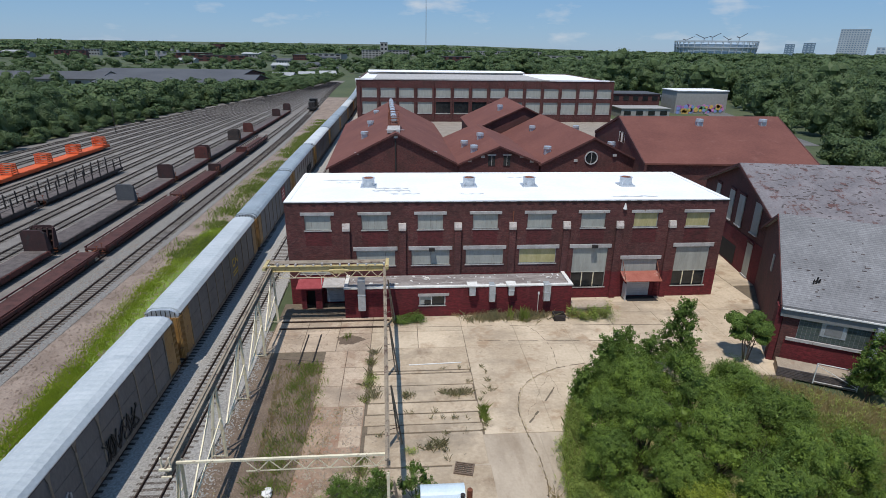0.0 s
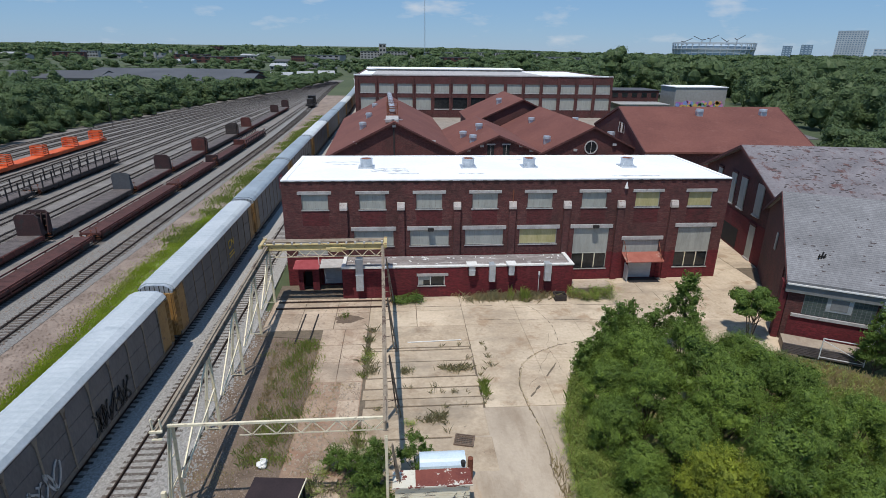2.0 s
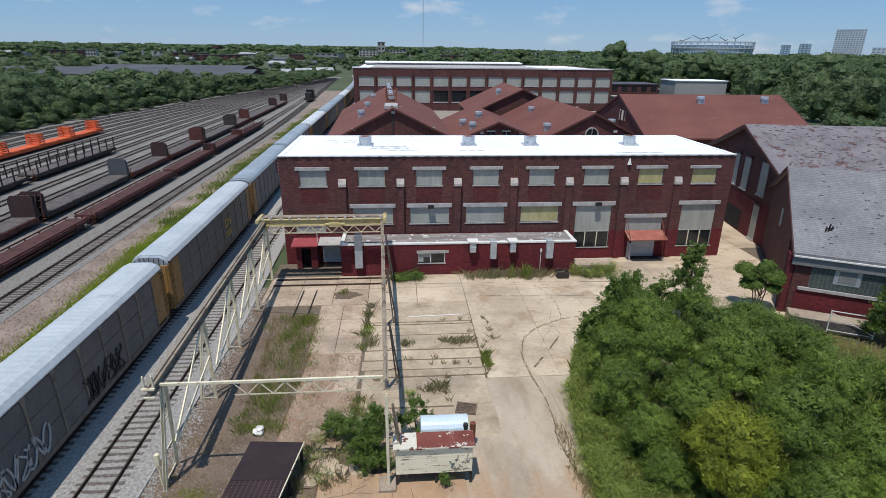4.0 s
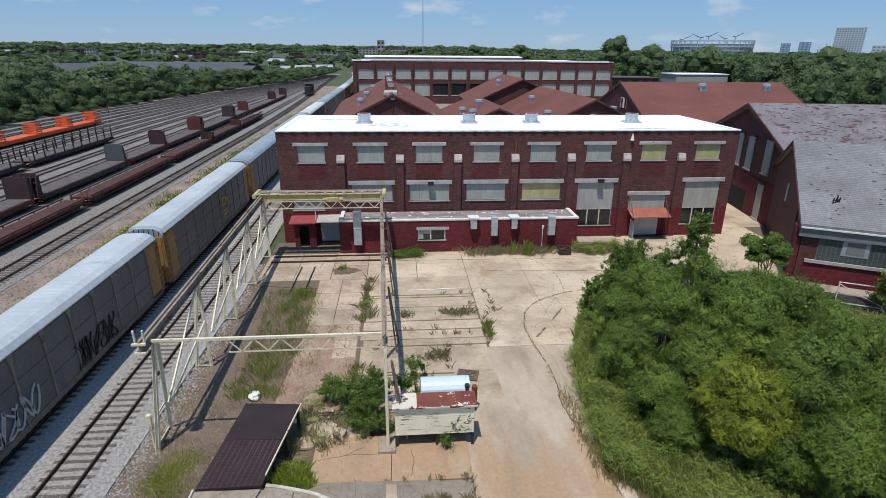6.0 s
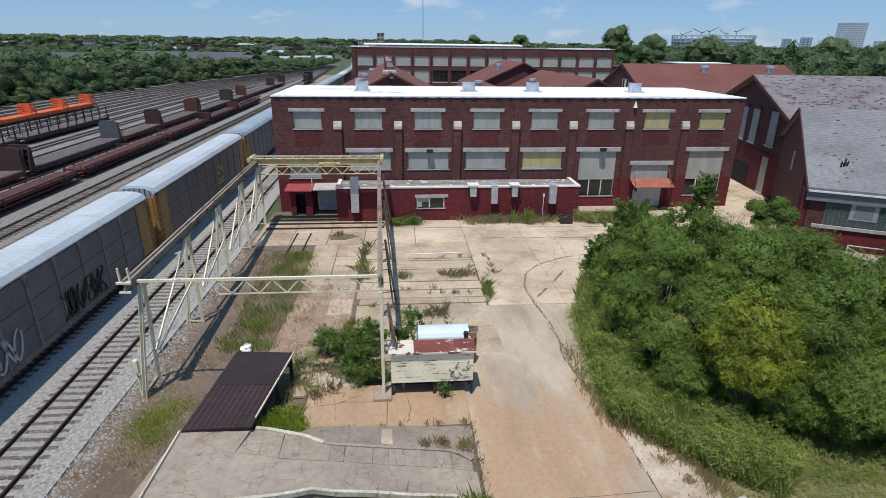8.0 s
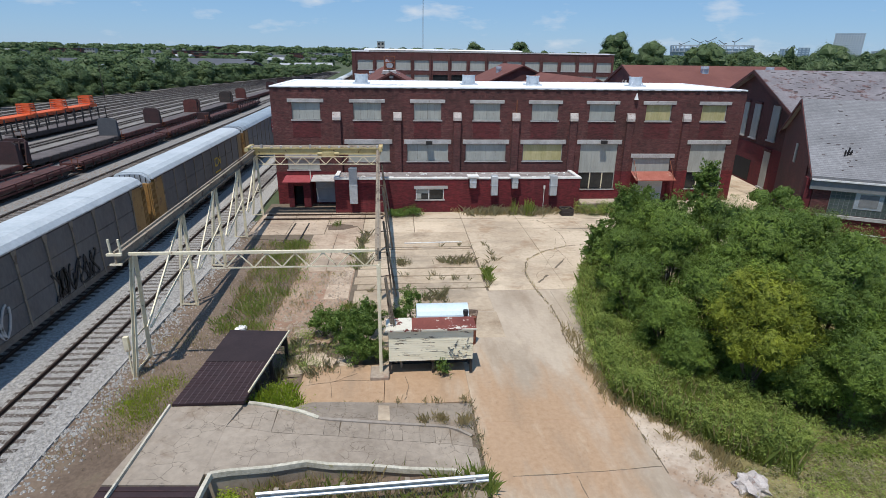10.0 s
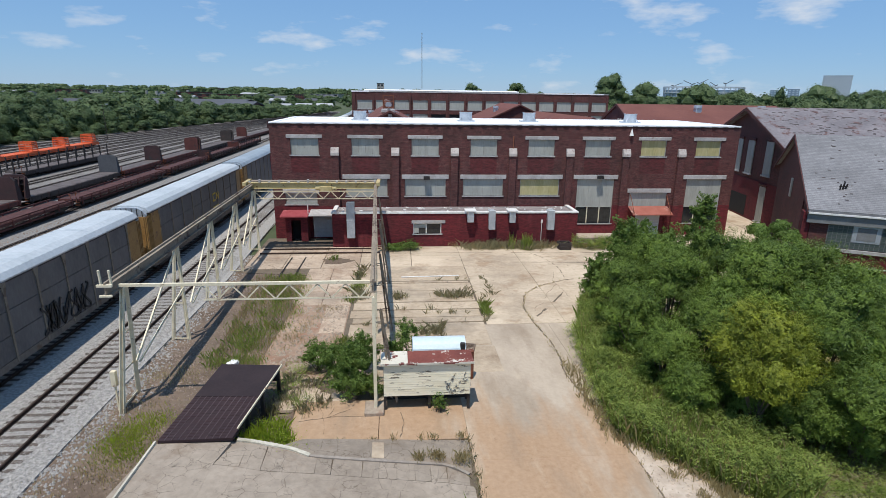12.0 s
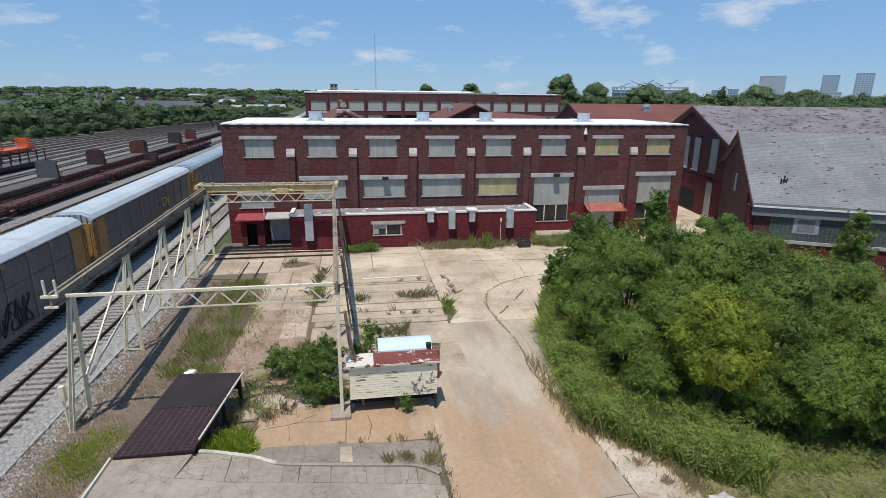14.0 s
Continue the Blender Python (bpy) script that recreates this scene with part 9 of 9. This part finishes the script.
stones("ballast_stones", "loose crushed stones of the track bed", M["ballast"], 18000, in_rect(-22.5, -13.0, 16, 60, -0.03), 0.045, 51)
stones("ballast_stones", "crushed stones heaped round the sleepers", M["ballast"], 30000, in_rect(-17.2, -13.1, 15, 46, -0.004), 0.034, 79)
stones("ground_litter", "scattered stones and rubble on the dirt", M["gravel_dirt"], 5200, in_rect(-12.8, -4.5, 17, 46, -0.08), 0.045, 52)
stones("ground_litter", "pale ballast spilled over the dirt", M["ballast"], 2600, along([(-12.7, 15), (-12.6, 25), (-12.8, 35), (-12.9, 46)], 0.45, -0.07), 0.045, 67)
stones("path_rubble", "broken concrete bits on the path", M["concrete_old"], 520, in_poly([(-7.0, 25), (-3.3, 25), (-3.2, 34), (-6.4, 34)], -0.01), 0.07, 53)

stones("verge_stones", "scattered stones on the sandy verge", M["gravel_dirt"], 5200, in_rect(-36.5, -24.0, 18, 75, -0.06), 0.09, 64)
stones("edge_rubble", "crumbled concrete along the drive's edge", M["concrete_edge"], 420, in_poly([(9.6, 18.4), (10.4, 17.2), (12.6, 13), (12.9, 9), (10.2, 9), (9.6, 14)], 0.0), 0.05, 65)
blades("joint_weeds", "sparse weeds on the broken drive edge", M["grass_dry"], 500, tufts([(10.4, 16.3), (10.9, 15.2), (11.4, 14.6), (10.6, 14.0), (11.6, 13.2), (10.2, 17.4), (11.9, 12.4)], 0.14), 0.3, 0.008, 66)

bm = bmesh.new()
bmesh.ops.create_icosphere(bm, subdivisions=3, radius=0.5)
for v in bm.verts:
    v.co *= 1 + 0.6 * noise.noise(v.co * 4)
    v.co.z *= 0.6
bmesh.ops.translate(bm, verts=bm.verts, vec=(12.0, 13.6, 0.15))
solid("rubble_lump", bm, M["cap_stone"], "lump of broken white concrete in the grass", "rubble")
# rubbish sack
bm = bmesh.new()
bmesh.ops.create_icosphere(bm, subdivisions=3, radius=0.32)
for v in bm.verts:
    v.co *= 1 + 0.5 * noise.noise(v.co * 5)
    v.co.z *= 0.7
bmesh.ops.translate(bm, verts=bm.verts, vec=(-8.3, 25.9, 0.1))
solid("rubbish_sack", bm, M["white_paint"], "crumpled white rubbish sack beside the ramp", "sack")


# lattice hatch lying on the floor behind the tank
hatch = thing("floor_hatch", "rusty brown lattice hatch lying on the concrete", "hatch", (3.75, 27.2, 0.02))
hm = pose(3.75, 27.2, 0.02, 0, 0, -14)
for q in ((-0.62, 0.62, -0.5, -0.43), (-0.62, 0.62, 0.43, 0.5), (-0.62, -0.55, -0.43, 0.43), (0.55, 0.62, -0.43, 0.43)):
    bm = bmesh.new()
    box(bm, *q, 0, 0.12, hm)
    part("frame", bm, M["hatch_rust"], hatch)
for k in range(7):
    bm = bmesh.new()
    box(bm, -0.5 + k * 0.165, -0.45 + k * 0.165, -0.43, 0.43, 0.02, 0.07, hm)
    part("lattice_bar", bm, M["hatch_rust"], hatch)
for k in range(5):
    bm = bmesh.new()
    box(bm, -0.55, 0.55, -0.36 + k * 0.17, -0.31 + k * 0.17, 0.07, 0.11, hm)
    part("lattice_bar", bm, M["hatch_rust"], hatch)


# yard light
yl = thing("yard_lamp", "tall thin grey yard lamp by the woods", "lamp", (-84.7, 169.7, 0))
bm = bmesh.new()
tube(bm, (-84.7, 169.7, -0.2), (-84.7, 169.7, 9.6), 0.10, 0.06, 10)
part("pole", bm, M["wagon_dark"], yl)
bm = bmesh.new()
bar(bm, (-84.7, 169.7, 9.5), (-83.5, 169.7, 9.8), 0.08)
part("arm", bm, M["wagon_dark"], yl)
bm = bmesh.new()
box(bm, -83.9, -83.2, 169.5, 169.9, 9.72, 9.9)
part("lamp_head", bm, M["galv"], yl)

# ---- woods and distance ----
def woods(name, label, spots, seed, per=60, material=None, leaf=0.9, lobes=5):
    """A far stand of trees in one object: lobed crowns of leaf sprays reaching down to the ground."""
    rng = np.random.default_rng(seed)
    V, F, n = [], [], 0
    for (x, y, z, h, r) in spots:
        cs, rs = [], []
        for i in range(lobes):
            f = i / (lobes - 1)
            a, o = rng.uniform(0, 6.28), r * rng.uniform(0.2, 0.75) * (1.1 - 0.8 * f)
            cs.append((x + o * math.cos(a), y + o * math.sin(a), z + h * (0.22 + 0.62 * f)))
            q = r * (0.78 if i == 2 else rng.uniform(0.34, 0.6))
            rs.append((q, q, h * (0.36 if i == 2 else rng.uniform(0.14, 0.24))))
        v, f = leaf_cloud(rng, cs, rs, per, leaf * r / 4, 0.1, 0.7, 0.86, 0.62, 0.05, (x, y, z + h * 0.42))
        V.append(v), F.append(f + n)
        n += len(v)
        # the dense inner foliage of each lobe
        for c, q in zip(cs, rs):
            u = BALL * (1 + 0.16 * rng.normal(size=(len(BALL), 1)))
            V.append(np.array(c) + u * np.array(q) * 0.72)
            F.append(BALL_FACES + n)
            n += len(BALL)
    ob = new(name, raw_mesh(name, np.concatenate(V).tolist(), np.concatenate(F).tolist(), material or M["leaf_far"]))
    return tagged(ob, label, "woods", kind="stuff")


rng = np.random.default_rng(77)
edge = lambda y: yard_x(-96.5, y) - (1.5 if y > 130 else 0)
spots = []
for row, (off, h0, h1_, r0) in enumerate(((1.5, 2.2, 4.5, 2.4), (8, 6, 11, 4.0), (16, 9, 15, 5.6), (26, 12, 16, 6.4), (39, 12, 16, 7.0), (53, 12, 16, 7.0))):
    y = 100.0
    while y < 530:
        y += r0 * rng.uniform(0.85, 1.7) * (1 if y < 200 else 1.5)
        cap_ = float(np.interp(y, (100, 190, 235, 290, 350, 440), (14.6, 12.8, 12.4, 9.4, 6.2, 5.8))) * rng.uniform(0.72, 1.06)
        spots.append((edge(y) - off + rng.uniform(-2, 2), y, -0.3, min(cap_, rng.uniform(h0, h1_) * rng.choice((0.8, 1.0, 1.3))), r0 * rng.uniform(0.8, 1.3) * (1 if y < 200 else 1.15)))
woods("yard_woods", "dense green trees along the yard's edge", [s for s in spots if s[1] < 200], 61, 1900, None, 0.2)
woods("yard_woods", "dense green trees at the yard's far end", [s for s in spots if s[1] >= 200], 66, 700, None, 0.3)
spots = []
for d in (215, 255, 300, 350, 410, 480, 560, 660, 780, 920, 1100, 1350, 1700, 2200):
    b = -1.05
    while b < 1.2:
        b += 0.018 * rng.uniform(0.7, 1.3) * (1 if d < 900 else 1.4)
        y = d * rng.uniform(0.9, 1.1)
        x = b * y
        open_ = (x > edge(min(y, 440)) - 45 and x < 40 and y < 450) or (x > -30 and x < 82 and y < 270) or (y < 300 and abs(x - (117 + (y - 150) * 0.24)) < 9) or (0.36 * y < x < 0.63 * y and y < 290)
        west = -0.8 < b < -0.03
        if open_ or (west and y < 455 and b > -0.56) or rng.random() < (0.38 if west and 455 < y < 1000 else 0.06):
            continue
        r = max(5.0, 0.017 * y) * rng.uniform(0.8, 1.25)
        spots.append((x, y, rise(x, y) - 0.3, (rng.uniform(6.5, 11.5) if west and y < 1000 else rng.uniform(9, 14) if y < 1000 else rng.uniform(11, 19)) + (4 if b > 0.55 and y < 420 else 0), r * (0.8 if west and y < 1000 else 1)))
woods("distant_woods", "dense green woods towards the horizon", [s for s in spots if s[1] < 420], 62, 750, None, 0.30)
woods("distant_woods", "green trees between the far roofs", [s for s in spots if 420 <= s[1] < 900], 65, 460, None, 0.32)
woods("distant_woods", "far dark green woods along the horizon", [s for s in spots if s[1] >= 900], 68, 170, None, 0.5)
spots = []
for i in range(260):
    x, y = rng.uniform(84, 260), rng.uniform(112, 225)
    if abs(x - (117 + (y - 150) * 0.24)) < 9 or x < 0.63 * y or x < 92 + (150 - y) * 0.3 or x > y * 1.25:
        continue
    spots.append((x, y, -0.3, rng.uniform(5, 9) if y < 140 else rng.uniform(8, 14.5), rng.uniform(3.4, 5.6)))
for i in range(60):
    x, y = rng.uniform(86, 170), rng.uniform(84, 135)
    if x > 92 + (y - 84) * 0.2 and not 96 < y < 101:
        spots.append((x, y, -0.3, rng.uniform(4.5, 8.5), rng.uniform(3.0, 4.8)))
woods("lane_woods", "dense green trees beyond the brown warehouse", spots, 67, 1500, None, 0.24)
for i, (x, y, h, r) in enumerate(((117, 300, 24.5, 11), (140, 308, 20, 12), (168, 300, 20, 15), (190, 300, 18, 12), (232, 290, 19.5, 15), (265, 292, 18, 13), (75, 350, 22, 9), (160, 205, 13, 7), (150, 175, 10, 5), (52, 380, 21, 9))):
    tree("broadleaf_tree", "broad green tree beyond the factory", x, y, h, r * 0.9, 200 + i, M["leaf_far"], 12000, 0.26, 0.35, 0.10, 40, 0.1, ratio=0.55, lobe=(0.26, 0.46), dense=True)


def block(name, label, x, y, w, d, h, wall, roofm, rows=0, cols=0, turn=0, category="building", glass="glass_dark", z=0.0):
    """A far building with its windows set in."""
    t = thing(name, label, category, (x, y, z))
    m = pose(x, y, z, 0, 0, turn)
    bmx = bmesh.new()
    box(bmx, -w / 2, w / 2, -d / 2, d / 2, -1, h, m)
    part("wall", bmx, wall, t)
    bmx = bmesh.new()
    box(bmx, -w / 2 - 0.3, w / 2 + 0.3, -d / 2 - 0.3, d / 2 + 0.3, h, h + max(0.3, h * 0.02), m)
    part("roof", bmx, roofm, t)
    for i in range(cols):
        for j in range(rows):
            bmx = bmesh.new()
            cw, rh = w / cols, h / rows
            box(bmx, -w / 2 + cw * (i + 0.22), -w / 2 + cw * (i + 0.78), -d / 2 - 0.12, -d / 2 - 0.01, rh * (j + 0.3), rh * (j + 0.78), m)
            part("window", bmx, M[glass], t)
    return t


block("office_building", "low pale building with a mural wall", 130, 240, 23, 14, 9.2, M["far_wall"], M["membrane"])
bm = bmesh.new()
rr = random.Random(3)
mural = thing("mural", "colourful painted mural on the pale wall", "mural", (126, 232.8, 2))
for k, c in enumerate(((0.35, 0.12, 0.35), (0.5, 0.2, 0.4), (0.15, 0.35, 0.2), (0.2, 0.25, 0.5), (0.55, 0.35, 0.1))):
    mm = mat("mural_paint", c, tuple(min(1, v * 1.4) for v in c), 1, 6, 0.8, relief=0)
    bm = bmesh.new()
    for i in range(14):
        xa, za = rr.uniform(119.5, 140), rr.uniform(0.3, 3.2)
        tube(bm, (xa, 232.97, za), (xa, 232.9 - 0.012 * k, za), rr.uniform(0.4, 1.1), None, 9)
    part("paint_patch", bm, mm, mural)
block("brick_shop", "low brick building with a grey roof", 100, 245, 26, 16, 7.5, M["brick_dark"], M["far_roof"], 2, 6)
block("shed_building", "grey flat shed by the street", 98, 222, 20, 12, 3.4, M["far_wall"], M["far_wall"], 1, 4)
def roofed_shed(name, label, x, y, w, d, h, rise_, wall, roofm, turn=0, doors=0):
    """A wide low building with its ridge across, eaves h high."""
    z = rise(x, y)
    t = thing(name, label, "building", (x, y, z), group="distant buildings")
    m = pose(x, y, z, 0, 0, turn)
    bmx = bmesh.new()
    extrude(bmx, [m @ Vector(p) for p in ((-w / 2, -d / 2, -1), (-w / 2, d / 2, -1), (-w / 2, d / 2, h), (-w / 2, 0, h + rise_), (-w / 2, -d / 2, h))], m.to_3x3() @ Vector((w, 0, 0)))
    body = part("wall", bmx, wall, t)
    for s_ in (-1, 1):
        bmx = bmesh.new()
        extrude(bmx, [m @ Vector(p) for p in ((-w / 2 - 0.6, 0, h + rise_ + 0.05), (-w / 2 - 0.6, s_ * (d / 2 + 0.8), h - 0.1), (-w / 2 - 0.6, s_ * (d / 2 + 0.8), h + 0.3), (-w / 2 - 0.6, 0, h + rise_ + 0.45))], m.to_3x3() @ Vector((w + 1.2, 0, 0)))
        part("roof", bmx, roofm, t)
    for i in range(doors):
        bmx = bmesh.new()
        xa = -w / 2 + w * (i + 0.3) / doors
        box(bmx, xa, xa + w * 0.4 / doors, -d / 2 - 0.15, -d / 2 - 0.01, h * 0.35, h * 0.75, m)
        part("window", bmx, M["glass_dark"], body)
    return t


roofed_shed("grey_warehouse", "wide low warehouse with dark grey shingled roof", -128, 352, 84, 62, 4.6, 3.4, M["brick_dark"], M["far_roof"], 4, 10)
roofed_shed("grey_warehouse", "wide low warehouse with dark grey shingled roof", -158, 420, 104, 62, 5.0, 3.4, M["brick_dark"], M["far_roof"], -3, 12)
roofed_shed("grey_warehouse", "long low building with dark grey roof", -226, 372, 84, 34, 4.6, 3.6, M["far_wall"], M["far_roof"], 6, 10)
roofed_shed("row_house", "low house with a dark roof behind the woods", -252, 330, 40, 20, 5.0, 3.6, M["far_wall"], M["far_roof"], 14, 5)
for x, y, w, d, h, k in ((-91, 452, 32, 16, 5, 1), (-76, 470, 24, 14, 5, 1), (-62, 492, 26, 14, 4.5, 1), (-122, 612, 44, 18, 7, 1), (-96, 655, 30, 18, 6, 0), (-250, 1000, 60, 22, 10, 1), (-205, 905, 46, 20, 8, 0), (-262, 730, 40, 18, 7, 1), (-330, 860, 60, 24, 8, 0),
                         (-462, 986, 50, 26, 9, 0), (-430, 1120, 90, 30, 10, 0), (-150, 760, 36, 18, 7, 0), (-66, 560, 22, 14, 5, 0), (-560, 900, 50, 20, 8, 0), (-640, 1010, 60, 24, 8, 1), (-110, 880, 50, 20, 8, 0)):
    w, h = w * 0.5, h * 0.62
    roofed_shed("distant_shed", "pale distant shed with a white metal roof" if k else "distant building with a dull grey roof", x, y, w, d, h, 2.2, M["far_wall"], M["far_pale"] if k else M["far_roof"], (x * 7) % 24 - 12, 5)
tanks = random.Random(41)
for i in range(6):
    x, y = -425 + i * 13, 1000 + 10 * (i % 2)
    bm = bmesh.new()
    tube(bm, (x, y, rise(x, y) - 1), (x, y, rise(x, y) + tanks.uniform(8, 13)), 2.6, 2.6, 14)
    solid("storage_silo", bm, M["far_wall"], "pale distant storage silo among trees", "silo", group="distant silos")
rr = random.Random(9)
for k in range(30):
    y = rr.uniform(800, 2300)
    x = rr.uniform(-0.78, 0.35) * y
    if -110 < x < 60 and y < 1050:
        continue
    block("distant_building", "small distant building among trees", x, y, rr.uniform(20, 70), 25, rr.uniform(7, 13), M["far_wall"] if k % 3 == 0 else M["brick_dark"], M["far_roof"], 2, 6, rr.uniform(-20, 20), z=rise(x, y))
for x, y, w in ((75, 1260, 130), (190, 1330, 90), (285, 1400, 120)):
    block("long_building", "long pale low building on the far rise", x, y, w, 30, 12, M["far_wall"], M["far_roof"], 2, 16, z=rise(x, y))
block("mill_building", "old brick mill with a tower on the skyline", -25, 1000, 80, 30, 15, M["far_wall"], M["far_roof"], 4, 14, z=rise(-25, 1000))
block("mill_tower", "square arched tower of the old mill", -27, 982, 12, 12, 27, M["far_wall"], M["far_roof"], 4, 2, z=rise(-27, 982))


def at_sky(px, dist):
    """Plan position of a far thing by its bearing, as tan of the angle from straight ahead."""
    return px * dist, dist


block("office_tower", "pale grid-fronted office tower on the skyline", *at_sky(0.826, 2600), 118, 60, 130, M["tower_pale"], M["tower_glass"], 14, 11, -40, "tower", "tower_blue")
block("office_tower", "distant blue glass tower", *at_sky(0.957, 2700), 78, 60, 142, M["tower_glass"], M["tower_blue"], 14, 6, -45, "tower", "tower_blue")
block("office_tower", "distant blue glass tower", *at_sky(1.036, 2700), 84, 60, 156, M["tower_glass"], M["tower_blue"], 14, 6, -45, "tower", "tower_blue")
block("office_tower", "small distant blue tower", *at_sky(0.706, 3400), 52, 50, 72, M["tower_blue"], M["tower_blue"], 6, 3, -35, "tower", "tower_glass")
block("office_tower", "small distant grey tower", *at_sky(0.743, 3400), 62, 50, 80, M["tower_blue"], M["tower_blue"], 6, 3, -38, "tower", "tower_glass")
block("civic_building", "long low pale building on the skyline", *at_sky(0.93, 2300), 190, 60, 50, M["tower_pale"], M["tower_glass"], 4, 12, -42, "building", "tower_blue")


def stadium(x, y, turn):
    s = thing("stadium", "unfinished stadium ring with cranes on the skyline", "stadium", (x, y, 0))
    m = pose(x, y, 0, 0, 0, turn)
    bmx = bmesh.new()
    n = 36
    rings = [[bmx.verts.new(m @ Vector((190 * q * math.cos(2 * math.pi * i / n), 120 * q * math.sin(2 * math.pi * i / n), zz))) for i in range(n)] for q, zz in ((1.0, 0), (1.0, 30), (1.06, 60 + 0), (0.8, 66), (0.7, 30))]
    for ra, rb in zip(rings, rings[1:]):
        for i in range(n):
            bmx.faces.new((ra[i], ra[(i + 1) % n], rb[(i + 1) % n], rb[i]))
    part("bowl", bmx, M["tower_glass"], s)
    for i in range(n):
        a = 2 * math.pi * i / n
        bmx = bmesh.new()
        bar(bmx, m @ Vector((196 * math.cos(a), 126 * math.sin(a), 0)), m @ Vector((206 * math.cos(a), 132 * math.sin(a), 76)), 4)
        part("column", bmx, M["tower_pale"], s)
    for z in (46, 76):
        bmx = bmesh.new()
        for i in range(n):
            a, b = 2 * math.pi * i / n, 2 * math.pi * (i + 1) / n
            bar(bmx, m @ Vector((204 * math.cos(a), 130 * math.sin(a), z)), m @ Vector((204 * math.cos(b), 130 * math.sin(b), z)), 5)
        part("ring_beam", bmx, M["tower_pale"], s)
    for k, (dx, hgt, jib) in enumerate(((-150, 100, 40), (-60, 112, -45), (-20, 118, 40), (60, 104, -30), (110, 116, 34))):
        c = thing("tower_crane", "tall construction crane over the stadium", "crane", tuple(m @ Vector((dx, 0, 0))), group="construction cranes")
        bmx = bmesh.new()
        bar(bmx, m @ Vector((dx, 0, 0)), m @ Vector((dx, 0, hgt * 0.82)), 4)
        part("mast", bmx, M["galv"], c)
        bmx = bmesh.new()
        bar(bmx, m @ Vector((dx, 0, hgt * 0.82)), m @ Vector((dx + jib, 0, hgt)), 3)
        bar(bmx, m @ Vector((dx, 0, hgt * 0.82)), m @ Vector((dx - jib * 0.4, 0, hgt * 0.86)), 4)
        part("jib", bmx, M["far_roof"], c)


stadium(*at_sky(0.565, 3000), -29)
mast = thing("radio_mast", "tall thin radio mast on the skyline", "mast", (45, 1000, 0))
bm = bmesh.new()
for dx, dy in ((-1.2, -0.7), (1.2, -0.7), (0, 1.4)):
    bar(bm, (45 + dx, 1000 + dy, 0), (45 + dx * 0.5, 1000 + dy * 0.5, 117), 0.22)
for k in range(23):
    z = k * 5
    bar(bm, (44.2, 999.3, z), (45.8, 999.3, z + 5), 0.2)
part("lattice", bm, M["galv"], mast)
